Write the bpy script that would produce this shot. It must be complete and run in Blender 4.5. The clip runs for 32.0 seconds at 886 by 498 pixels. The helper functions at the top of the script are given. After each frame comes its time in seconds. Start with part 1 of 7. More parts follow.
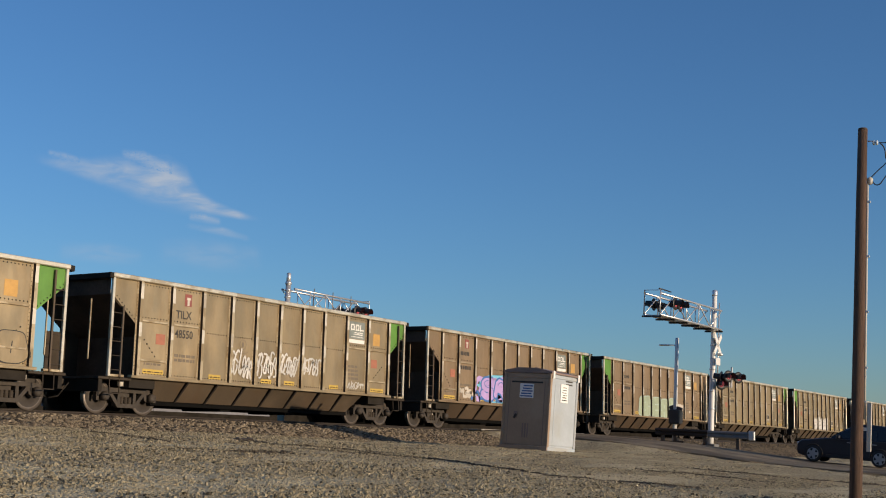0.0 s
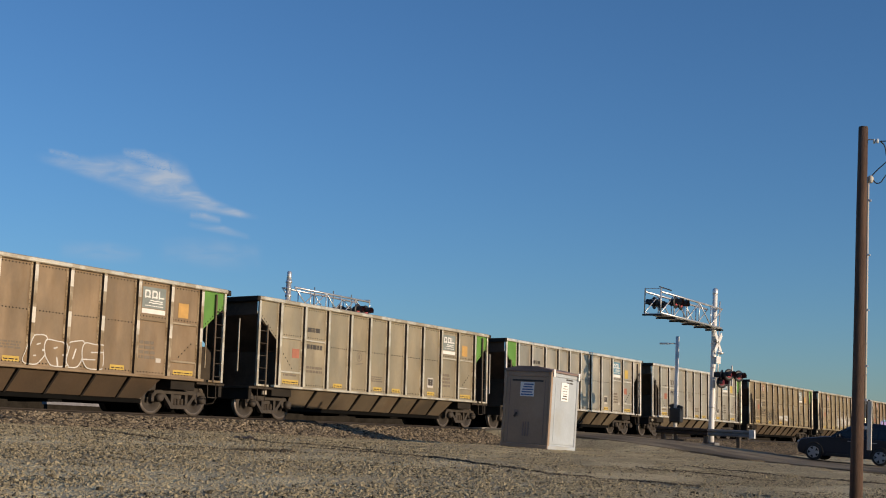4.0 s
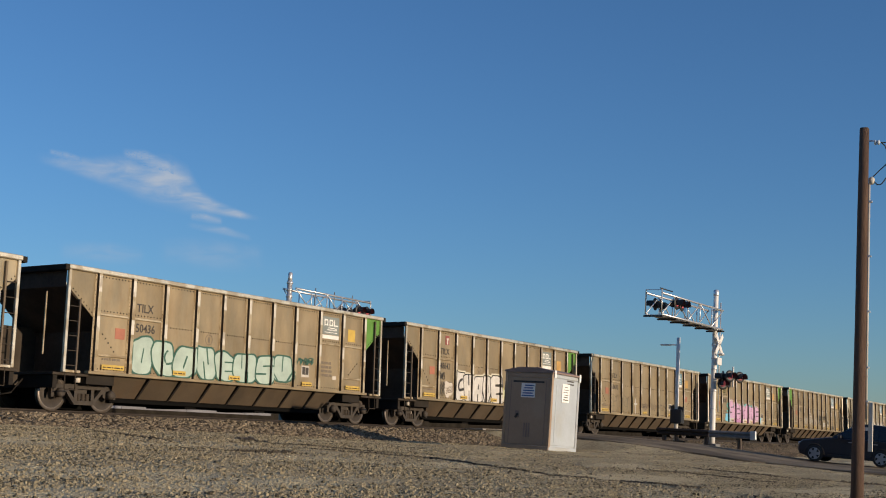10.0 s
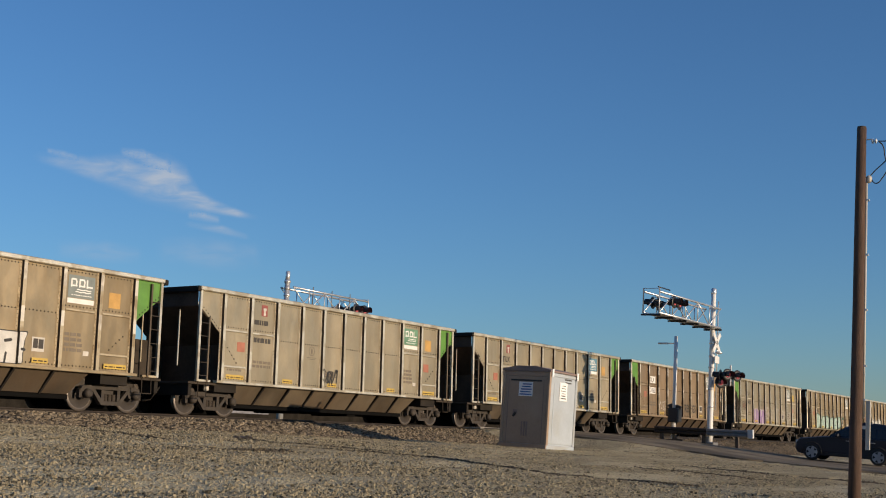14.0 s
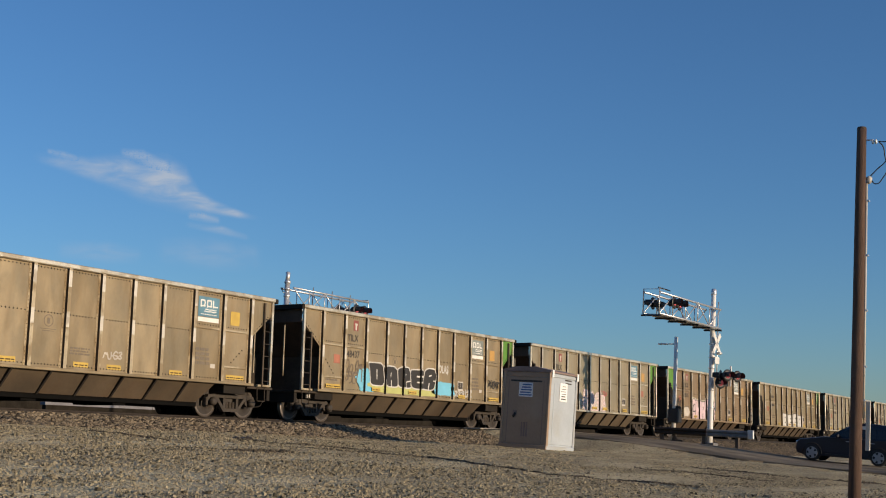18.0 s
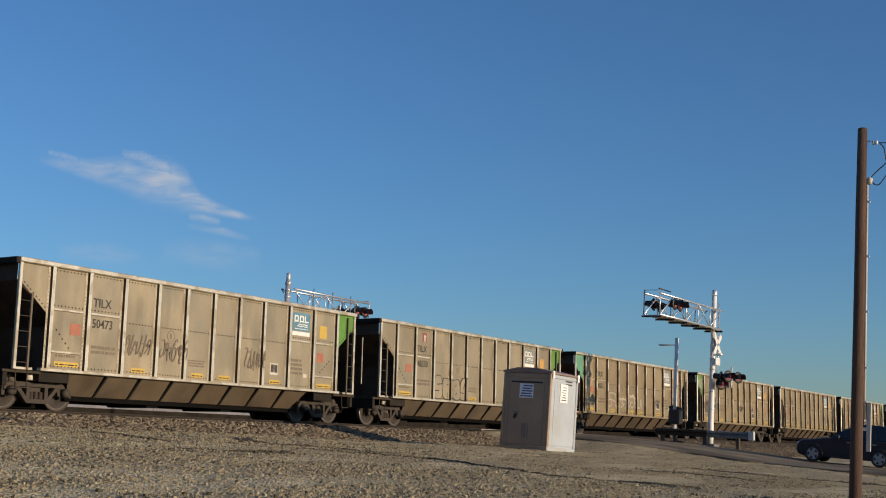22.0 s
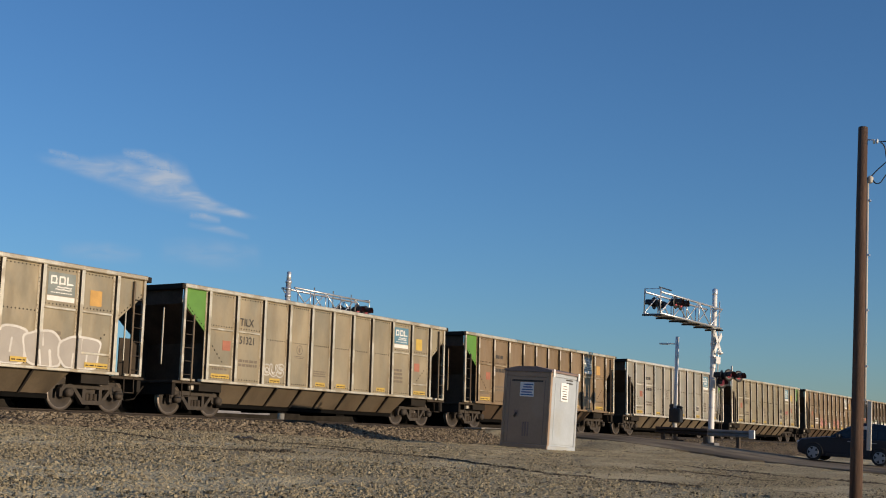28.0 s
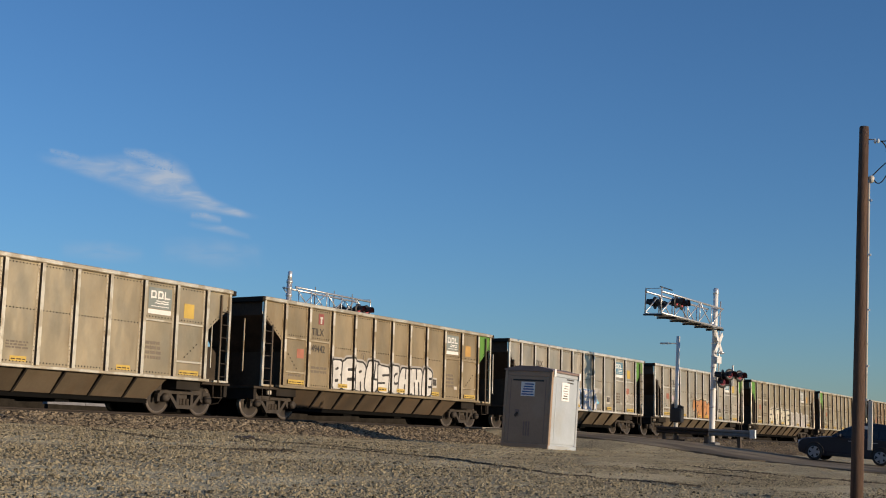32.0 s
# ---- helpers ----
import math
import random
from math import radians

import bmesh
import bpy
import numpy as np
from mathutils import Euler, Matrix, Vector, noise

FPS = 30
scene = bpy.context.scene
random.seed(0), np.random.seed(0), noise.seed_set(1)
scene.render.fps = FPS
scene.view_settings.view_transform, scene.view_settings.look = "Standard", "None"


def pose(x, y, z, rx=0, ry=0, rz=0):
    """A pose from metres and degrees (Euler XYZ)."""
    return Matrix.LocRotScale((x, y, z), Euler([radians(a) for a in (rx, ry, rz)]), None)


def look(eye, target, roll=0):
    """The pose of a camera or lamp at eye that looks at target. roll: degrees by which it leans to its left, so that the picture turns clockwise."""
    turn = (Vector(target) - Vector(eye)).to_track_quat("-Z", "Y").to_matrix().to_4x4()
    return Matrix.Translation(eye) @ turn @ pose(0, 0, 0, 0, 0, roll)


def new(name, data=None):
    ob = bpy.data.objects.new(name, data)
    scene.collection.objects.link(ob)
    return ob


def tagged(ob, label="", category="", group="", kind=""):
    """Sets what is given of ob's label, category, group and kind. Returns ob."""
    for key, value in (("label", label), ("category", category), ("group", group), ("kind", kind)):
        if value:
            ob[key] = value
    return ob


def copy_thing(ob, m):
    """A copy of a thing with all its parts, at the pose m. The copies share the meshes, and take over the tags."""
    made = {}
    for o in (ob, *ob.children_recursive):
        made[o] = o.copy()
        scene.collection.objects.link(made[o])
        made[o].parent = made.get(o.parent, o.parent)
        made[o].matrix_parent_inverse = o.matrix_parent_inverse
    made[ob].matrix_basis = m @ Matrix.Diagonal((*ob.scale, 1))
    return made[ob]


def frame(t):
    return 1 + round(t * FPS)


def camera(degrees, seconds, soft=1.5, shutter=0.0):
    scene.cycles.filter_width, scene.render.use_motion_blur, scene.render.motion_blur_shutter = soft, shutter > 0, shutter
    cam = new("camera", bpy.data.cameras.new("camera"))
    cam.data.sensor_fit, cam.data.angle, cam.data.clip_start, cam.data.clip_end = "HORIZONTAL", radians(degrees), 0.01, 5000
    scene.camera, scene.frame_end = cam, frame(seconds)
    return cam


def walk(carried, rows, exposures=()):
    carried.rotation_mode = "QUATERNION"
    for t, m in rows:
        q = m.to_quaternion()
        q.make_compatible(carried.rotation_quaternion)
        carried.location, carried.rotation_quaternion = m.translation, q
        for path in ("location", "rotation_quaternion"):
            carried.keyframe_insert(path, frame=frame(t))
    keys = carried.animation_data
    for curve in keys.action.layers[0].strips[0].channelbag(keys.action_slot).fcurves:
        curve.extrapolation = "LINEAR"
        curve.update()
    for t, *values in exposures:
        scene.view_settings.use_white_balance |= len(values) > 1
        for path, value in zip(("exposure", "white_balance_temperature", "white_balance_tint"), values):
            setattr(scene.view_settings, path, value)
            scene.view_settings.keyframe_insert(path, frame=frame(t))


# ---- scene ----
# One straight railway line runs along x with the railhead at z = 0 and its middle at y = 0.
# The camera stands on a gravel lot beside it and looks along the train towards a level crossing.
YAW, PITCH, ROLL, LENS = -58.513, 8.758, -1.4, 38.77
EYE = (0.0, -27.251, -0.593)
SHAKE = [  # seconds and small turns of the camera, in hundredths of a degree: yaw, pitch, roll
    (0, 0, 0, 0), (0.5, 4, 0, 0), (1, 4, 0, 0), (1.5, 4, 4, 0), (2, 0, 0, 0), (2.5, -2, -1, 0),
    (4.5, 3, -8, 0), (5, 4, -5, 0), (5.5, 4, 0, 0), (6, 1, -1, 0), (6.5, 0, -4, 0), (7, 0, 2, 0),
    (7.5, -1, 2, 0), (8, 0, 2, 0), (8.5, 0, -9, -3), (9, 0, -4, 0), (9.5, 6, -6, 0), (10, 6, -2, -4),
    (10.5, 1, -4, -2), (11, -3, -1, -2), (11.5, -2, -4, 0), (12, -4, -4, 0), (12.5, -7, -4, 0),
    (13, -4, -6, 0), (13.5, -5, -9, 0), (15.5, 0, 0, 0), (16, 0, -4, -3), (16.5, 4, -4, 0),
    (17, -3, -3, -4), (17.5, 1, 2, -3), (18, -4, -5, 0), (18.5, 0, 4, 0), (19, 0, 4, 0), (19.5, 3, 2, 0),
    (20, 0, 0, 0), (20.5, 4, 1, 0), (21, 1, -2, 0), (21.5, 0, -2, 0), (22, -1, 0, 0), (22.5, -1, 0, 0),
    (23, -4, 4, 0), (23.5, -4, 1, 0), (24, 0, 0, 0), (24.5, 0, 0, 0), (25, 0, 0, 0), (25.5, 3, 0, 0),
    (27.5, -1, -8, 0), (28, 1, -6, 0), (28.5, -2, -8, 0), (29, -20, -18, -15), (29.5, -22, -19, -15),
    (30, -3, -5, 0), (30.5, 3, -8, 0), (31, 5, -8, -2), (31.5, 8, -7, -3), (32, 5, -8, -2)]
cam = camera(LENS, 32.0, soft=1.05)
walk(cam, [(t, pose(*EYE, 90 + PITCH + b / 100, ROLL + c / 100, YAW + a / 100)) for t, a, b, c in SHAKE],
     exposures=[(0, 0.09, 6500, 15), (32, 0.09, 6500, 15)])

# ---- light ----
SUN_EL, SUN_X = 8.0, 0.0          # degrees above the horizon; share of the sun's way along x
world = bpy.data.worlds.new("world")
scene.world = world
world.use_nodes = True
wn = world.node_tree.nodes
sky = wn.new("ShaderNodeTexSky")
sky.sky_type = "NISHITA"
sky.sun_disc = False
sky.sun_elevation = radians(SUN_EL)
sky.sun_rotation = math.atan2(SUN_X, -1.0)
sky.air_density, sky.dust_density, sky.ozone_density = 1.0, 0.30, 4.8
wn["Background"].inputs[1].default_value = 0.143
world.node_tree.links.new(sky.outputs[0], wn["Background"].inputs[0])
sun = new("sun", bpy.data.lights.new("sun", "SUN"))
sun.data.energy, sun.data.angle, sun.data.color = 4.3, radians(0.53), (1.0, 0.795, 0.53)
sun.matrix_world = look((0, 0, 0), (-SUN_X, 1.0, -math.tan(radians(SUN_EL))))


# ---- materials ----
def mat(name, color, rough=0.6, metal=0.0, spread=0.25, scale=3.0, bump=0.0, stretch=(1, 1, 1), fine=60.0,
        second=None, second_amount=0.5, second_cut=(0.5, 0.68), spec=0.5, emit=0.0, wave=0.0, streak=None, streak_amount=0.4, vary=0.0):
    """A surface with two scales of variation: broad stains and fine grain, and a fine relief."""
    m = bpy.data.materials.new(name)
    m.use_nodes = True
    nt, p = m.node_tree, m.node_tree.nodes["Principled BSDF"]
    n, l = nt.nodes, nt.links
    co = n.new("ShaderNodeTexCoord")
    mp = n.new("ShaderNodeMapping")
    mp.inputs["Scale"].default_value = stretch
    l.new(co.outputs["Object"], mp.inputs[0])
    info = n.new("ShaderNodeObjectInfo")
    add = n.new("ShaderNodeVectorMath")
    add.operation = "MULTIPLY_ADD"
    add.inputs[1].default_value = (37.0, 17.0, 23.0)
    l.new(info.outputs["Random"], add.inputs[0])
    l.new(mp.outputs[0], add.inputs[2])
    broad, grain = n.new("ShaderNodeTexNoise"), n.new("ShaderNodeTexNoise")
    for tex, s, d in ((broad, scale, 4), (grain, fine, 3)):
        tex.inputs["Scale"].default_value, tex.inputs["Detail"].default_value = s, d
        l.new(add.outputs[0], tex.inputs["Vector"])
    mix = n.new("ShaderNodeMix")
    mix.data_type = "FLOAT"
    mix.inputs[0].default_value = 0.35
    l.new(broad.outputs[0], mix.inputs[2]), l.new(grain.outputs[0], mix.inputs[3])
    ramp = n.new("ShaderNodeValToRGB")
    ramp.color_ramp.elements[0].position, ramp.color_ramp.elements[1].position = 0.3, 0.7
    ramp.color_ramp.elements[0].color = (*[c * (1 - spread) for c in color], 1)
    ramp.color_ramp.elements[1].color = (*[min(1, c * (1 + spread)) for c in color], 1)
    l.new(mix.outputs[0], ramp.inputs[0])
    out = ramp.outputs[0]
    if second:
        big = n.new("ShaderNodeTexNoise")
        big.inputs["Scale"].default_value, big.inputs["Detail"].default_value = scale * 0.45, 6
        l.new(add.outputs[0], big.inputs["Vector"])
        cut = n.new("ShaderNodeMapRange")
        cut.inputs[1].default_value, cut.inputs[2].default_value = second_cut
        cut.inputs[4].default_value = second_amount
        l.new(big.outputs[0], cut.inputs[0])
        over = n.new("ShaderNodeMix")
        over.data_type = "RGBA"
        over.inputs[7].default_value = (*second, 1)
        l.new(cut.outputs[0], over.inputs[0]), l.new(out, over.inputs[6])
        out = over.outputs[2]
    if streak:   # thin runs of rust and coal dust down the sheet
        run, rmp, rcut, rover = n.new("ShaderNodeTexNoise"), n.new("ShaderNodeMapping"), n.new("ShaderNodeMapRange"), n.new("ShaderNodeMix")
        rmp.inputs["Scale"].default_value = (2.0, 1.0, 0.7)
        run.inputs["Scale"].default_value, run.inputs["Detail"].default_value, run.inputs["Roughness"].default_value = 1.0, 4, 0.5
        rcut.inputs[1].default_value, rcut.inputs[2].default_value, rcut.inputs[4].default_value = 0.50, 0.74, streak_amount
        rover.data_type = "RGBA"
        rover.inputs[7].default_value = (*streak, 1)
        l.new(add.outputs[0], rmp.inputs[0]), l.new(rmp.outputs[0], run.inputs["Vector"]), l.new(run.outputs[0], rcut.inputs[0])
        l.new(rcut.outputs[0], rover.inputs[0]), l.new(out, rover.inputs[6])
        out = rover.outputs[2]
    if vary:     # each piece a little lighter or darker than the next
        vr, vm = n.new("ShaderNodeMapRange"), n.new("ShaderNodeMix")
        vr.inputs[3].default_value, vr.inputs[4].default_value = 1 - vary, 1 + vary
        vm.data_type, vm.blend_type = "RGBA", "MULTIPLY"
        vm.inputs[0].default_value = 1.0
        l.new(info.outputs["Random"], vr.inputs[0]), l.new(out, vm.inputs[6]), l.new(vr.outputs[0], vm.inputs[7])
        out = vm.outputs[2]
    l.new(out, p.inputs["Base Color"])
    p.inputs["Roughness"].default_value, p.inputs["Metallic"].default_value = rough, metal
    p.inputs["Specular IOR Level"].default_value = spec
    if wave:     # sheen that comes and goes over the sheet
        sheen = n.new("ShaderNodeMapRange")
        sheen.inputs[1].default_value, sheen.inputs[2].default_value = 0.35, 0.65
        sheen.inputs[3].default_value, sheen.inputs[4].default_value = rough - 0.14, rough + 0.14
        l.new(broad.outputs[0], sheen.inputs[0]), l.new(sheen.outputs[0], p.inputs["Roughness"])
    if bump:
        bp = n.new("ShaderNodeBump")
        bp.inputs["Strength"].default_value, bp.inputs["Distance"].default_value = bump, 0.02
        l.new(grain.outputs[0], bp.inputs["Height"]), l.new(bp.outputs[0], p.inputs["Normal"])
        if wave:
            dent, wb = n.new("ShaderNodeTexNoise"), n.new("ShaderNodeBump")
            dent.inputs["Scale"].default_value, dent.inputs["Detail"].default_value = 1.7, 1
            wb.inputs["Strength"].default_value, wb.inputs["Distance"].default_value = wave, 0.06
            l.new(add.outputs[0], dent.inputs["Vector"]), l.new(dent.outputs[0], wb.inputs["Height"])
            l.new(wb.outputs[0], bp.inputs["Normal"])
    if emit:
        p.inputs["Emission Color"].default_value, p.inputs["Emission Strength"].default_value = (*color, 1), emit
    return m


def gravel(name, dark, light, size, patch, bump=1.0):
    """Loose stones: each cell of the pattern is one stone of its own shade, with broad worn patches of finer dirt."""
    m = bpy.data.materials.new(name)
    m.use_nodes = True
    n, l = m.node_tree.nodes, m.node_tree.links
    p = n["Principled BSDF"]
    geo = n.new("ShaderNodeNewGeometry")
    cell = n.new("ShaderNodeTexVoronoi")
    cell.inputs["Scale"].default_value = 1 / size
    l.new(geo.outputs["Position"], cell.inputs["Vector"])
    ramp = n.new("ShaderNodeValToRGB")
    ramp.color_ramp.elements[0].color, ramp.color_ramp.elements[1].color = (*dark, 1), (*light, 1)
    sep = n.new("ShaderNodeSeparateColor")
    l.new(cell.outputs["Color"], sep.inputs[0]), l.new(sep.outputs[0], ramp.inputs[0])
    big = n.new("ShaderNodeTexNoise")
    big.inputs["Scale"].default_value, big.inputs["Detail"].default_value = 0.35, 8
    mp = n.new("ShaderNodeMapping")
    mp.inputs["Scale"].default_value = (0.45, 1.9, 1.0)
    l.new(geo.outputs["Position"], mp.inputs[0]), l.new(mp.outputs[0], big.inputs["Vector"])
    cut = n.new("ShaderNodeMapRange")
    cut.inputs[1].default_value, cut.inputs[2].default_value, cut.inputs[4].default_value = 0.49, 0.62, 0.75
    l.new(big.outputs[0], cut.inputs[0])
    mix = n.new("ShaderNodeMix")
    mix.data_type = "RGBA"
    mix.inputs[7].default_value = (*patch, 1)
    l.new(cut.outputs[0], mix.inputs[0]), l.new(ramp.outputs[0], mix.inputs[6])
    l.new(mix.outputs[2], p.inputs["Base Color"])
    p.inputs["Roughness"].default_value = 0.95
    p.inputs["Specular IOR Level"].default_value = 0.2
    bp = n.new("ShaderNodeBump")
    bp.inputs["Strength"].default_value, bp.inputs["Distance"].default_value = bump, size * 1.1
    bp.invert = True
    l.new(cell.outputs["Distance"], bp.inputs["Height"]), l.new(bp.outputs[0], p.inputs["Normal"])
    return m


M_LOT = gravel("lot_gravel", (0.21, 0.178, 0.112), (0.56, 0.478, 0.300), 0.035, (0.62, 0.535, 0.34), 1.0)
M_BALLAST = gravel("ballast_stone", (0.02, 0.017, 0.013), (0.26, 0.215, 0.155), 0.07, (0.05, 0.042, 0.032))
M_ASPHALT = mat("worn_asphalt", (0.25, 0.205, 0.142), 0.95, spec=0.1, spread=0.4, scale=0.6, fine=45, bump=0.5, second=(0.11, 0.093, 0.072), second_amount=0.8, second_cut=(0.46, 0.56))
M_PANELROAD = mat("crossing_concrete", (0.27, 0.25, 0.22), 0.85, spread=0.2, bump=0.3)
M_RAIL = mat("rusty_rail_steel", (0.040, 0.031, 0.025), 0.55, 0.5, spread=0.3, scale=6)
M_TIE = mat("creosoted_timber", (0.075, 0.058, 0.045), 0.9, stretch=(1, 8, 1), bump=0.4)
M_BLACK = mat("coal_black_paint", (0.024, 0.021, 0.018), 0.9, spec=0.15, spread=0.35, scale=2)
M_PITCH = mat("pitch_black_underside", (0.006, 0.006, 0.006), 0.95, spread=0.3, spec=0.05)
M_UNDER = mat("grime_and_flank_shade", (0.048, 0.039, 0.031), 0.85, spec=0.2, spread=0.35, scale=3)
M_SLOPE = mat("dark_brown_sheet", (0.090, 0.060, 0.042), 0.85, spec=0.15, spread=0.4, scale=1.2, fine=14)
M_TRUCK = mat("dusty_cast_steel", (0.044, 0.036, 0.029), 0.75, 0.15, spread=0.4, scale=5, bump=0.2)
M_WHEEL = mat("wheel_steel", (0.042, 0.035, 0.030), 0.6, 0.3, spread=0.3, scale=5)
M_TREAD = mat("polished_tread", (0.15, 0.13, 0.115), 0.42, 0.5, spread=0.2)
M_GREEN = mat("green_panel_paint", (0.095, 0.235, 0.04), 0.5, spread=0.2, scale=2.5)
M_TEAL = mat("teal_panel_paint", (0.11, 0.29, 0.19), 0.5, spread=0.25, scale=2.5)
M_LOGO = mat("faded_blue_plate", (0.095, 0.22, 0.30), 0.5, spread=0.25, scale=3)
M_LOGO2 = mat("dull_plate", (0.19, 0.22, 0.21), 0.55, spread=0.25, scale=3)
M_LOGO3 = mat("green_plate", (0.12, 0.25, 0.16), 0.55, spread=0.25, scale=3)
M_WHITE = mat("white_marking", (0.72, 0.71, 0.68), 0.55, spread=0.12, scale=4)
M_PALE = mat("faded_white_marking", (0.50, 0.47, 0.42), 0.6, spread=0.15, scale=5)
M_INK = mat("black_stencil", (0.05, 0.045, 0.04), 0.7, spread=0.3, scale=6)
M_FADEINK = mat("faded_stencil", (0.165, 0.135, 0.10), 0.7, spread=0.2, scale=6)
M_ORANGE = mat("orange_patch", (0.48, 0.28, 0.08), 0.5, spread=0.2, scale=4)
M_YELLOW = mat("yellow_patch", (0.50, 0.345, 0.07), 0.5, spread=0.15, scale=4)
M_RED = mat("red_patch", (0.35, 0.135, 0.085), 0.55, spread=0.2, scale=4)
M_REDSIGN = mat("red_sign", (0.25, 0.07, 0.06), 0.55, spread=0.15, scale=4)
M_GALV = mat("galvanised_steel", (0.62, 0.63, 0.64), 0.38, 0.65, spread=0.12, scale=2)
M_GUARD = mat("dark_guard_steel", (0.20, 0.20, 0.20), 0.6, 0.3, spread=0.25, scale=3)
M_WPAINT = mat("white_pole_paint", (0.66, 0.66, 0.65), 0.45, spread=0.08, scale=2)
M_SIGNALBLK = mat("signal_black", (0.018, 0.018, 0.02), 0.5, spread=0.2)
M_HEDGE = mat("dark_scrub", (0.022, 0.019, 0.015), 0.95, spec=0.05, spread=0.5, scale=1.5, fine=12)
M_FARWALL = mat("grimy_concrete", (0.19, 0.19, 0.205), 0.95, spec=0.1, spread=0.3, scale=0.8, fine=9)
M_LENS = mat("red_lens", (0.50, 0.10, 0.11), 0.3, spread=0.1, emit=0.25)
M_WOOD = mat("weathered_pole_timber", (0.092, 0.055, 0.038), 0.9, spread=0.45, scale=2.0, stretch=(9, 9, 0.5), fine=22, bump=0.6)
M_PVC = mat("dusty_white_plastic", (0.50, 0.475, 0.42), 0.55, spread=0.12)
# the toilet's door-side colour carries that side's shade and warm ground bounce
M_LOODOOR = mat("shaded_side_plastic", (0.325, 0.232, 0.160), 0.6, spread=0.14, scale=1.5, fine=15, second=(0.38, 0.30, 0.22), second_amount=0.7)
M_LOO = mat("moulded_grey_plastic", (0.385, 0.432, 0.475), 0.55, spread=0.12, scale=1.5, fine=15, second=(0.34, 0.325, 0.28), second_amount=0.45, second_cut=(0.53, 0.66))
M_LOOROOF = mat("brown_plastic_roof", (0.23, 0.165, 0.14), 0.6, spread=0.15)
M_DECAL = mat("notice_sheet", (0.80, 0.80, 0.80), 0.5, spread=0.05)
M_DECALBLUE = mat("blue_notice_print", (0.06, 0.13, 0.33), 0.5)
M_CARPAINT = mat("dark_blue_car_paint", (0.010, 0.014, 0.026), 0.3, 0.2, spread=0.1)
M_GLASS = mat("tinted_car_glass", (0.012, 0.014, 0.016), 0.08, spread=0.05)
M_TYRE = mat("tyre_rubber", (0.022, 0.022, 0.022), 0.85)
M_ALLOY = mat("alloy_rim", (0.34, 0.35, 0.37), 0.45, 0.5, spread=0.05)
M_LAMP = mat("clear_lamp", (0.55, 0.57, 0.6), 0.12, spread=0.05)
M_WIRE = mat("black_cable", (0.02, 0.02, 0.02), 0.6)
M_PORCELAIN = mat("glass_insulator", (0.45, 0.52, 0.58), 0.2)

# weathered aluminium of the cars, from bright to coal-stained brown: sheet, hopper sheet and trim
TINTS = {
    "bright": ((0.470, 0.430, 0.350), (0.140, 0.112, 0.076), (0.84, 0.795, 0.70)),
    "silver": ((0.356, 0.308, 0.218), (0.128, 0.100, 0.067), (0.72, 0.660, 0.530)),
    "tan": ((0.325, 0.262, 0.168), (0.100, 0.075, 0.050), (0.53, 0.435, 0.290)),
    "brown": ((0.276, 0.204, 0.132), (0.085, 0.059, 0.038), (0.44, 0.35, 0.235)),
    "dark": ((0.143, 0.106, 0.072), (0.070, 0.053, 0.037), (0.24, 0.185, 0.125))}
# how dark the dirt lies in blotches on the trim
RUBBED = {"bright": (0.80, 0.77, 0.72), "silver": (0.70, 0.64, 0.56), "tan": (0.62, 0.56, 0.48), "brown": (0.58, 0.52, 0.44), "dark": (0.55, 0.50, 0.44)}
M_BARE = mat("rubbed_bare_aluminium", (0.72, 0.66, 0.55), 0.40, 0.40, spread=0.14, scale=3.0, fine=20, second=(0.40, 0.33, 0.24), second_amount=0.75, second_cut=(0.54, 0.60))
TINT_MATS = {}
for key, (sheet, hop, trim) in TINTS.items():
    TINT_MATS[key] = (
        mat(key + "_aluminium_sheet", sheet, 0.42, {"bright": 0.62, "silver": 0.42, "tan": 0.37}.get(key, 0.30), spread=0.11, spec=0.12, scale=1.1, stretch=(1.25, 1, 0.7), fine=11, bump=0.06,
            second=tuple(c * q for c, q in zip(sheet, (0.60, 0.55, 0.48))), second_amount=0.42 if key in ("tan", "brown") else 0.30, wave=0.7,
            streak=tuple(c * q for c, q in zip(sheet, (0.62, 0.48, 0.34))), streak_amount=0.30 if key in ("tan", "brown") else 0.20, vary=0.12 if key in ("tan", "brown") else 0.07),
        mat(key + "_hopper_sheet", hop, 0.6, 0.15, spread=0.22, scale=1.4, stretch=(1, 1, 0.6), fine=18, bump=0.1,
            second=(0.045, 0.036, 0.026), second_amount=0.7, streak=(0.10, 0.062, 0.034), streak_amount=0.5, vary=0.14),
        mat(key + "_aluminium_trim", trim, 0.40, 0.62 if key in ("bright", "silver") else 0.48, spread=0.18, scale=3.4, stretch=(1, 1, 1.0), fine=14,
            second=tuple(c * q for c, q in zip(trim, RUBBED[key])), second_amount=0.9, second_cut=(0.50, 0.57)))


# ---- mesh helpers ----
def put(name, bm, material, parent=None, label="", loc=(0, 0, 0)):
    me = bpy.data.meshes.new(name)
    bm.to_mesh(me)
    bm.free()
    for m in material if isinstance(material, (list, tuple)) else [material]:
        me.materials.append(m)
    return reuse(name, me, parent, label, loc)


def reuse(name, me, parent=None, label="", loc=(0, 0, 0)):
    ob = new(name, me)
    ob.location = loc
    if parent is not None:
        ob.parent = parent
    if label:
        ob["label"] = label
    return ob


part = put


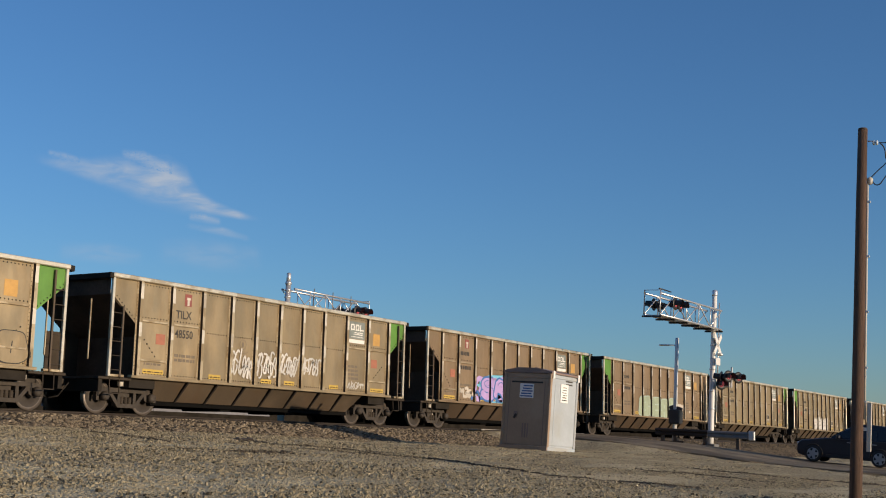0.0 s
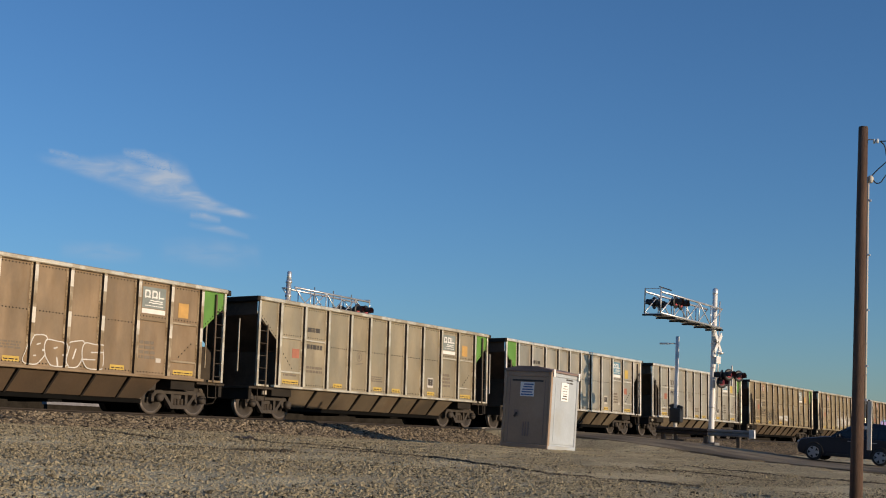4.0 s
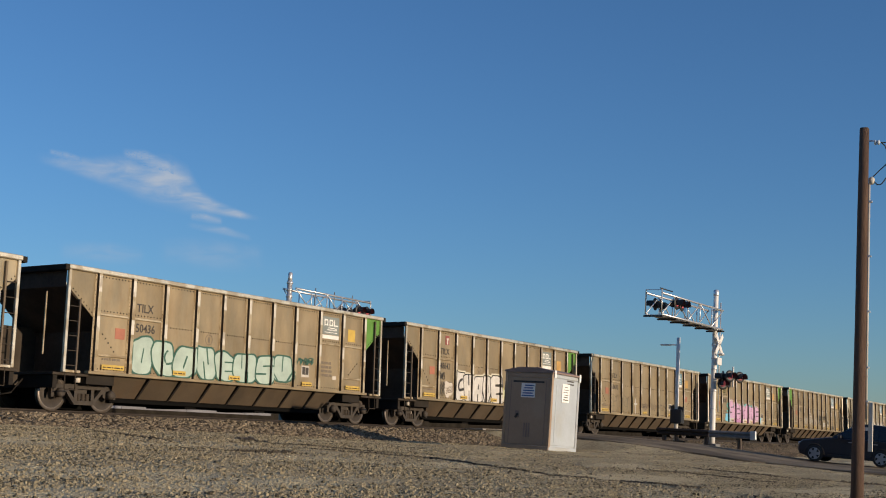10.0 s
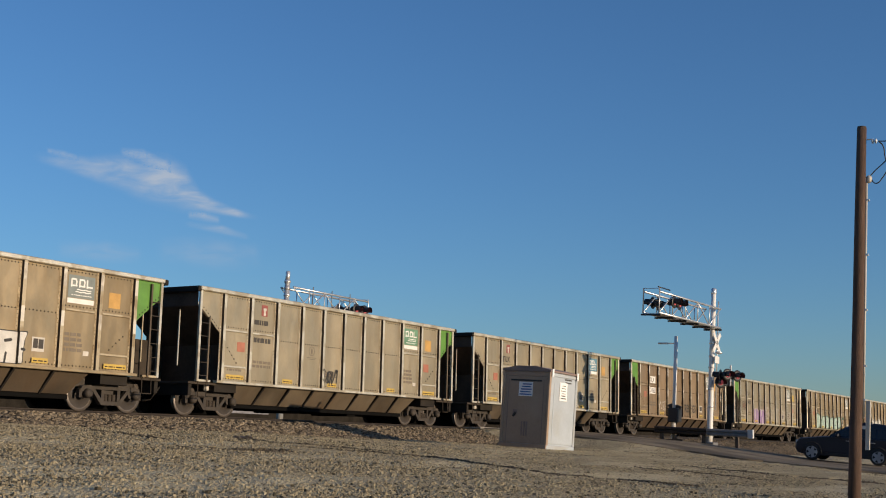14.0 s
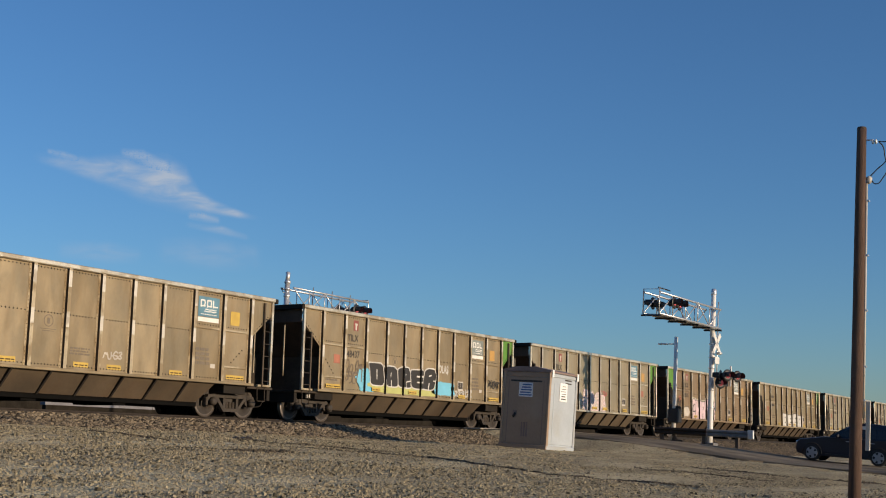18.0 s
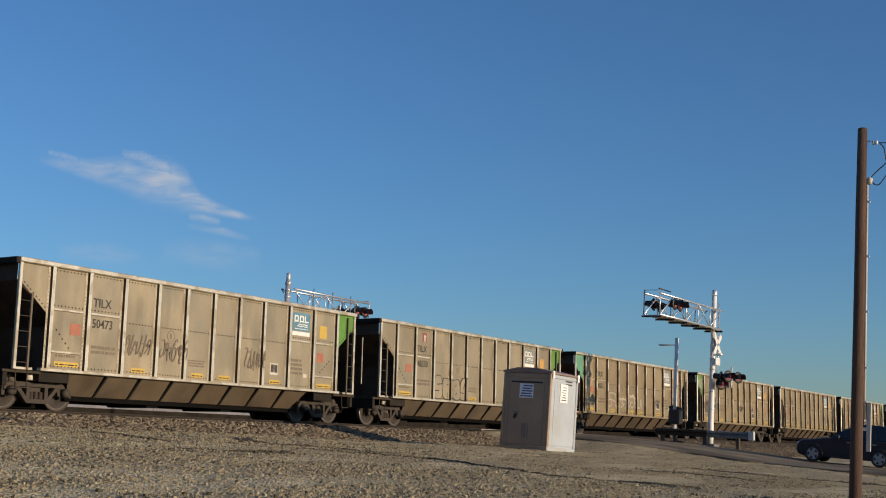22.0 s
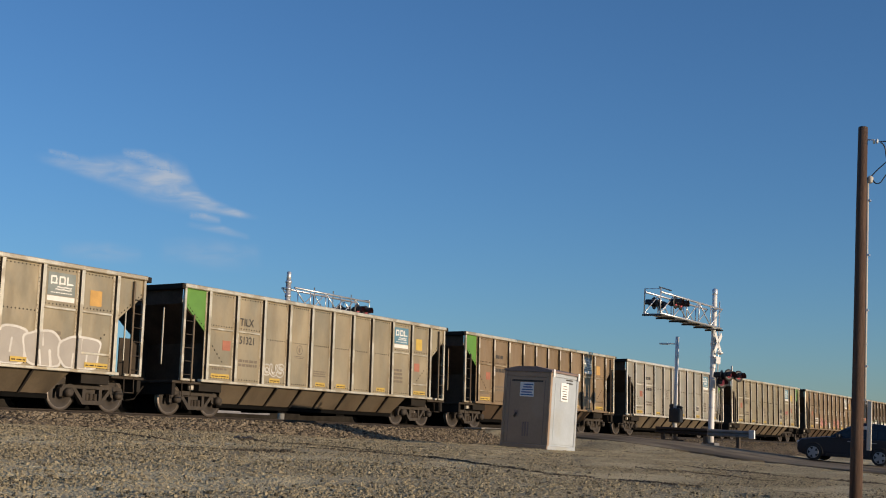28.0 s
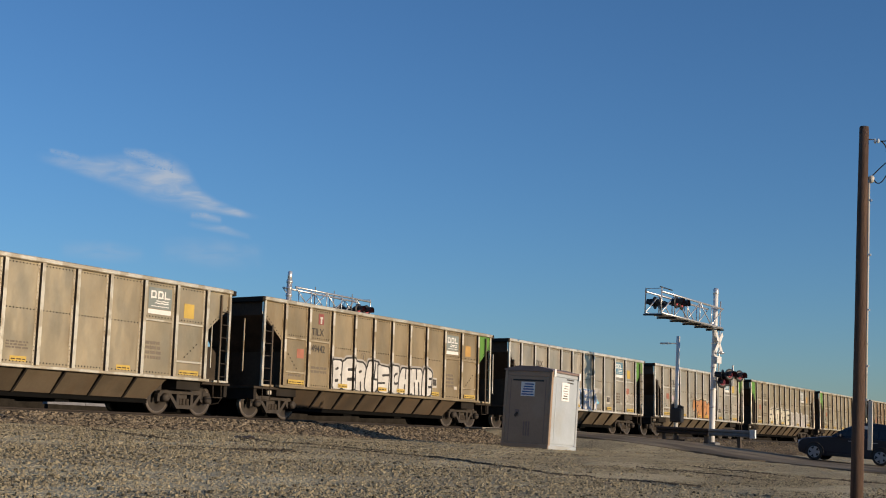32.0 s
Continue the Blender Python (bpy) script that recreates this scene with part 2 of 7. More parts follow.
def add_box(bm, x0, x1, y0, y1, z0, z1, m=None, index=0):
    vs = [bm.verts.new((x, y, z)) for x in (x0, x1) for y in (y0, y1) for z in (z0, z1)]
    if m is not None:
        for v in vs:
            v.co = m @ v.co
    fs = [bm.faces.new([vs[i] for i in q]) for q in
          ((0, 1, 3, 2), (4, 6, 7, 5), (0, 4, 5, 1), (2, 3, 7, 6), (0, 2, 6, 4), (1, 5, 7, 3))]
    for f in fs:
        f.material_index = index
    return vs


def box(x0, x1, y0, y1, z0, z1, bevel=0.0):
    bm = bmesh.new()
    add_box(bm, x0, x1, y0, y1, z0, z1)
    if bevel:
        bmesh.ops.bevel(bm, geom=bm.edges[:], offset=bevel, segments=1, affect="EDGES")
    return bm


def add_prism(bm, outline, axis, a, b, index=0):
    """A flat outline of (u, v) points drawn out along an axis from a to b. Outline planes: y -> (x, z), x -> (y, z), z -> (x, y)."""
    def at(u, v, w):
        return {"y": (u, w, v), "x": (w, u, v), "z": (u, v, w)}[axis]
    lo = [bm.verts.new(at(u, v, a)) for u, v in outline]
    hi = [bm.verts.new(at(u, v, b)) for u, v in outline]
    k = len(lo)
    fs = [bm.faces.new(lo), bm.faces.new(hi[::-1])]
    fs += [bm.faces.new((lo[i], hi[i], hi[(i + 1) % k], lo[(i + 1) % k])) for i in range(k)]
    for f in fs:
        f.material_index = index
    return lo + hi


def tidy(bm):
    bmesh.ops.recalc_face_normals(bm, faces=bm.faces[:])
    return bm


def prism(outline, axis, a, b, bevel=0.0):
    bm = bmesh.new()
    add_prism(bm, outline, axis, a, b)
    tidy(bm)
    if bevel:
        bmesh.ops.bevel(bm, geom=bm.edges[:], offset=bevel, segments=1, affect="EDGES")
    return bm


def add_tube(bm, points, r, sides=8, index=0, smooth=True, r2=None):
    """A round bar along a line of points; r2 tapers it to its end."""
    pts = [Vector(p) for p in points]
    rings = []
    for i, p in enumerate(pts):
        d = (pts[min(i + 1, len(pts) - 1)] - pts[max(i - 1, 0)]).normalized()
        u = d.orthogonal().normalized() if abs(d.z) < 0.9 else d.cross(Vector((1, 0, 0))).normalized()
        v = d.cross(u)
        rr = r if r2 is None else r + (r2 - r) * i / (len(pts) - 1)
        rings.append([bm.verts.new(p + rr * (math.cos(a) * u + math.sin(a) * v))
                      for a in (2 * math.pi * k / sides for k in range(sides))])
    for a, b in zip(rings, rings[1:]):
        for k in range(sides):
            f = bm.faces.new((a[k], a[(k + 1) % sides], b[(k + 1) % sides], b[k]))
            f.smooth, f.material_index = smooth, index
    for ring in (rings[0][::-1], rings[-1]):
        bm.faces.new(ring).material_index = index
    return bm


def tube(points, r, sides=8, r2=None):
    return tidy(add_tube(bmesh.new(), points, r, sides, r2=r2))


def add_disc(bm, profile, axis_at, axis, sides=24, index=0):
    """A turned solid: profile of (radius, along) pairs round an axis ('x', 'y' or 'z') through axis_at."""
    cx, cy, cz = axis_at
    rings = []
    for r, w in profile:
        ring = []
        for k in range(sides):
            a = 2 * math.pi * k / sides
            u, v = r * math.cos(a), r * math.sin(a)
            ring.append(bm.verts.new({"y": (cx + u, cy + w, cz + v), "x": (cx + w, cy + u, cz + v), "z": (cx + u, cy + v, cz + w)}[axis]))
        rings.append(ring)
    for a, b in zip(rings, rings[1:]):
        for k in range(sides):
            f = bm.faces.new((a[k], a[(k + 1) % sides], b[(k + 1) % sides], b[k]))
            f.smooth, f.material_index = True, index
    bm.faces.new(rings[0][::-1]).material_index = index
    bm.faces.new(rings[-1]).material_index = index
    return bm


def turned(profile, axis_at, axis, sides=24):
    return tidy(add_disc(bmesh.new(), profile, axis_at, axis, sides))


def empty(name):
    return new(name)


TEXT_CACHE = {}


def text_mesh(words, size, bold=0.0, material=None, name="lettering"):
    """Lettering as a thin mesh, its lower left corner at the origin, upright and facing -y."""
    key = (words, round(size, 3), bold, material.name)
    if key not in TEXT_CACHE:
        cu = bpy.data.curves.new("lettering", "FONT")
        cu.body, cu.size, cu.offset, cu.resolution_u, cu.extrude = words, size, bold, 2, 0.0
        tmp = bpy.data.objects.new("lettering", cu)
        me = bpy.data.meshes.new_from_object(tmp)
        me.transform(pose(0, 0, 0, 90, 0, 0))
        me.name = name
        me.materials.clear()
        me.materials.append(material)
        bpy.data.objects.remove(tmp)
        bpy.data.curves.remove(cu)
        TEXT_CACHE[key] = me
    return TEXT_CACHE[key]


# ---- ground, road and line ----
def lerp(table, v):
    return float(np.interp(v, [a for a, _ in table], [b for _, b in table]))


LOT = [(-200, -3.4), (-60, -2.2), (-27, -1.74), (-18, -1.22), (-10.5, -0.75), (-6, -0.61), (-3.6, -0.54), (3.6, -0.56), (9, -0.6), (60, -0.7), (300, -0.9)]
ROAD = [(-200, -3.4), (-60, -2.6), (-27, -1.9), (-15.6, -1.17), (-13.0, -0.99), (-10.0, -0.66), (-7.5, -0.38), (-2.4, -0.02), (2.4, -0.02), (8, -0.35), (20, -0.62), (60, -0.7), (300, -0.9)]
ROAD_X, ROAD_HALF = 49.4, 4.6


def lot_height(x, y):
    tilt = -0.0095 * (min(max(x, 0), 70) - 32)
    near = min(1.0, max(0.0, (-y - 1.0) / 2.0))
    fade = 1.0 if y > -14 else max(0.0, 1 - (-14 - y) / 13.0)
    return lerp(LOT, y) + tilt * near * (0.25 + 0.75 * fade)


def ground_height(x, y):
    z = lot_height(x, y)
    e = (abs(x - ROAD_X) - ROAD_HALF) / 2.6
    if e < 1:
        e = max(0.0, e)
        e = e * e * (3 - 2 * e)
        z = (lerp(ROAD, y) - 0.05) * (1 - e) + z * e
    return z


def ripple(x, y):
    return (0.05 * noise.noise((x * 0.22, y * 0.4, 3.0)) + 0.024 * noise.noise((x * 0.9, y * 1.3, 7.0))
            + 0.018 * noise.noise((x * 2.4, y * 3.4, 1.0)) + 0.010 * noise.noise((x * 5.5, y * 7.5, 6.0)))


def axis_steps(near, far_lo, far_hi, growth=1.35):
    out = list(near)
    step = near[1] - near[0]
    s, v = step, near[0]
    while v > far_lo:
        s *= growth
        v -= s
        out.insert(0, v)
    s, v = step, near[-1]
    while v < far_hi:
        s *= growth
        v += s
        out.append(v)
    return out


def build_ground():
    xs = axis_steps(list(np.arange(5, 75, 0.18)), -4500, 4500)
    ys = axis_steps(list(np.arange(-24, 8, 0.11)), -4500, 4500)
    verts, faces = [], []
    for y in ys:
        for x in xs:
            wob = ripple(x, y) if -60 < y < -4.9 and abs(x - ROAD_X) > ROAD_HALF else 0.0
            verts.append((x, y, ground_height(x, y) + wob))
    w = len(xs)
    for j in range(len(ys) - 1):
        for i in range(w - 1):
            a = j * w + i
            faces.append((a, a + 1, a + w + 1, a + w))
    me = bpy.data.meshes.new("ground")
    me.from_pydata(verts, [], faces)
    me.materials.append(M_LOT)
    for p in me.polygons:
        p.use_smooth = True
    tagged(new("ground", me), "tan gravel lot that rises gently to the railway bank", "ground", kind="structure")


def build_road():
    bm = bmesh.new()
    ys = [-200, -60, -40, -27] + list(np.arange(-24, -2.5, 0.45)) + [-2.4, 2.4, 5, 8, 14, 20, 60, 300]
    rows = []
    for y in ys:
        z = lerp(ROAD, y)
        crumble = [0.28 * noise.noise((side, y * 0.7, 2.0)) + 0.16 * noise.noise((side, y * 2.3, 5.0)) if y < -3 else 0.0 for side in (1.0, 9.0)]
        rows.append([bm.verts.new((ROAD_X + s * ROAD_HALF + (crumble[0] if s == -1 else crumble[1] if s == 1 else 0.0), y, z + 0.012 * (1 - abs(s)))) for s in (-1, -0.5, 0, 0.5, 1)])
    for a, b in zip(rows, rows[1:]):
        for i in range(4):
            bm.faces.new((a[i], a[i + 1], b[i + 1], b[i]))
    lower = [[bm.verts.new(v.co - Vector((0, 0, 0.2))) for v in (r[0], r[-1])] for r in rows]
    for (a, la), (b, lb) in zip(zip(rows, lower), zip(rows[1:], lower[1:])):
        bm.faces.new((a[0], b[0], lb[0], la[0])), bm.faces.new((a[-1], la[1], lb[1], b[-1]))
    road = put("road", tidy(bm), M_ASPHALT)
    tagged(road, "worn grey asphalt road over the level crossing", "road", kind="structure")
    slab = put("crossing_slab", box(-1.2, 1.2, -0.42, 0.42, -0.06, 0.0, 0.01), M_PANELROAD)
    me = slab.data
    bpy.data.objects.remove(slab)
    for i in range(4):
        for y in (-1.35, 0.0, 1.35):
            reuse("crossing_slab", me, road, "concrete crossing slab", (ROAD_X - 3.65 + 2.43 * i, y, 0.008))


def build_line():
    ballast = bmesh.new()
    xs = [-900, -300, -60, 0] + list(np.arange(2, 44, 1.0)) + [44.6, 54.2] + list(np.arange(55, 140, 3.0)) + [200, 400, 1200]
    rows = []
    for x in xs:
        toe = lot_height(x, -4.6) - 0.05
        jit = 0.10 * noise.noise((x * 0.5, 0, 1))
        prof = [(-5.0 + jit, toe - 0.10), (-4.6 + jit * 0.7, toe + 0.02), (-1.95 + jit * 0.4, -0.155), (-1.5, -0.165), (0, -0.20), (1.75, -0.20), (2.1, -0.235), (3.7, -0.60), (4.1, -0.75)]
        rows.append([ballast.verts.new((x, y, z)) for y, z in prof])
    for a, b in zip(rows, rows[1:]):
        for i in range(len(a) - 1):
            ballast.faces.new((a[i], b[i], b[i + 1], a[i + 1]))
    tagged(put("ballast_bed", tidy(ballast), M_BALLAST), "bank of crushed stone ballast under the rails", "ballast", kind="structure")
    track = tagged(empty("railway_track"), "pair of rusty steel rails on timber sleepers", "railway track", kind="structure")
    prof = [(-0.075, -0.172), (0.075, -0.172), (0.075, -0.16), (0.012, -0.14), (0.010, -0.045), (0.036, -0.035), (0.036, -0.006), (0.028, 0.0),
            (-0.028, 0.0), (-0.036, -0.006), (-0.036, -0.035), (-0.010, -0.045), (-0.012, -0.14), (-0.075, -0.16)]
    for y in (-0.7525, 0.7525):
        part("rail", prism([(y + u, v) for u, v in prof], "x", -900, 1200), M_RAIL, track, "rusty steel rail with a worn head")
    tie = part("sleeper", box(-0.11, 0.11, -1.3, 1.3, -0.33, -0.172, 0.012), M_TIE, track, "dark timber sleeper", (8.0, 0, 0))
    for i in range(1, 200):
        if abs(8.0 + 0.5 * i - ROAD_X) > 4.9:
            reuse("sleeper", tie.data, track, "dark timber sleeper", (8.0 + 0.5 * i, 0, 0))


def scatter(name, count, where, sizes, material, label, seed, ring=4):
    """Loose stones as one mesh: squashed, turned lumps with a worn top, set into the surface."""
    rng = random.Random(seed)
    verts, faces = [], []
    for _ in range(count):
        x, y, z = where(rng)
        r = rng.uniform(*sizes) * (0.6 + 0.8 * rng.random() ** 2)
        a, e, h = rng.random() * 6.28, rng.uniform(0.75, 1.25), rng.uniform(0.5, 0.85)
        base, tilt = len(verts), rng.uniform(-0.35, 0.35)
        reach = [r * rng.uniform(0.8, 1.15) for _ in range(ring)]
        for part_r, up in ((1.0, -0.15), (rng.uniform(0.5, 0.75), h)):
            for k in range(ring):
                b = a + k * 6.283 / ring
                u, v = reach[k] * part_r * math.cos(b) * e, reach[k] * part_r * math.sin(b)
                verts.append((x + u, y + v, z + r * up + (u * tilt if up > 0 else 0.0)))
        faces += [(base + k, base + (k + 1) % ring, base + ring + (k + 1) % ring, base + ring + k) for k in range(ring)]
        faces.append(tuple(base + ring + k for k in range(ring)))
    me = bpy.data.meshes.new(name)
    me.from_pydata(verts, [], faces)
    me.materials.append(material)
    tagged(new(name, me), label, "stones", kind="stuff")


def stone_material(name, dark, light):
    m = bpy.data.materials.new(name)
    m.use_nodes = True
    n, l = m.node_tree.nodes, m.node_tree.links
    p = n["Principled BSDF"]
    geo, ramp = n.new("ShaderNodeNewGeometry"), n.new("ShaderNodeValToRGB")
    ramp.color_ramp.elements[0].color, ramp.color_ramp.elements[1].color = (*dark, 1), (*light, 1)
    for at, f in ((0.16, 0.16), (0.34, 0.50), (0.84, 0.64)):       # most stones are of one middling shade, few are dark or pale
        ramp.color_ramp.elements.new(at).color = (*[a + (b - a) * f for a, b in zip(dark, light)], 1)
    l.new(geo.outputs["Random Per Island"], ramp.inputs[0])
    grain, mix = n.new("ShaderNodeTexNoise"), n.new("ShaderNodeMix")
    grain.inputs["Scale"].default_value = 40
    mix.data_type, mix.blend_type = "RGBA", "MULTIPLY"
    mix.inputs[0].default_value = 0.35
    l.new(geo.outputs["Position"], grain.inputs["Vector"])
    l.new(ramp.outputs[0], mix.inputs[6]), l.new(grain.outputs[0], mix.inputs[7])
    l.new(mix.outputs[2], p.inputs["Base Color"])
    p.inputs["Roughness"].default_value, p.inputs["Specular IOR Level"].default_value = 0.9, 0.25
    return m


M_PEBBLES = stone_material("lot_pebble_pieces", (0.042, 0.036, 0.023), (0.455, 0.394, 0.262))
M_GRIT = stone_material("lot_grit_pieces", (0.245, 0.209, 0.134), (0.475, 0.41, 0.27))
M_CLODS = stone_material("dark_line_clods", (0.03, 0.025, 0.018), (0.15, 0.125, 0.09))
M_STONES = stone_material("crushed_stone_pieces", (0.024, 0.019, 0.014), (0.345, 0.282, 0.198))


DARK_LINES = [  # ends of dark lines on the lot, and their spread
    ((18.26, -12.91), (19.96, -15.04), 0.05), ((19.96, -15.04), (19.4, -17.79), 0.05), ((19.4, -17.79), (20.2, -19.82), 0.04), ((26.4, -16.22), (26.65, -19.18), 0.06),
    ((31.4, -15.31), (29.76, -18.45), 0.08), ((30.29, -18.75), (31.88, -20.26), 0.06), ((15.84, -10.55), (15.98, -12.16), 0.06), ((36.5, -5.2), (41.0, -5.4), 0.12),
    ((19.6, -10.6), (21.0, -13.3), 0.07), ((14.8, -13.4), (16.9, -14.0), 0.07)]


def build_stones():
    def on_bank(rng):
        x = 14 + 30.5 * rng.random() ** 1.2
        f = rng.random()
        toe = lot_height(x, -4.6) - 0.04
        return x, -4.75 + 3.1 * f, toe + (-0.155 - toe) * min(1.0, max(0.0, (f * 3.1 - 0.15) / 2.65)) + 0.003

    def on_far_bank(rng):
        x = 54.3 + 50 * rng.random()
        f = rng.random()
        toe = lot_height(x, -4.6) - 0.04
        return x, -4.75 + 3.1 * f, toe + (-0.155 - toe) * min(1.0, max(0.0, (f * 3.1 - 0.15) / 2.65)) + 0.003

    def on_lot_evenly(rng):
        y = -21.0 + 16.0 * rng.random()
        near = max(6.0, 0.78 * (y + 27.0))
        x = near + (46.0 - near) * rng.random() ** 1.3
        return x, y, ground_height(x, y) + ripple(x, y)

    def on_lot(rng):
        while True:
            y = -22.0 + 17.1 * rng.random()
            near = max(6.0, 0.78 * (y + 27.0))
            x = near + (46.0 - near) * rng.random() ** 1.45
            thick = 0.42 + 1.1 * noise.noise((x * 0.16, y * 0.75, 5.0)) + 0.6 * noise.noise((x * 0.7, y * 1.6, 9.0))
            if y > -8.5:
                thick -= 0.25
            thick -= 0.55 * min(1.0, max(0.0, (x - 26.0) / 8.0)) * min(1.0, max(0.0, (-y - 7.0) / 4.0))
            if rng.random() < thick:
                break
        y = min(y, -4.9)
        return x, y, ground_height(x, y) + ripple(x, y)
    scatter("ballast_stones", 30000, on_bank, (0.040, 0.070), M_STONES, "loose crushed stones on the ballast bank", 11, 5)
    scatter("ballast_stones", 4000, on_far_bank, (0.03, 0.05), M_STONES, "loose crushed stones beyond the crossing", 12, 5)
    def on_dark_lines(rng):
        a, b, wide = DARK_LINES[rng.randrange(len(DARK_LINES))]
        f = rng.random()
        x = a[0] + (b[0] - a[0]) * f
        y = a[1] + (b[1] - a[1]) * f + 0.35 * noise.noise((x * 0.35, a[1], 2.0)) + rng.gauss(0, wide)
        return x, y, ground_height(x, y) + ripple(x, y)
    # The first three lines lay the pole's cast shadow down as dark clods
    scatter("earth_clods", 6500, on_dark_lines, (0.016, 0.034), M_CLODS, "dark clods tracing the pole shadow and other dark lines", 14)
    scatter("lot_grit", 90000, on_lot_evenly, (0.007, 0.012), M_GRIT, "fine grit over the dirt lot", 15, 3)
    scatter("lot_pebbles", 66000, on_lot, (0.010, 0.025), M_PEBBLES, "loose pebbles and chips on the dirt lot", 13, 5)


build_ground()
build_road()
build_line()
build_stones()


# ---- the train ----
BODY, COUPLED = 14.606, 16.18
POSTS = [0.0, 1.08, 2.35, 3.65, 4.95, 6.12, 7.3, 8.48, 9.65, 10.95, 12.25, 13.526, BODY]
SIDE = -1.545                      # plane of the side sheets
POST_HALF, POST_DEEP = 0.055, 0.104     # half width and depth of the side posts
FACE = SIDE - 0.004                # plane of the paint on them


def build_truck(car, x):
    """A two-axle truck: bolster with its side frames, springs, wheelsets and bearing caps."""
    truck = part("truck", box(-0.2, 0.2, -1.0, 1.0, 0.40, 0.68, 0.03), M_TRUCK, car, "dusty cast-steel freight truck", (x, 0, 0))
    for y in (-1.10, 0.96):
        frame_bm = bmesh.new()
        y2 = y + 0.14
        add_prism(frame_bm, [(-1.13, 0.50), (-1.05, 0.66), (-0.62, 0.70), (0.62, 0.70), (1.05, 0.66), (1.13, 0.50), (0.98, 0.50), (0.70, 0.58), (-0.70, 0.58), (-0.98, 0.50)], "y", y, y2)
        add_prism(frame_bm, [(-0.74, 0.60), (-0.34, 0.16), (0.34, 0.16), (0.74, 0.60), (0.60, 0.60), (0.30, 0.27), (-0.30, 0.27), (-0.60, 0.60)], "y", y + 0.005, y2 - 0.005)
        for s in (-1, 1):
            add_prism(frame_bm, [(s * 0.24, 0.24), (s * 0.35, 0.24), (s * 0.35, 0.62), (s * 0.24, 0.62)], "y", y + 0.01, y2 - 0.01)
            add_prism(frame_bm, [(s * 1.14, 0.34), (s * 1.05, 0.34), (s * 1.02, 0.60), (s * 1.14, 0.56)], "y", y + 0.01, y2)
            add_prism(frame_bm, [(s * 0.76, 0.34), (s * 0.67, 0.40), (s * 0.62, 0.62), (s * 0.76, 0.60)], "y", y + 0.01, y2)
        part("side_frame", tidy(frame_bm), M_TRUCK, truck, "cast side frame")
    spring = None
    for u in (-0.15, 0.0, 0.15):
        if spring is None:
            bm = bmesh.new()
            add_disc(bm, [(0.055, 0.0), (0.068, 0.02), (0.055, 0.04), (0.068, 0.07), (0.055, 0.10), (0.068, 0.13), (0.055, 0.16), (0.06, 0.19)], (0, -1.03, 0.27), "z", 10)
            spring = part("spring", tidy(bm), M_UNDER, truck, "coil spring", (u, 0, 0))
        else:
            reuse("spring", spring.data, truck, "coil spring", (u, 0, 0))
    bm = bmesh.new()
    add_disc(bm, [(0.075, -0.9), (0.075, 0.9)], (0, 0, 0.457), "y", 10)
    for s in (-1, 1):
        prof = [(0.10, -0.09), (0.12, -0.075), (0.16, -0.045), (0.36, -0.02), (0.405, -0.07), (0.457, -0.07), (0.460, 0.03), (0.487, 0.05), (0.487, 0.075), (0.40, 0.07), (0.14, 0.05), (0.11, 0.09)]
        add_disc(bm, [(r, s * w) for r, w in prof], (0, s * 0.76 if s > 0 else -0.76, 0.457), "y", 28)
    wheels = None
    for u in (-0.889, 0.889):
        if wheels is None:
            for f in bm.faces:
                rad = sum((v.co.x ** 2 + (v.co.z - 0.457) ** 2) ** 0.5 for v in f.verts) / len(f.verts)
                f.material_index = 1 if rad > 0.40 else 0
            wheels = part("wheelset", tidy(bm), [M_WHEEL, M_TREAD], truck, "axle with two steel wheels and polished treads", (u, 0, 0))
        else:
            reuse("wheelset", wheels.data, truck, "axle with two steel wheels and polished treads", (u, 0, 0))
    cap = None
    for u in (-0.889, 0.889):
        if cap is None:
            cap = part("bearing_cap", turned([(0.05, -0.20), (0.10, -0.19), (0.13, -0.13), (0.13, 0.0)], (0, -1.05, 0.457), "y", 14), M_TRUCK, truck, "roller bearing end cap", (u, 0, 0))
        else:
            reuse("bearing_cap", cap.data, truck, "roller bearing end cap", (u, 0, 0))
    beam = part("brake_beam", box(-0.62, -0.5, -0.8, 0.8, 0.28, 0.38, 0.01), M_UNDER, truck)
    reuse("brake_beam", beam.data, truck, "", (1.12, 0, 0))
    return truck


def copy_truck(src, car, x):
    made = src.copy()
    scene.collection.objects.link(made)
    made.parent, made.location = car, (x, 0, 0)
    for ch in src.children:
        c = ch.copy()
        scene.collection.objects.link(c)
        c.parent = made


def end_triangle(flip, y0, y1):
    o = [(0.09, 3.20), (1.03, 2.44), (1.03, 3.69), (0.09, 3.69)]
    if flip:
        o = [(BODY - u, v) for u, v in o]
    return prism(o, "y", y0, y1)


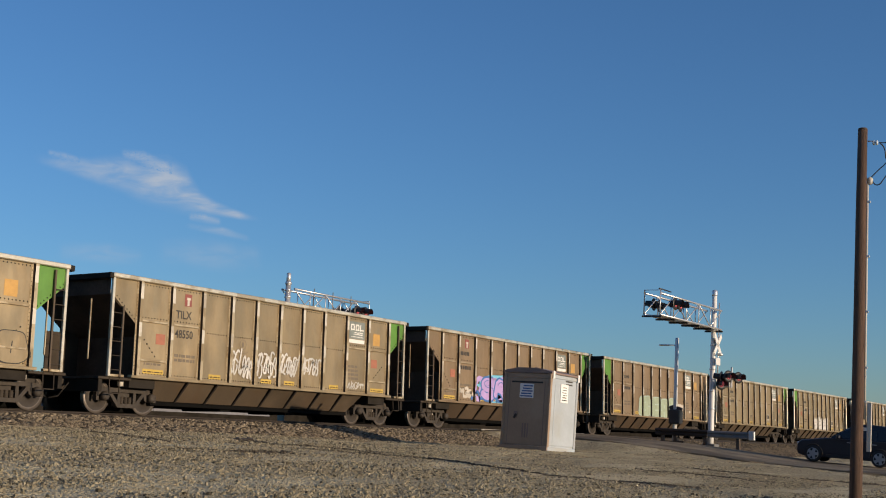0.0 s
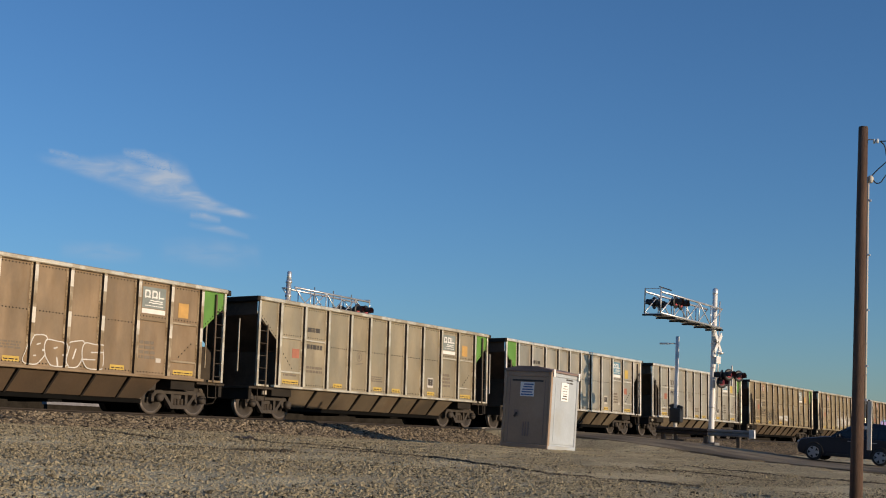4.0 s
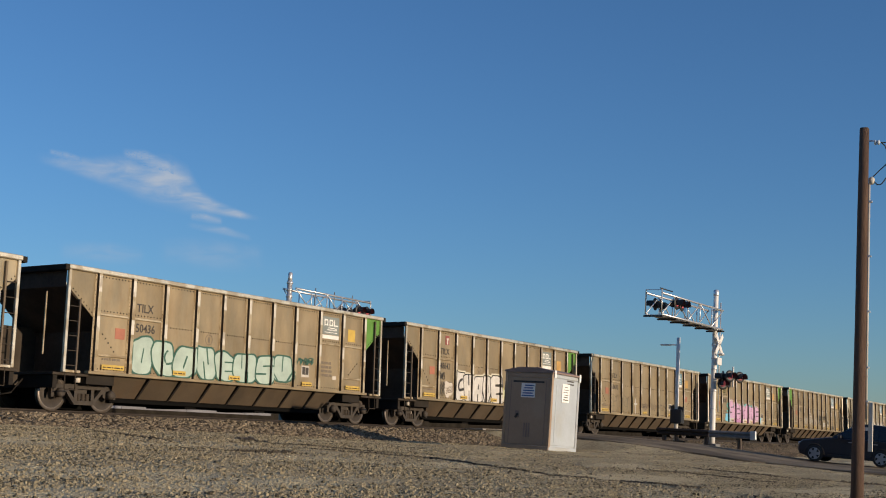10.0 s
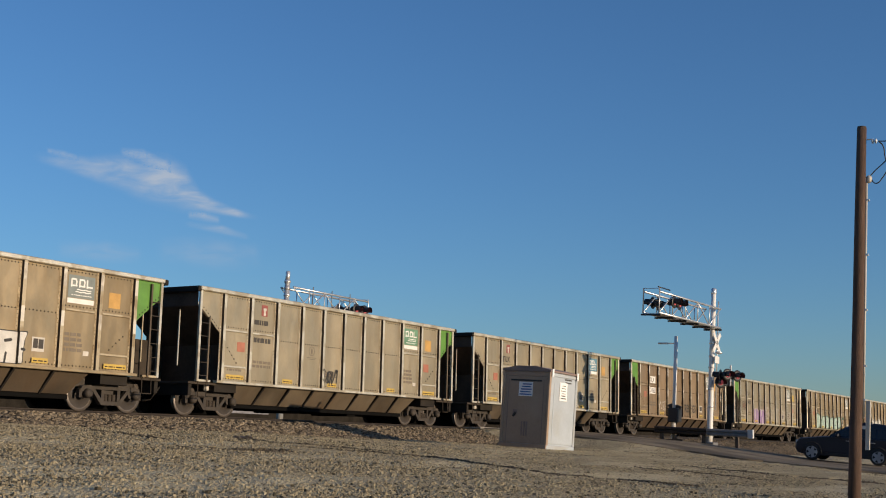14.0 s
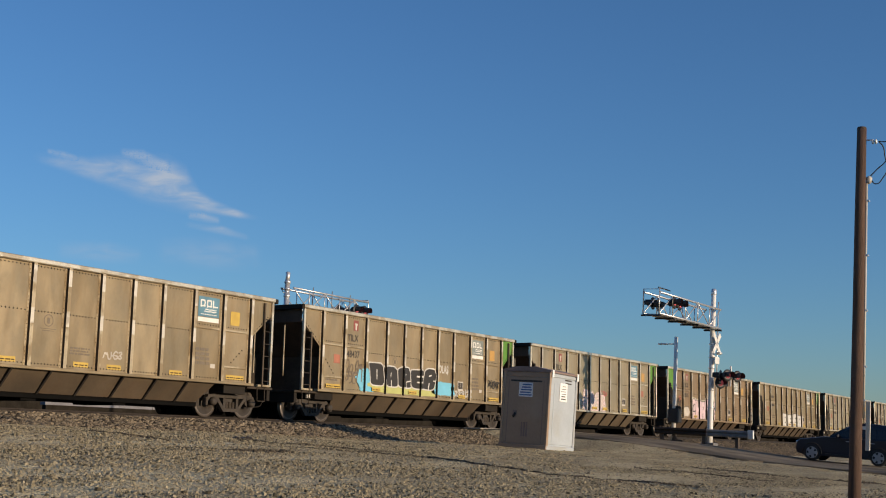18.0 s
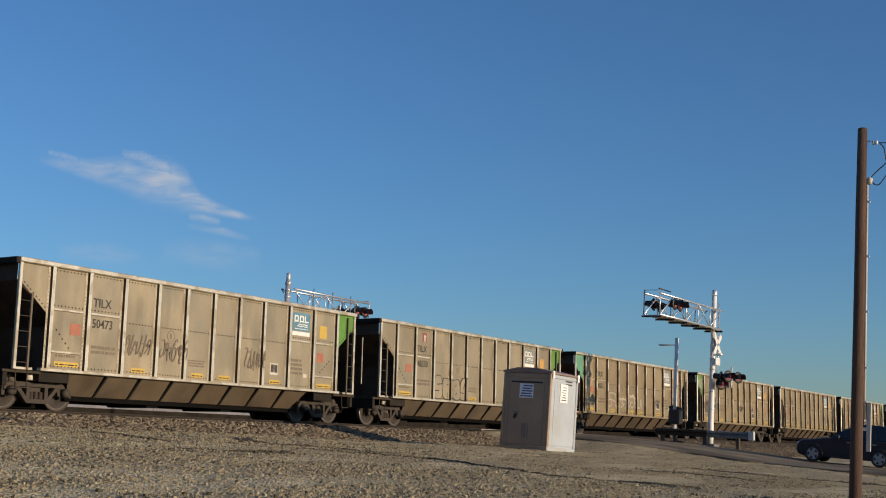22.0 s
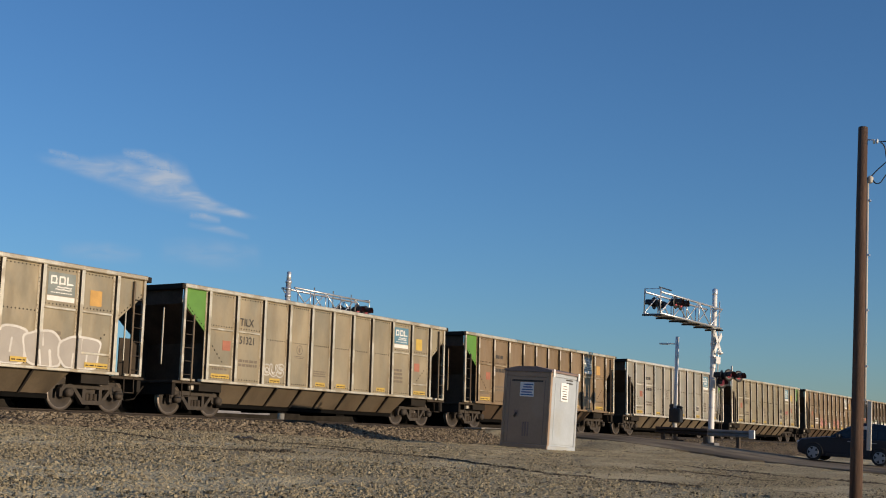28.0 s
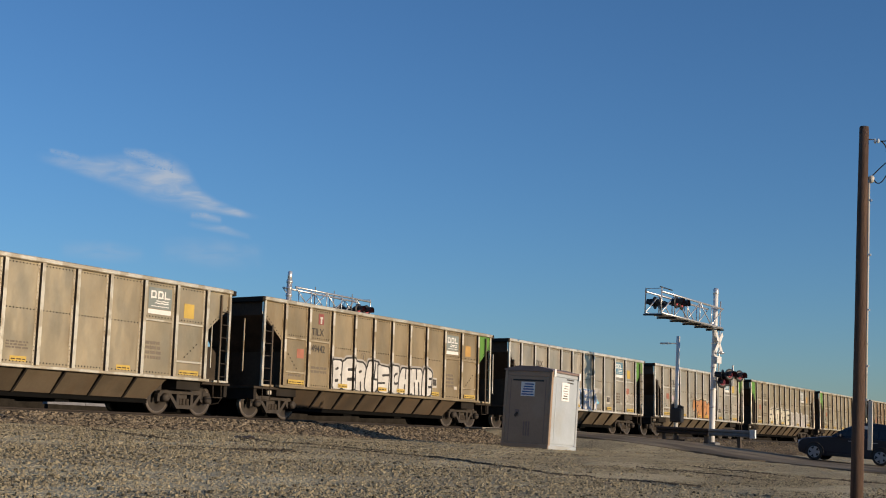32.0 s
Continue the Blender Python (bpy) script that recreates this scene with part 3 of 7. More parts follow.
def build_car(key):
    """One open-top aluminium coal hopper car, its left end corner at x = 0, built of its sheets, posts, chords, hopper, ladders and trucks."""
    sheet, hop, trim = TINT_MATS[key]
    car = empty("coal_hopper_car")
    rail = {"tan": TINT_MATS["silver"][2], "brown": TINT_MATS["silver"][2], "dark": TINT_MATS["tan"][2]}.get(key, trim)
    # side sheets, bay by bay
    shared = {}
    for i in range(1, 11):
        a, b = POSTS[i], POSTS[i + 1]
        w = round(b - a, 2)
        if w not in shared:
            bm = box(0, b - a, SIDE, SIDE + 0.02, 1.06, 3.70)
            shared[w] = part("side_panel", bm, sheet, car, "", (a, 0, 0))
        else:
            reuse("side_panel", shared[w].data, car, "", (a, 0, 0))
    for flip in (False, True):
        part("end_panel", end_triangle(flip, SIDE, SIDE + 0.02), sheet, car)
    # posts: a flanged hat section, brighter where it is rubbed bare, flanks coloured dark as shade
    bm = bmesh.new()
    add_box(bm, -0.115, 0.115, SIDE - 0.012, SIDE, 1.06, 3.69, index=2)
    cuts = ((1.055, 2.14, 0), (2.14, 2.54, 3), (2.54, 3.20, 0), (3.20, 3.63, 3), (3.63, 3.688, 0))
    for z0, z1, face in cuts:
        n0 = len(bm.faces)
        add_box(bm, -POST_HALF, POST_HALF, SIDE - POST_DEEP, SIDE - 0.012, z0, z1)
        bm.faces.ensure_lookup_table()
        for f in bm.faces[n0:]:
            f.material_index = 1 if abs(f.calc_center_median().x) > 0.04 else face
    post = None
    for x in POSTS[1:-1]:
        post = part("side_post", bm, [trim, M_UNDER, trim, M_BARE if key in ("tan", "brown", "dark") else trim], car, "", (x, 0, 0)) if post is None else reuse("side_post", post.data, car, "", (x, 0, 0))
    # stiffeners across the end bays
    stiff = None
    for i, z in ((1, 2.60), (2, 2.60), (9, 2.60), (10, 2.60), (1, 1.50), (10, 1.50)):
        a = POSTS[i] + 0.117
        if stiff is None:
            stiff = part("stiffener", box(0, 1.036, SIDE - 0.05, SIDE - 0.001, -0.03, 0.03, 0.008), trim, car, "", (a, 0, z))
        else:
            reuse("stiffener", stiff.data, car, "", (a, 0, z))
    # rivets
    verts, faces = [], []

    def rivet(x, z, r=0.026):
        n0 = len(verts)
        y = SIDE - 0.003
        verts.extend([(x - r, y, z), (x, y, z - r), (x + r, y, z), (x, y, z + r), (x, y - 0.012, z)])
        faces.extend([(n0, n0 + 1, n0 + 4), (n0 + 1, n0 + 2, n0 + 4), (n0 + 2, n0 + 3, n0 + 4), (n0 + 3, n0, n0 + 4)])
    for i in range(1, 11):
        a, b = POSTS[i] + 0.16, POSTS[i + 1] - 0.16
        k = 9
        for j in range(k):
            x = a + (b - a) * j / (k - 1)
            for z in ((3.62, 1.13) if i in (1, 2, 9, 10) else (3.62, 2.47, 1.13)):
                rivet(x, z)
            if i in (1, 2, 9, 10):
                rivet(x, 2.70)
    for j in range(9):
        for x0, s in ((0.0, 1), (BODY, -1)):
            rivet(x0 + s * (0.12 + 0.10 * j), 3.27 - 0.081 * j)
    me = bpy.data.meshes.new("rivets")
    me.from_pydata(verts, [], faces)
    me.materials.append(M_BLACK)
    reuse("rivets", me, car)["kind"] = "stuff"
    verts, faces = [], []
    for x in POSTS[1:-1]:
        for j in range(26):
            z = 1.12 + j * 0.10
            y = SIDE - 0.013
            for u in (-0.086, 0.086):
                n0, r = len(verts), 0.016
                verts.extend([(x + u - r, y, z), (x + u, y, z - r), (x + u + r, y, z), (x + u, y, z + r), (x + u, y - 0.01, z)])
                faces.extend([(n0, n0 + 1, n0 + 4), (n0 + 1, n0 + 2, n0 + 4), (n0 + 2, n0 + 3, n0 + 4), (n0 + 3, n0, n0 + 4)])
    me = bpy.data.meshes.new("post_rivets")
    me.from_pydata(verts, [], faces)
    me.materials.append(M_UNDER)
    reuse("post_rivets", me, car)["kind"] = "stuff"
    # chords, sills, corner posts
    for y0, y1 in ((-1.66, -1.53), (1.53, 1.66)):
        part("top_chord", box(-0.02, BODY + 0.02, y0, y1, 3.685, 3.812, 0.02), rail, car, "bare aluminium top rail")
    for x0, x1 in ((-0.16, -0.022), (BODY + 0.022, BODY + 0.16)):
        part("end_chord", box(x0, x1, -1.66, 1.66, 3.64, 3.80, 0.02), M_BLACK, car, "black end top rail")
    for y0, y1 in ((-1.64, -1.47), (1.47, 1.64)):
        part("side_sill", box(0.86, BODY - 0.86, y0, y1, 0.975, 1.058, 0.012), trim if key in ("bright", "silver") else sheet, car, "dusty aluminium side sill")
    for x0, x1 in ((-0.22, 1.0), (BODY - 1.0, BODY + 0.22)):
        part("end_platform", box(x0, x1, -1.50, 1.50, 0.90, 0.972, 0.01), M_UNDER, car, "grimy end platform")
    for x0 in (1.002, BODY - 2.0):
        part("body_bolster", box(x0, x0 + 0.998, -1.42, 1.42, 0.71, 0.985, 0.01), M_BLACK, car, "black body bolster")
    for x0 in (0.02, BODY - 0.62):
        part("step_bracket", box(x0, x0 + 0.6, -1.60, -1.50, 0.975, 1.045, 0.01), trim, car)
    corner = None
    for x in (0.0, BODY - 0.09):
        # web plate added to close part of the far opening
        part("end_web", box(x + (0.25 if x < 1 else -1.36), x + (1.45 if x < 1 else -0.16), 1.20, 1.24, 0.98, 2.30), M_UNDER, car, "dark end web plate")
        for y in (-1.62,):
            if corner is None:
                corner = part("corner_post", box(0, 0.09, 0, 0.09, 0.98, 3.69, 0.012), rail, car, "", (x, y, 0))
            else:
                reuse("corner_post", corner.data, car, "", (x, y, 0))
    # ladders at the ends of both sides
    rung = None
    for x0, x1, top in ((0.045, 0.44, 2.92), (BODY - 0.44, BODY - 0.045, 3.62)):
        sx = x1 if x0 < 1 else x0
        for y in (-1.60,):
            st = part("ladder_stile", box(sx - 0.03, sx + 0.03, y - 0.03, y + 0.03, 0.98, top, 0.006), hop, car)
            for z in (1.16, 1.55, 1.94, 2.33, 2.72) + ((3.11,) if top > 3 else ()):
                if rung is None:
                    rung = part("rung", tube([(0.0, 0, 0), (0.40, 0, 0)], 0.014, 6), M_UNDER, st, "", (x0, y, z))
                else:
                    reuse("rung", rung.data, st, "", (x0, y, z))
    # tub: end sheets, slope sheets, bulkheads, floor, far side
    for s in (0, 1):
        def fx(u):
            return BODY - u if s else u
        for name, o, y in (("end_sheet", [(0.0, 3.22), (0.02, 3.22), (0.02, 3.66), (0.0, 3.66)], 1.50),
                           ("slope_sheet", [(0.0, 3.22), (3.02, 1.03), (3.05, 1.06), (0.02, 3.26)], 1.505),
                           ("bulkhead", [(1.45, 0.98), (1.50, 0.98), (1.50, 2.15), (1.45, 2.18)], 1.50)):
            part(name, prism([(fx(u), v) for u, v in o], "y", -y, y), M_SLOPE, car, "dark brown sheet")
    part("tub_floor", box(3.0, BODY - 3.0, -1.505, 1.505, 1.02, 1.058), M_BLACK, car)
    part("far_side_sheet", prism([(1.05, 1.06), (BODY - 1.05, 1.06), (BODY - 1.05, 2.44), (BODY - 0.09, 3.20), (BODY - 0.09, 3.68), (0.09, 3.68), (0.09, 3.20), (1.05, 2.44)], "y", 1.545, 1.565), M_BLACK, car)
    for x in (-0.05, BODY + 0.01):
        part("end_post", box(x, x + 0.04, -0.85, -0.81, 1.45, 3.12, 0.006), trim, car)
    # hopper under the sill: sheets that slope inwards, with ribs between
    n_sheets, h0, h1 = 8, 1.95, 12.15
    step = (h1 - h0) / n_sheets
    hs = rb = None
    for i in range(n_sheets):
        x = h0 + i * step
        if i in (0, n_sheets - 1):
            bm = bmesh.new()
            cut = 0.35
            a = (cut if i == 0 else 0.0, step - (cut if i else 0.0) if i else step)
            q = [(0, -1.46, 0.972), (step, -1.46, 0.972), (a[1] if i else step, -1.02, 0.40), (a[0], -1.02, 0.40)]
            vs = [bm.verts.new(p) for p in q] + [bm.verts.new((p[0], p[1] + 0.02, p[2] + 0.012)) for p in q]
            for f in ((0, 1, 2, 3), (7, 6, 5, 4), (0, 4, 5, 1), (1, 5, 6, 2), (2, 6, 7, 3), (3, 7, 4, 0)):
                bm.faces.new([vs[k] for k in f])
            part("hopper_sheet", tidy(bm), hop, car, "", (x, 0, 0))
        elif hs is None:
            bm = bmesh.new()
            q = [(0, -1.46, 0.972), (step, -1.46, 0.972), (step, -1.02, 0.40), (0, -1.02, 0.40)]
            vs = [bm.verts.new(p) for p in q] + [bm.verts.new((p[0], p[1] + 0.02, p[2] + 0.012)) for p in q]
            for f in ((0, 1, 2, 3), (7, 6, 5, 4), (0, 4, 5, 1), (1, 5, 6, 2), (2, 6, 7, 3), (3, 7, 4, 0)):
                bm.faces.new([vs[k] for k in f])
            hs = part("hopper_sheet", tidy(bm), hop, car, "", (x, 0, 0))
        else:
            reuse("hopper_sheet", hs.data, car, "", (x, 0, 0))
        if i:
            if rb is None:
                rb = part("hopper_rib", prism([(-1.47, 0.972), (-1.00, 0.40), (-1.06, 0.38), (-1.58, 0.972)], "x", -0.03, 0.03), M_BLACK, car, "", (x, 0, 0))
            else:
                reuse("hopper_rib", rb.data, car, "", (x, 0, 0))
    bm = bmesh.new()
    add_prism(bm, [(1.40, 0.96), (1.02, 0.40), (-0.98, 0.40), (-1.40, 0.94)], "x", 2.35, 11.75)
    add_box(bm, -0.4, BODY + 0.4, -0.16, 0.16, 0.62, 0.90)
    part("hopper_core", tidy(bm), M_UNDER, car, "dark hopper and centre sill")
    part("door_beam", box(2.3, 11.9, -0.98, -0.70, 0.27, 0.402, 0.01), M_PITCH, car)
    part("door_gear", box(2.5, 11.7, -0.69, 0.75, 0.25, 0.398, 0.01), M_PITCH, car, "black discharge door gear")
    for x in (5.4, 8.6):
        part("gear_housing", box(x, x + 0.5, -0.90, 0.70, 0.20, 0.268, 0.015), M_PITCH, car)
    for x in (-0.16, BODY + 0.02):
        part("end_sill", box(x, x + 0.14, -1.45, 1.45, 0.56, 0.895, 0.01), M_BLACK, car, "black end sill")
    # solid blocks added to fill the see-through space between the wheels
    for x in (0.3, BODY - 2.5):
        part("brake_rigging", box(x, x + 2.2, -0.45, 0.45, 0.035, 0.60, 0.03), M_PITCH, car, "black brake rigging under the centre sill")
    for x in (0.9, BODY - 0.9):
        part("valve", turned([(0.05, 0), (0.09, 0.01), (0.09, 0.17), (0.05, 0.18)], (x, -1.18, 0.74), "z", 12), M_PALE, car, "pale round valve body")
    part("air_reservoir", turned([(0.10, 0), (0.2, 0.06), (0.2, 0.9), (0.1, 0.96)], (BODY - 0.75, 0.2, 1.05), "z", 14), M_UNDER, car)
    part("brake_rod", tube([(BODY - 0.3, -0.6, 0.95), (BODY - 0.3, -0.6, 2.3), (BODY - 0.5, -0.5, 2.6)], 0.03, 6), M_UNDER, car)
    part("hand_brake_wheel", tube([(BODY + 0.06, 0.9 + 0.27 * math.cos(a), 2.1 + 0.27 * math.sin(a)) for a in np.linspace(0, 6.28, 18)], 0.02, 6), M_UNDER, car)
    for s, x in ((-1, -0.2), (1, BODY + 0.2)):
        bm = bmesh.new()
        add_box(bm, x - 0.30, x + 0.30, -0.08, 0.08, 0.68, 0.86)
        add_prism(bm, [(x + s * 0.28, -0.14), (x + s * 0.28, 0.16), (x + s * 0.52, 0.18), (x + s * 0.66, 0.06), (x + s * 0.60, -0.08), (x + s * 0.46, -0.16)], "z", 0.62, 0.92)
        part("coupler", tidy(bm), M_UNDER, car, "steel knuckle coupler")
        part("air_hose", tube([(x, -0.35, 0.80), (x + s * 0.18, -0.36, 0.62), (x + s * 0.34, -0.33, 0.42), (x + s * 0.55, -0.2, 0.36)], 0.025, 6), M_BLACK, car, "black rubber air hose")
    for x in (0.30, BODY - 0.42):
        bm = bmesh.new()
        for u in (0.0, 0.36):
            add_tube(bm, [(x + u - 0.12, -1.50, 0.96), (x + u - 0.12, -1.52, 0.52)], 0.016, 6)
        add_tube(bm, [(x - 0.12, -1.52, 0.53), (x + 0.24, -1.52, 0.53)], 0.016, 6)
        part("stirrup_step", tidy(bm), M_UNDER, car)
    bm = bmesh.new()      # rungs and stile of the ladder on the far side
    for z in (1.35, 1.62, 1.90, 2.17, 2.44):
        add_tube(bm, [(BODY - 1.04, 1.585, z), (BODY - 0.05, 1.585, z)], 0.016, 5)
    add_box(bm, BODY - 0.50, BODY - 0.45, 1.56, 1.61, 0.98, 2.9)
    part("far_ladder", tidy(bm), M_GALV, car, "pale far-side ladder")
    truck = build_truck(car, 1.27)
    copy_truck(truck, car, BODY - 1.27)
    return car


# ---- paint and lettering of the single cars ----
SHAPES = {}


def shape_mesh(name, key, maker, material):
    k = (name, key, material.name)
    if k not in SHAPES:
        bm = maker()
        me = bpy.data.meshes.new(name)
        bm.to_mesh(me)
        bm.free()
        me.materials.append(material)
        SHAPES[k] = me
    return SHAPES[k]


def plate(car, name, x, z, w, h, material, label="", lift=0):
    def maker():
        bm = bmesh.new()
        add_box(bm, 0, w, -0.003, 0.001, 0, h)
        return bm
    me = shape_mesh(name, (round(w, 2), round(h, 2)), maker, material)
    return reuse(name, me, car, label, (x, FACE - 0.004 * lift, z))


def bars(car, name, x, z, w, h, rows, material, seed=1, label="", lift=0):
    """Small writing that cannot be read: short bars in lines."""
    def maker():
        bm = bmesh.new()
        rng = random.Random(seed * 7 + rows)
        gap = h / rows
        for r in range(rows):
            u = 0.0
            while u < w - 0.05:
                d = min(w - u, rng.uniform(0.05, 0.22))
                add_box(bm, u, u + d, -0.002, 0.001, h - (r + 0.62) * gap, h - r * gap)
                u += d + 0.035
        return bm
    me = shape_mesh(name, (round(w, 2), round(h, 2), rows, seed), maker, material)
    return tagged(reuse(name, me, car, label, (x, FACE - 0.002 - 0.004 * lift, z)), kind="stuff")


def lettering(car, name, words, x, z, size, material, label="", squeeze=1.0, bold=0.01, lift=0):
    ob = reuse(name, text_mesh(words, size, bold, material, name), car, label, (x, FACE - 0.003 - 0.004 * lift, z))
    ob.scale = (squeeze, 1, 1)
    return ob


def ring(car, x, z, r, material):
    def maker():
        bm = bmesh.new()
        k = 20
        for i in range(k):
            a, b = 2 * math.pi * i / k, 2 * math.pi * (i + 1) / k
            bm.faces.new([bm.verts.new((q * math.cos(c), 0, q * math.sin(c))) for q, c in ((r, a), (r * 0.86, a), (r * 0.86, b), (r, b))])
        add_box(bm, -r * 0.25, r * 0.25, -0.001, 0.001, -r * 0.5, r * 0.45)
        for w in (1.6, 1.2):
            add_box(bm, -r * w, r * w, -0.001, 0.001, -r * (1.4 + (0 if w > 1.5 else 0.3)), -r * (1.3 + (0 if w > 1.5 else 0.3)))
        return bm
    return reuse("round_emblem", shape_mesh("round_emblem", round(r, 2), maker, material), car, "faint round stencil", (x, FACE - 0.002, z))


def emblem(car, x, z, material):
    """Three pale block shapes over two wavy stripes and a line of fine print."""
    def maker():
        bm = bmesh.new()
        for u in (0.09, 0.37, 0.63):
            fat_line(bm, [(u + 0.02, 0.30), (u + 0.02, 0.49), (u + 0.17, 0.49), (u + 0.19, 0.42), (u + 0.17, 0.32)][:5 if u < 0.6 else 2], 0.048, -0.001)
            fat_line(bm, [(u + 0.02, 0.32), (u + 0.20, 0.32)], 0.042, -0.002)
        for k in range(2):
            ribbon(bm, [(0.30 - 0.05 * k + 0.05 * i, 0.22 - 0.06 * k + 0.008 * math.sin(i * 1.3)) for i in range(11 + k)], 0.028, -0.001)
        for i in range(9):
            add_box(bm, 0.12 + 0.08 * i, 0.18 + 0.08 * i, -0.002, 0.0, 0.06, 0.085)
        return bm
    return tagged(reuse("logo_emblem", shape_mesh("logo_emblem", 0, maker, material), car, "pale block emblem", (x, FACE - 0.005, z)), kind="stuff")


def ribbon(bm, pts, w, y, caps=False):
    """A painted stroke of even width through points (x, z), in the plane y, with round ends if asked."""
    pts = [Vector((p[0], 0, p[1])) for p in pts]
    k = len(pts)
    left, right = [], []
    for i, p in enumerate(pts):
        d = (pts[min(i + 1, k - 1)] - pts[max(i - 1, 0)])
        d = d.normalized() if d.length > 1e-6 else Vector((1, 0, 0))
        s = Vector((-d.z, 0, d.x)) * w / 2
        left.append(bm.verts.new((p.x + s.x, y, p.z + s.z)))
        right.append(bm.verts.new((p.x - s.x, y, p.z - s.z)))
    for i in range(k - 1):
        bm.faces.new((left[i], left[i + 1], right[i + 1], right[i]))
    if caps:
        for p in (pts[0], pts[-1]):
            bm.faces.new([bm.verts.new((p.x + w / 2 * math.cos(a), y - 0.0003, p.z + w / 2 * math.sin(a))) for a in np.linspace(0, 6.283, 15)[:-1]])


def fat_line(bm, pts, w, y):
    """A fat round stroke: a bar for each step and a disc at each joint, each a hair before the last."""
    for j, p in enumerate(pts):
        yy = y - 0.00004 * j
        bm.faces.new([bm.verts.new((p[0] + w / 2 * math.cos(a), yy, p[1] + w / 2 * math.sin(a))) for a in np.linspace(0, 6.283, 15)[:-1]])
        if j + 1 < len(pts):
            q = pts[j + 1]
            d = math.hypot(q[0] - p[0], q[1] - p[1]) or 1.0
            ox, oz = -(q[1] - p[1]) / d * w / 2, (q[0] - p[0]) / d * w / 2
            bm.faces.new([bm.verts.new((a[0] + s * ox, yy - 0.00002, a[1] + s * oz)) for a, s in ((p, 1), (q, 1), (q, -1), (p, -1))])


def over_posts(bm):
    """Paint that crosses a post lies on the post's face: cut it at the post's edges and carry that piece forward."""
    xs = [v.co.x for v in bm.verts]
    lo, hi = min(xs), max(xs)
    for p in POSTS[1:-1]:
        if lo < p + POST_HALF and hi > p - POST_HALF:
            for e in (0.0005 - POST_HALF, POST_HALF - 0.0005):
                bmesh.ops.bisect_plane(bm, geom=[*bm.verts, *bm.edges, *bm.faces], plane_co=(p + e, 0, 0), plane_no=(1, 0, 0), dist=1e-6)
    on = [f for f in bm.faces if any(abs(f.calc_center_median().x - p) < POST_HALF - 0.0006 for p in POSTS[1:-1])]
    if on:
        got = bmesh.ops.split(bm, geom=on)
        for v in {v for f in got["geom"] if isinstance(f, bmesh.types.BMFace) for v in f.verts}:
            v.co.y -= POST_DEEP - 0.009
    return bm


SQUIGGLES = (  # quick strokes of a spray can, in a unit square: hooks, loops, arches and waves
    "0,.1 .1,.9 .5,1 .8,.7 .4,.5 .9,.4 .9,0 .3,0", ".9,.85 .4,1 0,.6 .2,.1 .7,0 1,.35 .6,.45", "0,1 .1,.2 .4,0 .7,.3 .6,.9 .9,.6 1,0",
    "0,0 .3,1 .5,.5 .7,1 1,0", ".1,.8 .6,1 .9,.7 .3,.45 .9,.3 .6,0 0,.15", "0,.5 .3,.9 .6,.5 .3,.1 .1,.45 .7,.7 1,.4", ".5,1 .4,.3 .6,0 1,.2",
    "0,.9 .5,.95 1,.9 .4,.2 .6,0 1,.1", ".2,0 .1,.6 .5,.8 .8,.5 .5,.3 .2,.5 .9,0")


def scrawl(car, x, z, w, h, material, seed, stroke=0.035, loops=6, label="sprayed scrawl"):
    """A quick sprayed scrawl: looping strokes that spell nothing."""
    rng = random.Random(seed)
    bm = bmesh.new()
    n = max(2, loops)
    lean = rng.uniform(0.05, 0.30)
    for i in range(n):
        cx, cw = x + w * i / n, w / n * 1.15
        shape = SQUIGGLES[rng.randrange(len(SQUIGGLES))]
        flip, tall, drop = rng.random() < 0.4, rng.uniform(0.75, 1.0), rng.uniform(0.0, 0.22)
        pts = []
        for q in shape.split():
            u, v = (float(c) for c in q.split(","))
            u, v = (1 - u if flip else u) + rng.uniform(-0.08, 0.08), v + rng.uniform(-0.06, 0.06)
            v = drop + v * tall * (1 - drop)
            pts.append((cx + cw * u + lean * (v - 0.5) * h, z + 0.02 + h * v))
        pts = [(u, max(1.08 + stroke / 2, v)) for u, v in smooth_line(pts, 3)]
        ribbon(bm, pts, stroke, -0.0016 * i)
        if rng.random() < 0.3:
            v = z + h * rng.uniform(0.35, 0.85)
            ribbon(bm, smooth_line([(cx - cw * 0.2, v), (cx + cw * 0.4, v + h * 0.08), (cx + cw * 1.1, v - h * 0.05)], 1), stroke, -0.0016 * i - 0.0008)
    return tagged(put("graffiti_scrawl", over_posts(bm), material, car, label, (0, FACE - 0.016, 0)), kind="stuff")


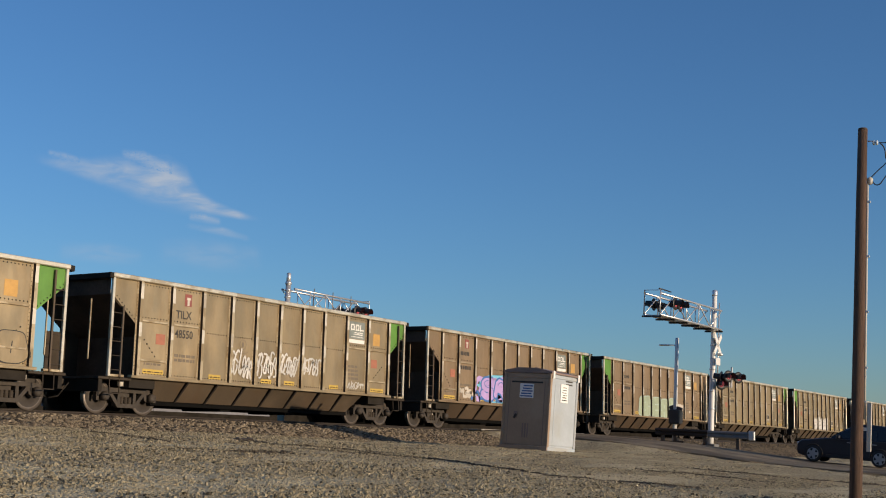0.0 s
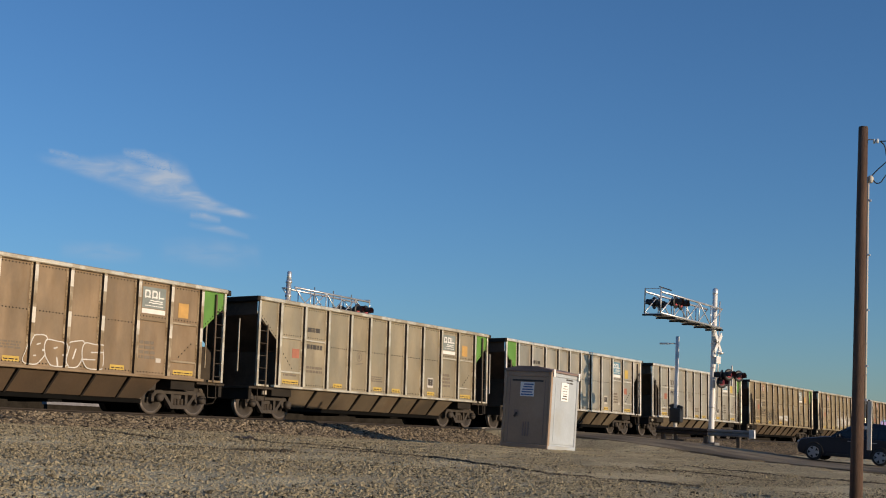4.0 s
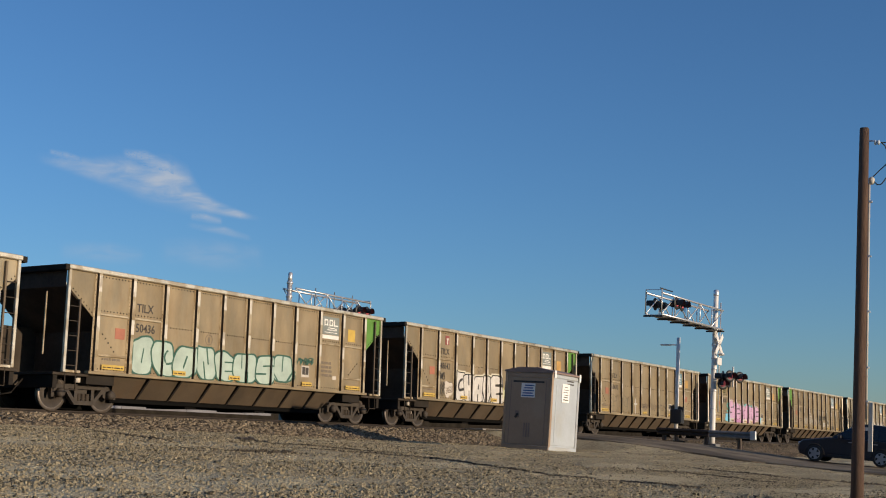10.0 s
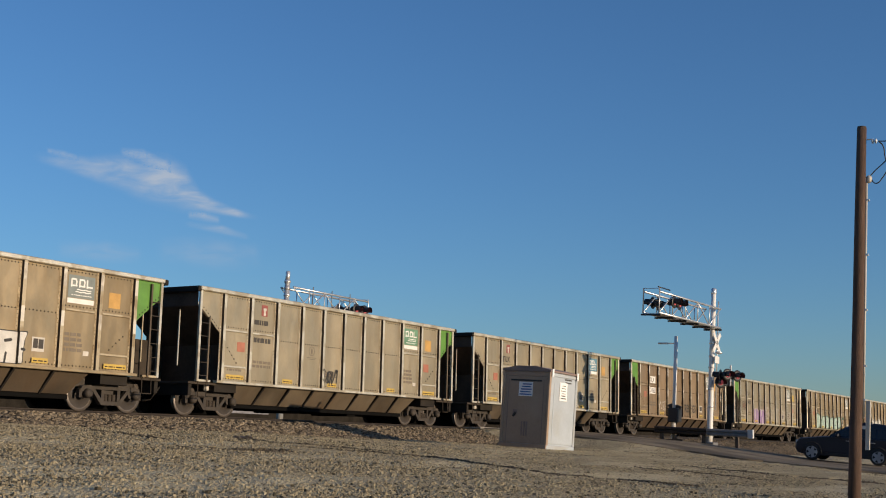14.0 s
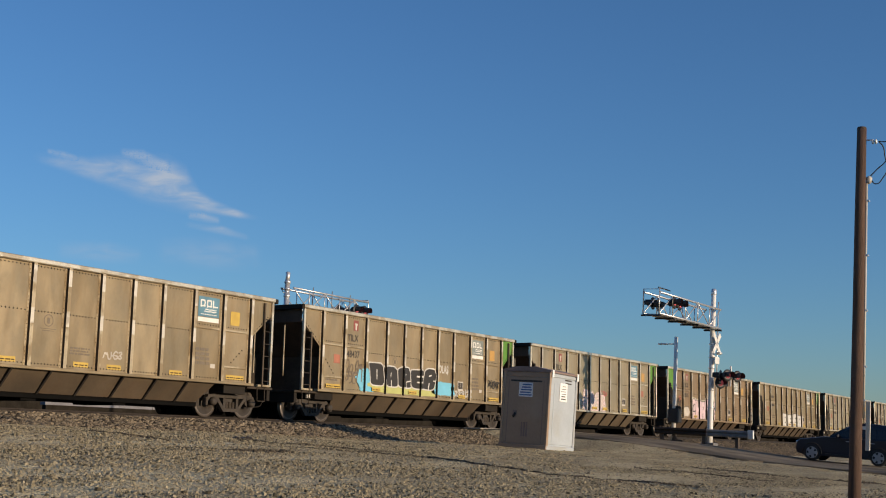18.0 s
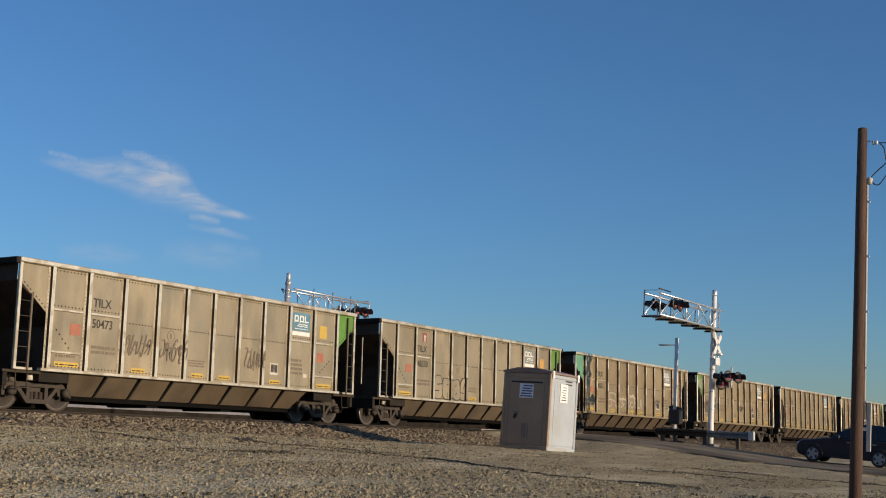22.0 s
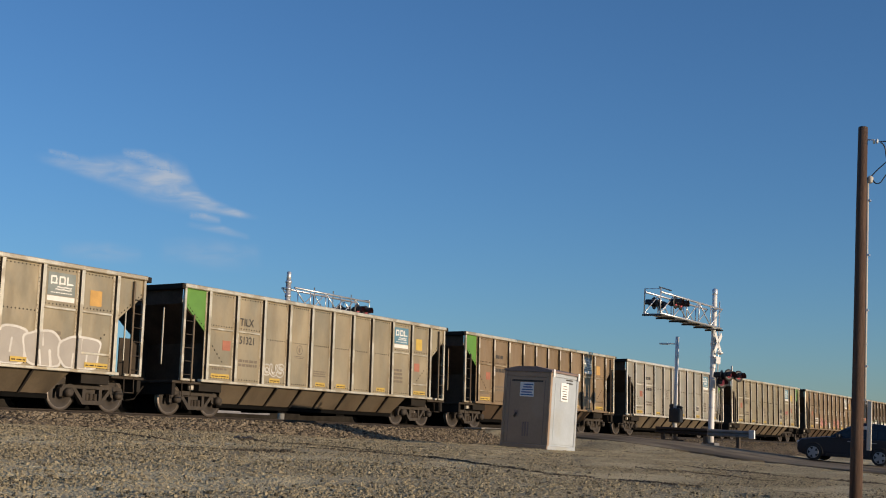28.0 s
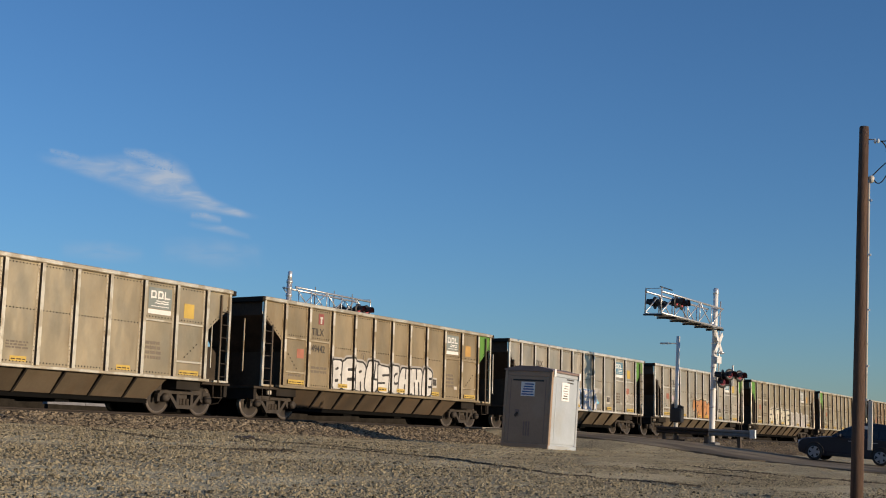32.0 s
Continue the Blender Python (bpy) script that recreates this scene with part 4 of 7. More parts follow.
# skeleton strokes of sprayed letters, in a unit square
STROKES = {
    "A": ["0,0 .2,.6 .5,1 .8,.6 1,0", ".25,.3 .75,.3"], "B": [".05,0 .05,1 .6,1 .85,.78 .6,.54 .2,.52", ".5,.52 .95,.4 .95,.1 .55,0 .05,0"],
    "C": ["1,.8 .75,1 .25,1 0,.7 0,.3 .25,0 .75,0 1,.2"], "D": ["0,0 0,1 .5,1 1,.7 1,.3 .5,0 0,0"],
    "E": ["1,1 .2,1 0,.75 .15,.52 .7,.52", ".15,.52 0,.25 .2,0 1,0"], "G": ["1,.8 .7,1 .2,1 0,.6 0,.3 .3,0 .8,0 1,.4 .6,.42"],
    "H": ["0,0 0,1", "1,0 1,1", "0,.5 1,.55"], "I": [".5,0 .5,1"], "K": ["0,0 0,1", "1,1 .2,.5 1,0"], "L": ["0,1 0,0 1,0"],
    "M": ["0,0 .1,1 .5,.4 .9,1 1,0"], "N": ["0,0 0,1 1,0 1,1"], "O": [".5,1 .1,.85 0,.5 .1,.15 .5,0 .9,.15 1,.5 .9,.85 .5,1"],
    "P": ["0,0 0,1 .7,1 1,.75 .7,.48 .1,.45"], "R": ["0,0 0,1 .65,1 .95,.75 .65,.5 .1,.48", ".45,.5 1,0"],
    "S": ["1,.82 .7,1 .25,1 0,.75 .25,.54 .75,.48 1,.25 .75,0 .25,0 0,.18"], "T": ["0,1 1,1", ".5,1 .5,0"], "U": ["0,1 0,.3 .3,0 .7,0 1,.3 1,1"],
    "V": ["0,1 .45,0 1,1"], "W": ["0,1 .2,0 .5,.6 .8,0 1,1"], "Y": ["0,1 .5,.5 1,1", ".5,.5 .5,0"], "1": [".3,.8 .6,1 .6,0"],
    "8": [".5,.53 .1,.75 .5,1 .9,.75 .5,.53 .05,.25 .5,0 .95,.25 .5,.53"], "9": ["1,.7 .5,.45 .05,.7 .5,1 1,.75 .9,.3 .5,0"]}


def smooth_line(pts, times=2):
    for _ in range(times):
        out = [pts[0]]
        for p, q in zip(pts, pts[1:]):
            out += [(p[0] * 0.75 + q[0] * 0.25, p[1] * 0.75 + q[1] * 0.25), (p[0] * 0.25 + q[0] * 0.75, p[1] * 0.25 + q[1] * 0.75)]
        pts = out + [pts[-1]]
    return pts


def throwup(car, words, x, z, w, h, fill, edge, seed, halo=None, wild=0.12, label="sprayed graffiti letters", fat=0.27, rim=0.045):
    """Fat rounded sprayed letters that overlap one another: a halo, an outline and a fill, each letter leaning and swelling a little."""
    rng = random.Random(seed)
    k = len(words)
    cell = w / k
    stroke = min(fat * min(cell * 1.15, h), 0.42)
    jog = [(rng.uniform(-wild, wild), rng.uniform(-0.05, 0.05) * h, rng.uniform(0.88, 1.10), rng.uniform(-0.25, 0.25)) for _ in words]
    if len(words) > 1:
        bm = bmesh.new()
        for i, ch in enumerate(words):
            t, dz, grow, shear = jog[i]
            cw, chh = cell - stroke * 0.72, (h - stroke - 2 * rim) * grow
            for line in STROKES.get(ch, [])[:2]:
                raw = smooth_line([tuple(float(c) for c in q.split(",")) for q in line.split()])
                cut = raw[len(raw) // 5:len(raw) // 5 + max(3, int(len(raw) * rng.uniform(0.35, 0.7)))]
                pts = []
                for u, v in cut:
                    u, v = (u - 0.5) * max(cw, 0.08) + stroke * 0.22, (v - 0.5) * chh + stroke * 0.16
                    u += shear * v * 0.4
                    pts.append((x + cell * (i + 0.5) + u * math.cos(t) - v * math.sin(t), max(1.10, z + h / 2 + dz + v * math.cos(t) + u * math.sin(t))))
                if len(pts) > 1:
                    ribbon(bm, pts, 0.028, -0.0032 * (len(words) + 1))
        tagged(put("graffiti_line", over_posts(bm), edge, car, "thin sprayed line", (0, FACE - 0.018, 0)), kind="stuff")
    layers = [(edge, stroke + 2 * rim, 0.0, "graffiti_outline"), (fill, stroke, 0.0016, "graffiti_fill")]
    if halo:
        layers.insert(0, (halo, stroke + 4.2 * rim + 0.06, -0.004, "graffiti_halo"))
    for material, width, lift, name in layers:
        bm = bmesh.new()
        for i, ch in enumerate(words):
            if ch not in STROKES:
                continue
            t, dz, grow, shear = jog[i]
            cw, chh = cell - stroke * 0.72, (h - stroke - 2 * rim) * grow
            for n, line in enumerate(STROKES[ch]):
                raw = [tuple(float(c) for c in q.split(",")) for q in line.split()]
                pts = []
                for u, v in smooth_line(raw, 1):
                    u, v = (u - 0.5) * max(cw, 0.08), (v - 0.5) * chh
                    u += shear * v * 0.4
                    px = x + cell * (i + 0.5) + u * math.cos(t) - v * math.sin(t)
                    pz = z + h / 2 + dz + v * math.cos(t) + u * math.sin(t)
                    pts.append((px, max(1.07 + width / 2, pz)))
                fat_line(bm, pts, width, -0.0032 * i - 0.0007 * n - lift)
        tagged(put(name, over_posts(bm), material, car, label, (0, FACE - 0.018, 0)), kind="stuff")


# slits that cut a solid block into a letter, in a unit square
SLITS = {"A": [".5,0 .5,.28", ".48,.52 .52,.68"], "B": [".45,.68 .6,.72", ".45,.28 .6,.3", "1,.5 .85,.5"], "C": [".74,.74 .50,.68 .40,.48 .52,.34 .95,.40"], "D": [".48,.3 .52,.68"],
         "E": ["1,.68 .5,.66", "1,.36 .5,.34"], "H": [".5,1 .5,.64", ".5,0 .5,.36"], "I": [], "K": ["1,.52 .62,.5", ".56,1 .56,.7", ".58,0 .58,.3"], "L": ["1,.42 .5,.42", ".5,.42 .5,1"],
         "M": [".5,1 .5,.62", ".32,0 .32,.45", ".68,0 .68,.45"], "N": [".62,1 .62,.48", ".38,0 .38,.52"], "O": [".48,.32 .52,.68"], "P": [".45,.66 .6,.7", "1,.36 .58,.3 .58,0"],
         "R": [".45,.68 .6,.72", ".52,0 .52,.3", "1,.45 .86,.45"], "S": ["1,.68 .42,.64", "0,.34 .58,.36"], "T": [".22,0 .26,.6 0,.64", ".78,0 .74,.6 1,.64"],
         "U": [".5,1 .5,.34"], "V": [".52,1 .48,.42", "-.02,.40 .28,-.02", "1.02,.40 .72,-.02"], "8": [".45,.66 .55,.74", ".45,.26 .55,.34", "0,.5 .12,.5", "1,.5 .88,.5"], "9": [".42,.58 .56,.76", "0,.36 .55,.32"], "W": [".34,1 .34,.5", ".66,1 .66,.5", ".5,0 .5,.36"]}


def masses(car, words, x, z, w, h, fill, edge, seed, halo=None, square=0.42, rim=0.035, slit=0.07, taper=1.0, lean=0.08, label="sprayed block letters"):
    """Solid sprayed letters that stand shoulder to shoulder: swollen blocks with an outline, cut by thin slits."""
    rng = random.Random(seed)
    wide = [{"I": 0.55, "M": 1.25, "W": 1.25}.get(c, 1.0) * rng.uniform(0.88, 1.12) for c in words]
    at, cells = x, []
    for q in wide:
        c = w * q / sum(wide)
        f = (at + c / 2 - x) / w
        cells.append((at + c / 2, c * 0.50, h * (1 + (taper - 1) * f) * rng.uniform(0.90, 1.06), rng.uniform(-lean, lean), rng.random() * 6.28, rng.random() * 6.28))
        at += c

    def place(cell, u, v, grow):
        cx, hw, hh, tilt, _, _ = cell
        return cx + u * (hw + grow) + tilt * v * hh, max(1.068, z + hh / 2 + v * (hh / 2 + grow))

    layers = [(edge, rim, 0.0, "graffiti_outline"), (fill, 0.0, 0.0016, "graffiti_fill")]
    if halo:
        layers.insert(0, (halo, rim + 0.06, -0.012, "graffiti_halo"))
    for material, grow, lift, name in layers:
        bm = bmesh.new()
        for i, cell in enumerate(cells):
            ring_pts = []
            for k in range(32):
                a = 2 * math.pi * (k + 0.5) / 32
                c, n = math.cos(a), math.sin(a)
                swell = 1 + 0.05 * math.sin(3 * a + cell[4]) + 0.04 * math.sin(5 * a + cell[5])
                ring_pts.append(place(cell, math.copysign(abs(c) ** square, c) * swell, math.copysign(abs(n) ** square, n) * (swell if n > 0 else 1.0), grow))
            bm.faces.new([bm.verts.new((u, -0.0032 * i - lift, v - 0.00002 * j)) for j, (u, v) in enumerate(ring_pts)])
        tagged(put(name, over_posts(tidy(bm)), material, car, label, (0, FACE - 0.018, 0)), kind="stuff")
    bm = bmesh.new()
    for i, (ch, cell) in enumerate(zip(words, cells)):
        for line in SLITS.get(ch, []):
            pts = [tuple(float(c) for c in q.split(",")) for q in line.split()]
            pts = [place(cell, (u - 0.5) * 2, (v - 0.5) * 2, 0.0) for u, v in (smooth_line(pts, 1) if len(pts) > 2 else pts)]
            fat_line(bm, pts, slit * rng.uniform(0.75, 1.25), -0.0032 * i - 0.0026)
    if len(bm.verts):
        tagged(put("graffiti_line", over_posts(bm), edge, car, "sprayed slits between the letter strokes", (0, FACE - 0.018, 0)), kind="stuff")
    else:
        bm.free()


def blob(car, x, z, w, h, material, seed, label="sprayed colour cloud", lift=0):
    """A patch of sprayed colour with an uneven, lobed outline."""
    rng = random.Random(seed)
    ph = [rng.random() * 6.28 for _ in range(4)]
    bm = bmesh.new()
    vs = []
    for i in range(64):
        a = 2 * math.pi * i / 64
        r = 1 + 0.08 * math.sin(3 * a + ph[0]) + 0.07 * math.sin(5 * a + ph[1]) + 0.07 * abs(math.sin(6 * a + ph[2])) + 0.03 * math.sin(17 * a + ph[3])
        c, s = math.cos(a), math.sin(a)
        box_r = 1 / max(abs(c), abs(s)) ** 0.55
        vs.append(bm.verts.new((x + w / 2 + w / 2 * r * c * box_r * 0.9, 0, max(1.08 + 0.0005 * i, z + h / 2 + h / 2 * r * s * box_r * 0.9))))
    bm.faces.new(vs)
    bmesh.ops.triangulate(bm, faces=bm.faces[:])
    put("graffiti_cloud", over_posts(bm), material, car, label, (0, FACE - 0.010 - 0.002 * lift, 0))


def gmat(name, c, spread=0.1):
    return mat("spray_" + name, c, 0.55, spread=spread, scale=2.5)


def mist(name, c, cover):
    """A thin coat of spray: the sheet shows through it in blotches."""
    m = gmat(name, c, 0.2)
    n, l = m.node_tree.nodes, m.node_tree.links
    tex, cut, clear, mix = n.new("ShaderNodeTexNoise"), n.new("ShaderNodeMapRange"), n.new("ShaderNodeBsdfTransparent"), n.new("ShaderNodeMixShader")
    tex.inputs["Scale"].default_value, tex.inputs["Detail"].default_value = 2.6, 7
    cut.inputs[1].default_value, cut.inputs[2].default_value = 0.30, 0.70
    cut.inputs[3].default_value, cut.inputs[4].default_value = max(0.0, cover - 0.4), min(1.0, cover + 0.4)
    co = n.new("ShaderNodeTexCoord")
    l.new(co.outputs["Object"], tex.inputs["Vector"]), l.new(tex.outputs[0], cut.inputs[0]), l.new(cut.outputs[0], mix.inputs[0])
    l.new(clear.outputs[0], mix.inputs[1]), l.new(n["Principled BSDF"].outputs[0], mix.inputs[2]), l.new(mix.outputs[0], n["Material Output"].inputs[0])
    return m


G_HAZE, G_BLUSH, G_MOSS = mist("thin_white", (0.60, 0.57, 0.52), 0.5), mist("thin_pink", (0.52, 0.24, 0.20), 0.45), mist("thin_moss", (0.28, 0.26, 0.08), 0.12)
G_WHITE, G_BLACK = gmat("white", (0.54, 0.53, 0.50), 0.25), gmat("black", (0.03, 0.028, 0.026))
G_GREY, G_PINK = gmat("grey", (0.34, 0.32, 0.29)), gmat("pink", (0.44, 0.20, 0.40), 0.2)
G_ROSE = gmat("rose", (0.53, 0.33, 0.50), 0.12)
G_PALEPINK, G_MINT = gmat("pale_pink", (0.60, 0.47, 0.50), 0.2), gmat("mint", (0.36, 0.46, 0.41), 0.2)
G_TEAL, G_PURPLE = gmat("teal", (0.10, 0.42, 0.42)), gmat("purple", (0.25, 0.17, 0.30))
G_BLUE, G_SKY = gmat("blue", (0.05, 0.15, 0.40)), gmat("sky_blue", (0.16, 0.48, 0.66))
G_ORANGE, G_VIOLET = gmat("orange", (0.46, 0.22, 0.085)), gmat("violet", (0.42, 0.30, 0.60))
G_CREAM = gmat("cream", (0.54, 0.51, 0.40), 0.2)
G_OLIVE, G_RED = gmat("olive", (0.42, 0.44, 0.16)), gmat("red", (0.55, 0.10, 0.12))
G_SAGE = gmat("sage", (0.30, 0.36, 0.26), 0.25)
G_CHALK, G_DGREEN = gmat("faded_chalk", (0.50, 0.46, 0.40), 0.2), gmat("dark_green", (0.03, 0.10, 0.075))


LETTERED = (6, 8, 10, 11, 12, 16, 17, 18, 19, 25, 31, 32, 33, 34)     # cars with big sprayed letters


def standard_marks(car, number, k, red_sign=False, logo="blue", bright=True, patch="orange", red=(1,), boxed=False):
    rng = random.Random(900 + k)
    ink = M_INK
    b = POSTS
    if boxed:
        plate(car, "lettering_patch", b[2] + 0.16, 2.74, 0.88, 0.36, M_WHITE, "white patch behind the lettering")
        plate(car, "lettering_patch", b[2] + 0.16, 2.18, 0.88, 0.34, M_WHITE, "white patch behind the lettering")
    if number:
        lettering(car, "reporting_mark", "TILX", b[2] + 0.20, 2.80, 0.335, ink, "stencilled black letters", 0.95, bold=0.004, lift=1)
        lettering(car, "car_number", number, b[2] + 0.20, 2.24, 0.335, ink, "stencilled black figures", 0.90, bold=0.004, lift=1)
    else:
        bars(car, "reporting_mark", b[2] + 0.22, 2.80, 0.74, 0.24, 1, ink, 3)
        bars(car, "car_number", b[2] + 0.22, 2.24, 0.82, 0.24, 1, ink, 4)
    if red_sign:
        plate(car, "red_sign", b[2] + 0.55, 3.18, 0.29, 0.36, M_REDSIGN, "small red square sign")
        plate(car, "sign_mark", b[2] + 0.655, 3.20, 0.09, 0.20, M_PALE, "pale mark on the red sign", lift=1)
        plate(car, "sign_mark", b[2] + 0.62, 3.37, 0.16, 0.07, M_PALE, lift=2)
    if 1 in red:
        plate(car, "red_square", b[1] + 0.72, 1.98, 0.36, 0.30, M_RED, "faded red square")
    if 10 in red:
        plate(car, "red_square", b[10] + 0.28, 1.98, 0.36, 0.30, M_RED, "faded red square")
    bars(car, "small_stencil", b[2] + 0.22, 1.50, 0.86, 0.26, 2, M_FADEINK, 5)
    bars(car, "small_stencil", b[5] + 0.22, 1.42, 0.70, 0.22, 3, M_FADEINK, 6)
    bars(car, "small_stencil", b[9] + 0.18, 1.45, 0.62, 0.55, 4, M_FADEINK, 7)
    bars(car, "small_stencil", b[1] + 0.30, 1.34, 0.66, 0.10, 1, M_FADEINK, 8)
    up = 12 if k in LETTERED else 0               # the strips were masked off and stay clear of the spray
    for i in ((1, 10, 3, 5, 8) if k % 2 else (1, 10, 3, 5, 6, 8)):
        w = 0.82 if i in (1, 10) else 0.52
        plate(car, "yellow_strip", (b[i] + b[i + 1] - w) / 2 + 0.04, 1.13, w, 0.13, M_YELLOW if bright else M_ORANGE, "yellow conspicuity strip with dark rivets", lift=up)
        bars(car, "strip_dots", (b[i] + b[i + 1] - w) / 2 + 0.08, 1.15, w - 0.08, 0.05, 1, M_UNDER, 9 + (w > 0.6), lift=up)
    if logo:
        m = {"blue": M_LOGO, "dull": M_LOGO2, "green": M_LOGO3}[logo]
        plate(car, "logo_plate", b[9] + 0.20, 2.93, 0.92, 0.60, m, "faded plate with a pale emblem")
        emblem(car, b[9] + 0.20, 2.93, M_WHITE if bright else M_PALE)
        plate(car, "logo_strip", b[9] + 0.20, 2.78, 0.92, 0.13, M_WHITE if bright else M_PALE, "pale strip under the plate")
    plate(car, "placard", b[10] + 0.36, 2.78, 0.42, 0.42, M_YELLOW if patch == "yellow" else M_ORANGE, "%s square placard" % patch)
    if k % 5 or k == 10:
        plate(car, "consolidated_stencil", b[8] + 0.44, 1.42, 0.40, 0.37, M_PALE, "white stencil box with black fields")
        plate(car, "stencil_field", b[8] + 0.48, 1.50, 0.15, 0.25, M_INK, lift=1)
        plate(car, "stencil_field", b[8] + 0.65, 1.50, 0.16, 0.24, M_INK, lift=1)
    ring(car, b[4] + 0.62, 2.26, 0.16, M_FADEINK)
    if rng.random() < 0.7:
        plate(car, "small_label", b[9] + 0.85, 1.42, 0.20, 0.12, M_PALE)

    def bolts():
        bm = bmesh.new()
        for i in range(5):
            u, w = b[1] + 0.25 + 0.11 * i, b[10] + 0.45 + 0.12 * i
            add_box(bm, u, u + 0.035, -0.012, 0.001, 2.05 - 0.11 * i, 2.09 - 0.11 * i)
            add_box(bm, w, w + 0.035, -0.012, 0.001, 1.62 + 0.10 * i, 1.66 + 0.10 * i)
        return bm
    reuse("bolt_pattern", shape_mesh("bolt_pattern", 0, bolts, M_UNDER), car, "", (0, FACE, 0))["kind"] = "stuff"


def paint_end(car, left=None, right=None):
    """Give an end panel its own colour of paint."""
    ends = [o for o in car.children if o.name.startswith("end_panel")]
    ends.sort(key=lambda o: min(v.co.x for v in o.data.vertices))
    for ob, m in zip(ends, (left, right)):
        if m:
            ob.material_slots[0].link = "OBJECT"
            ob.material_slots[0].material = m
            ob["label"] = "bright green end panel"


# every car of the train in its order: tint, number, which end is green, sign, logo, placard
CARS = {
    -8: ("brown", "", "r", 0, "dull", "orange"), -7: ("tan", "", "l", 0, "dull", "orange"), -6: ("silver", "", "r", 1, "dull", "orange"),
    -5: ("tan", "", "r", 0, "dull", "orange"), -4: ("tan", "", "l", 0, "dull", "orange"), -3: ("tan", "", "r", 0, "dull", "orange"),
    -2: ("brown", "", "l", 0, "dull", "orange"), -1: ("brown", "", "r", 1, "dull", "orange"),
    0: ("tan", "48550", "r", 1, "dull", "orange"), 1: ("tan", "48572", "r", 1, "dull", "orange"), 2: ("bright", "49903", "r", 0, "blue", "yellow"),
    3: ("bright", "", "l", 0, "blue", "yellow"), 4: ("silver", "", "r", 0, "dull", "orange"), 5: ("brown", "48636", "r", 1, "dull", "orange"),
    6: ("silver", "49408", "r", 1, "blue", "orange"), 7: ("tan", "50481", "l", 0, "blue", "yellow"), 8: ("tan", "48620", "r", 1, "dull", "orange"),
    9: ("tan", "50695", "", 0, "blue", "orange"), 10: ("tan", "48642", "r", 1, "dull", "orange"), 11: ("tan", "50436", "r", 0, "dull", "yellow"),
    12: ("silver", "50428", "l", 0, "dull", "yellow"), 13: ("brown", "51052", "l", 0, "dull", "orange"), 14: ("silver", "49465", "r", 1, "blue", "orange"),
    15: ("silver", "", "r", 1, "green", "orange"), 16: ("tan", "", "r", 0, "dull", "orange"), 17: ("brown", "48506", "l", 1, "dull", "orange"),
    18: ("silver", "49372", "r", 1, "blue", "orange"), 19: ("tan", "48437", "r", 1, "dull", "orange"), 20: ("tan", "49677", "", 0, "blue", "yellow"),
    21: ("tan", "48336", "l", 1, "dull", "orange"), 22: ("tan", "48252", "lt", 0, "dull", "orange"), 23: ("silver", "48530", "r", 1, "dull", "orange"),
    24: ("silver", "50473", "r", 0, "blue", "yellow"), 25: ("dark", "47022", "r", 0, "dull", "orange"), 26: ("brown", "48010", "r", 0, "dull", "orange"),
    27: ("silver", "50472", "r", 0, "blue", "yellow"), 28: ("bright", "", "r", 0, "blue", "yellow"), 29: ("brown", "", "l", 0, "dull", "orange"),
    30: ("silver", "51321", "l", 0, "blue", "yellow"), 31: ("silver", "50458", "l", 0, "dull", "orange"), 32: ("bright", "51349", "r", 0, "blue", "yellow"),
    33: ("bright", "51329", "r", 0, "blue", "yellow"), 34: ("tan", "49442", "r", 1, "dull", "orange"), 35: ("silver", "", "l", 0, "dull", "yellow"),
    36: ("silver", "", "r", 0, "blue", "yellow"), 37: ("tan", "", "r", 0, "dull", "orange")}
TINT_WORDS = {"bright": "bright aluminium", "silver": "dusty silver", "tan": "dusty tan", "brown": "stained brown", "dark": "dark brown"}


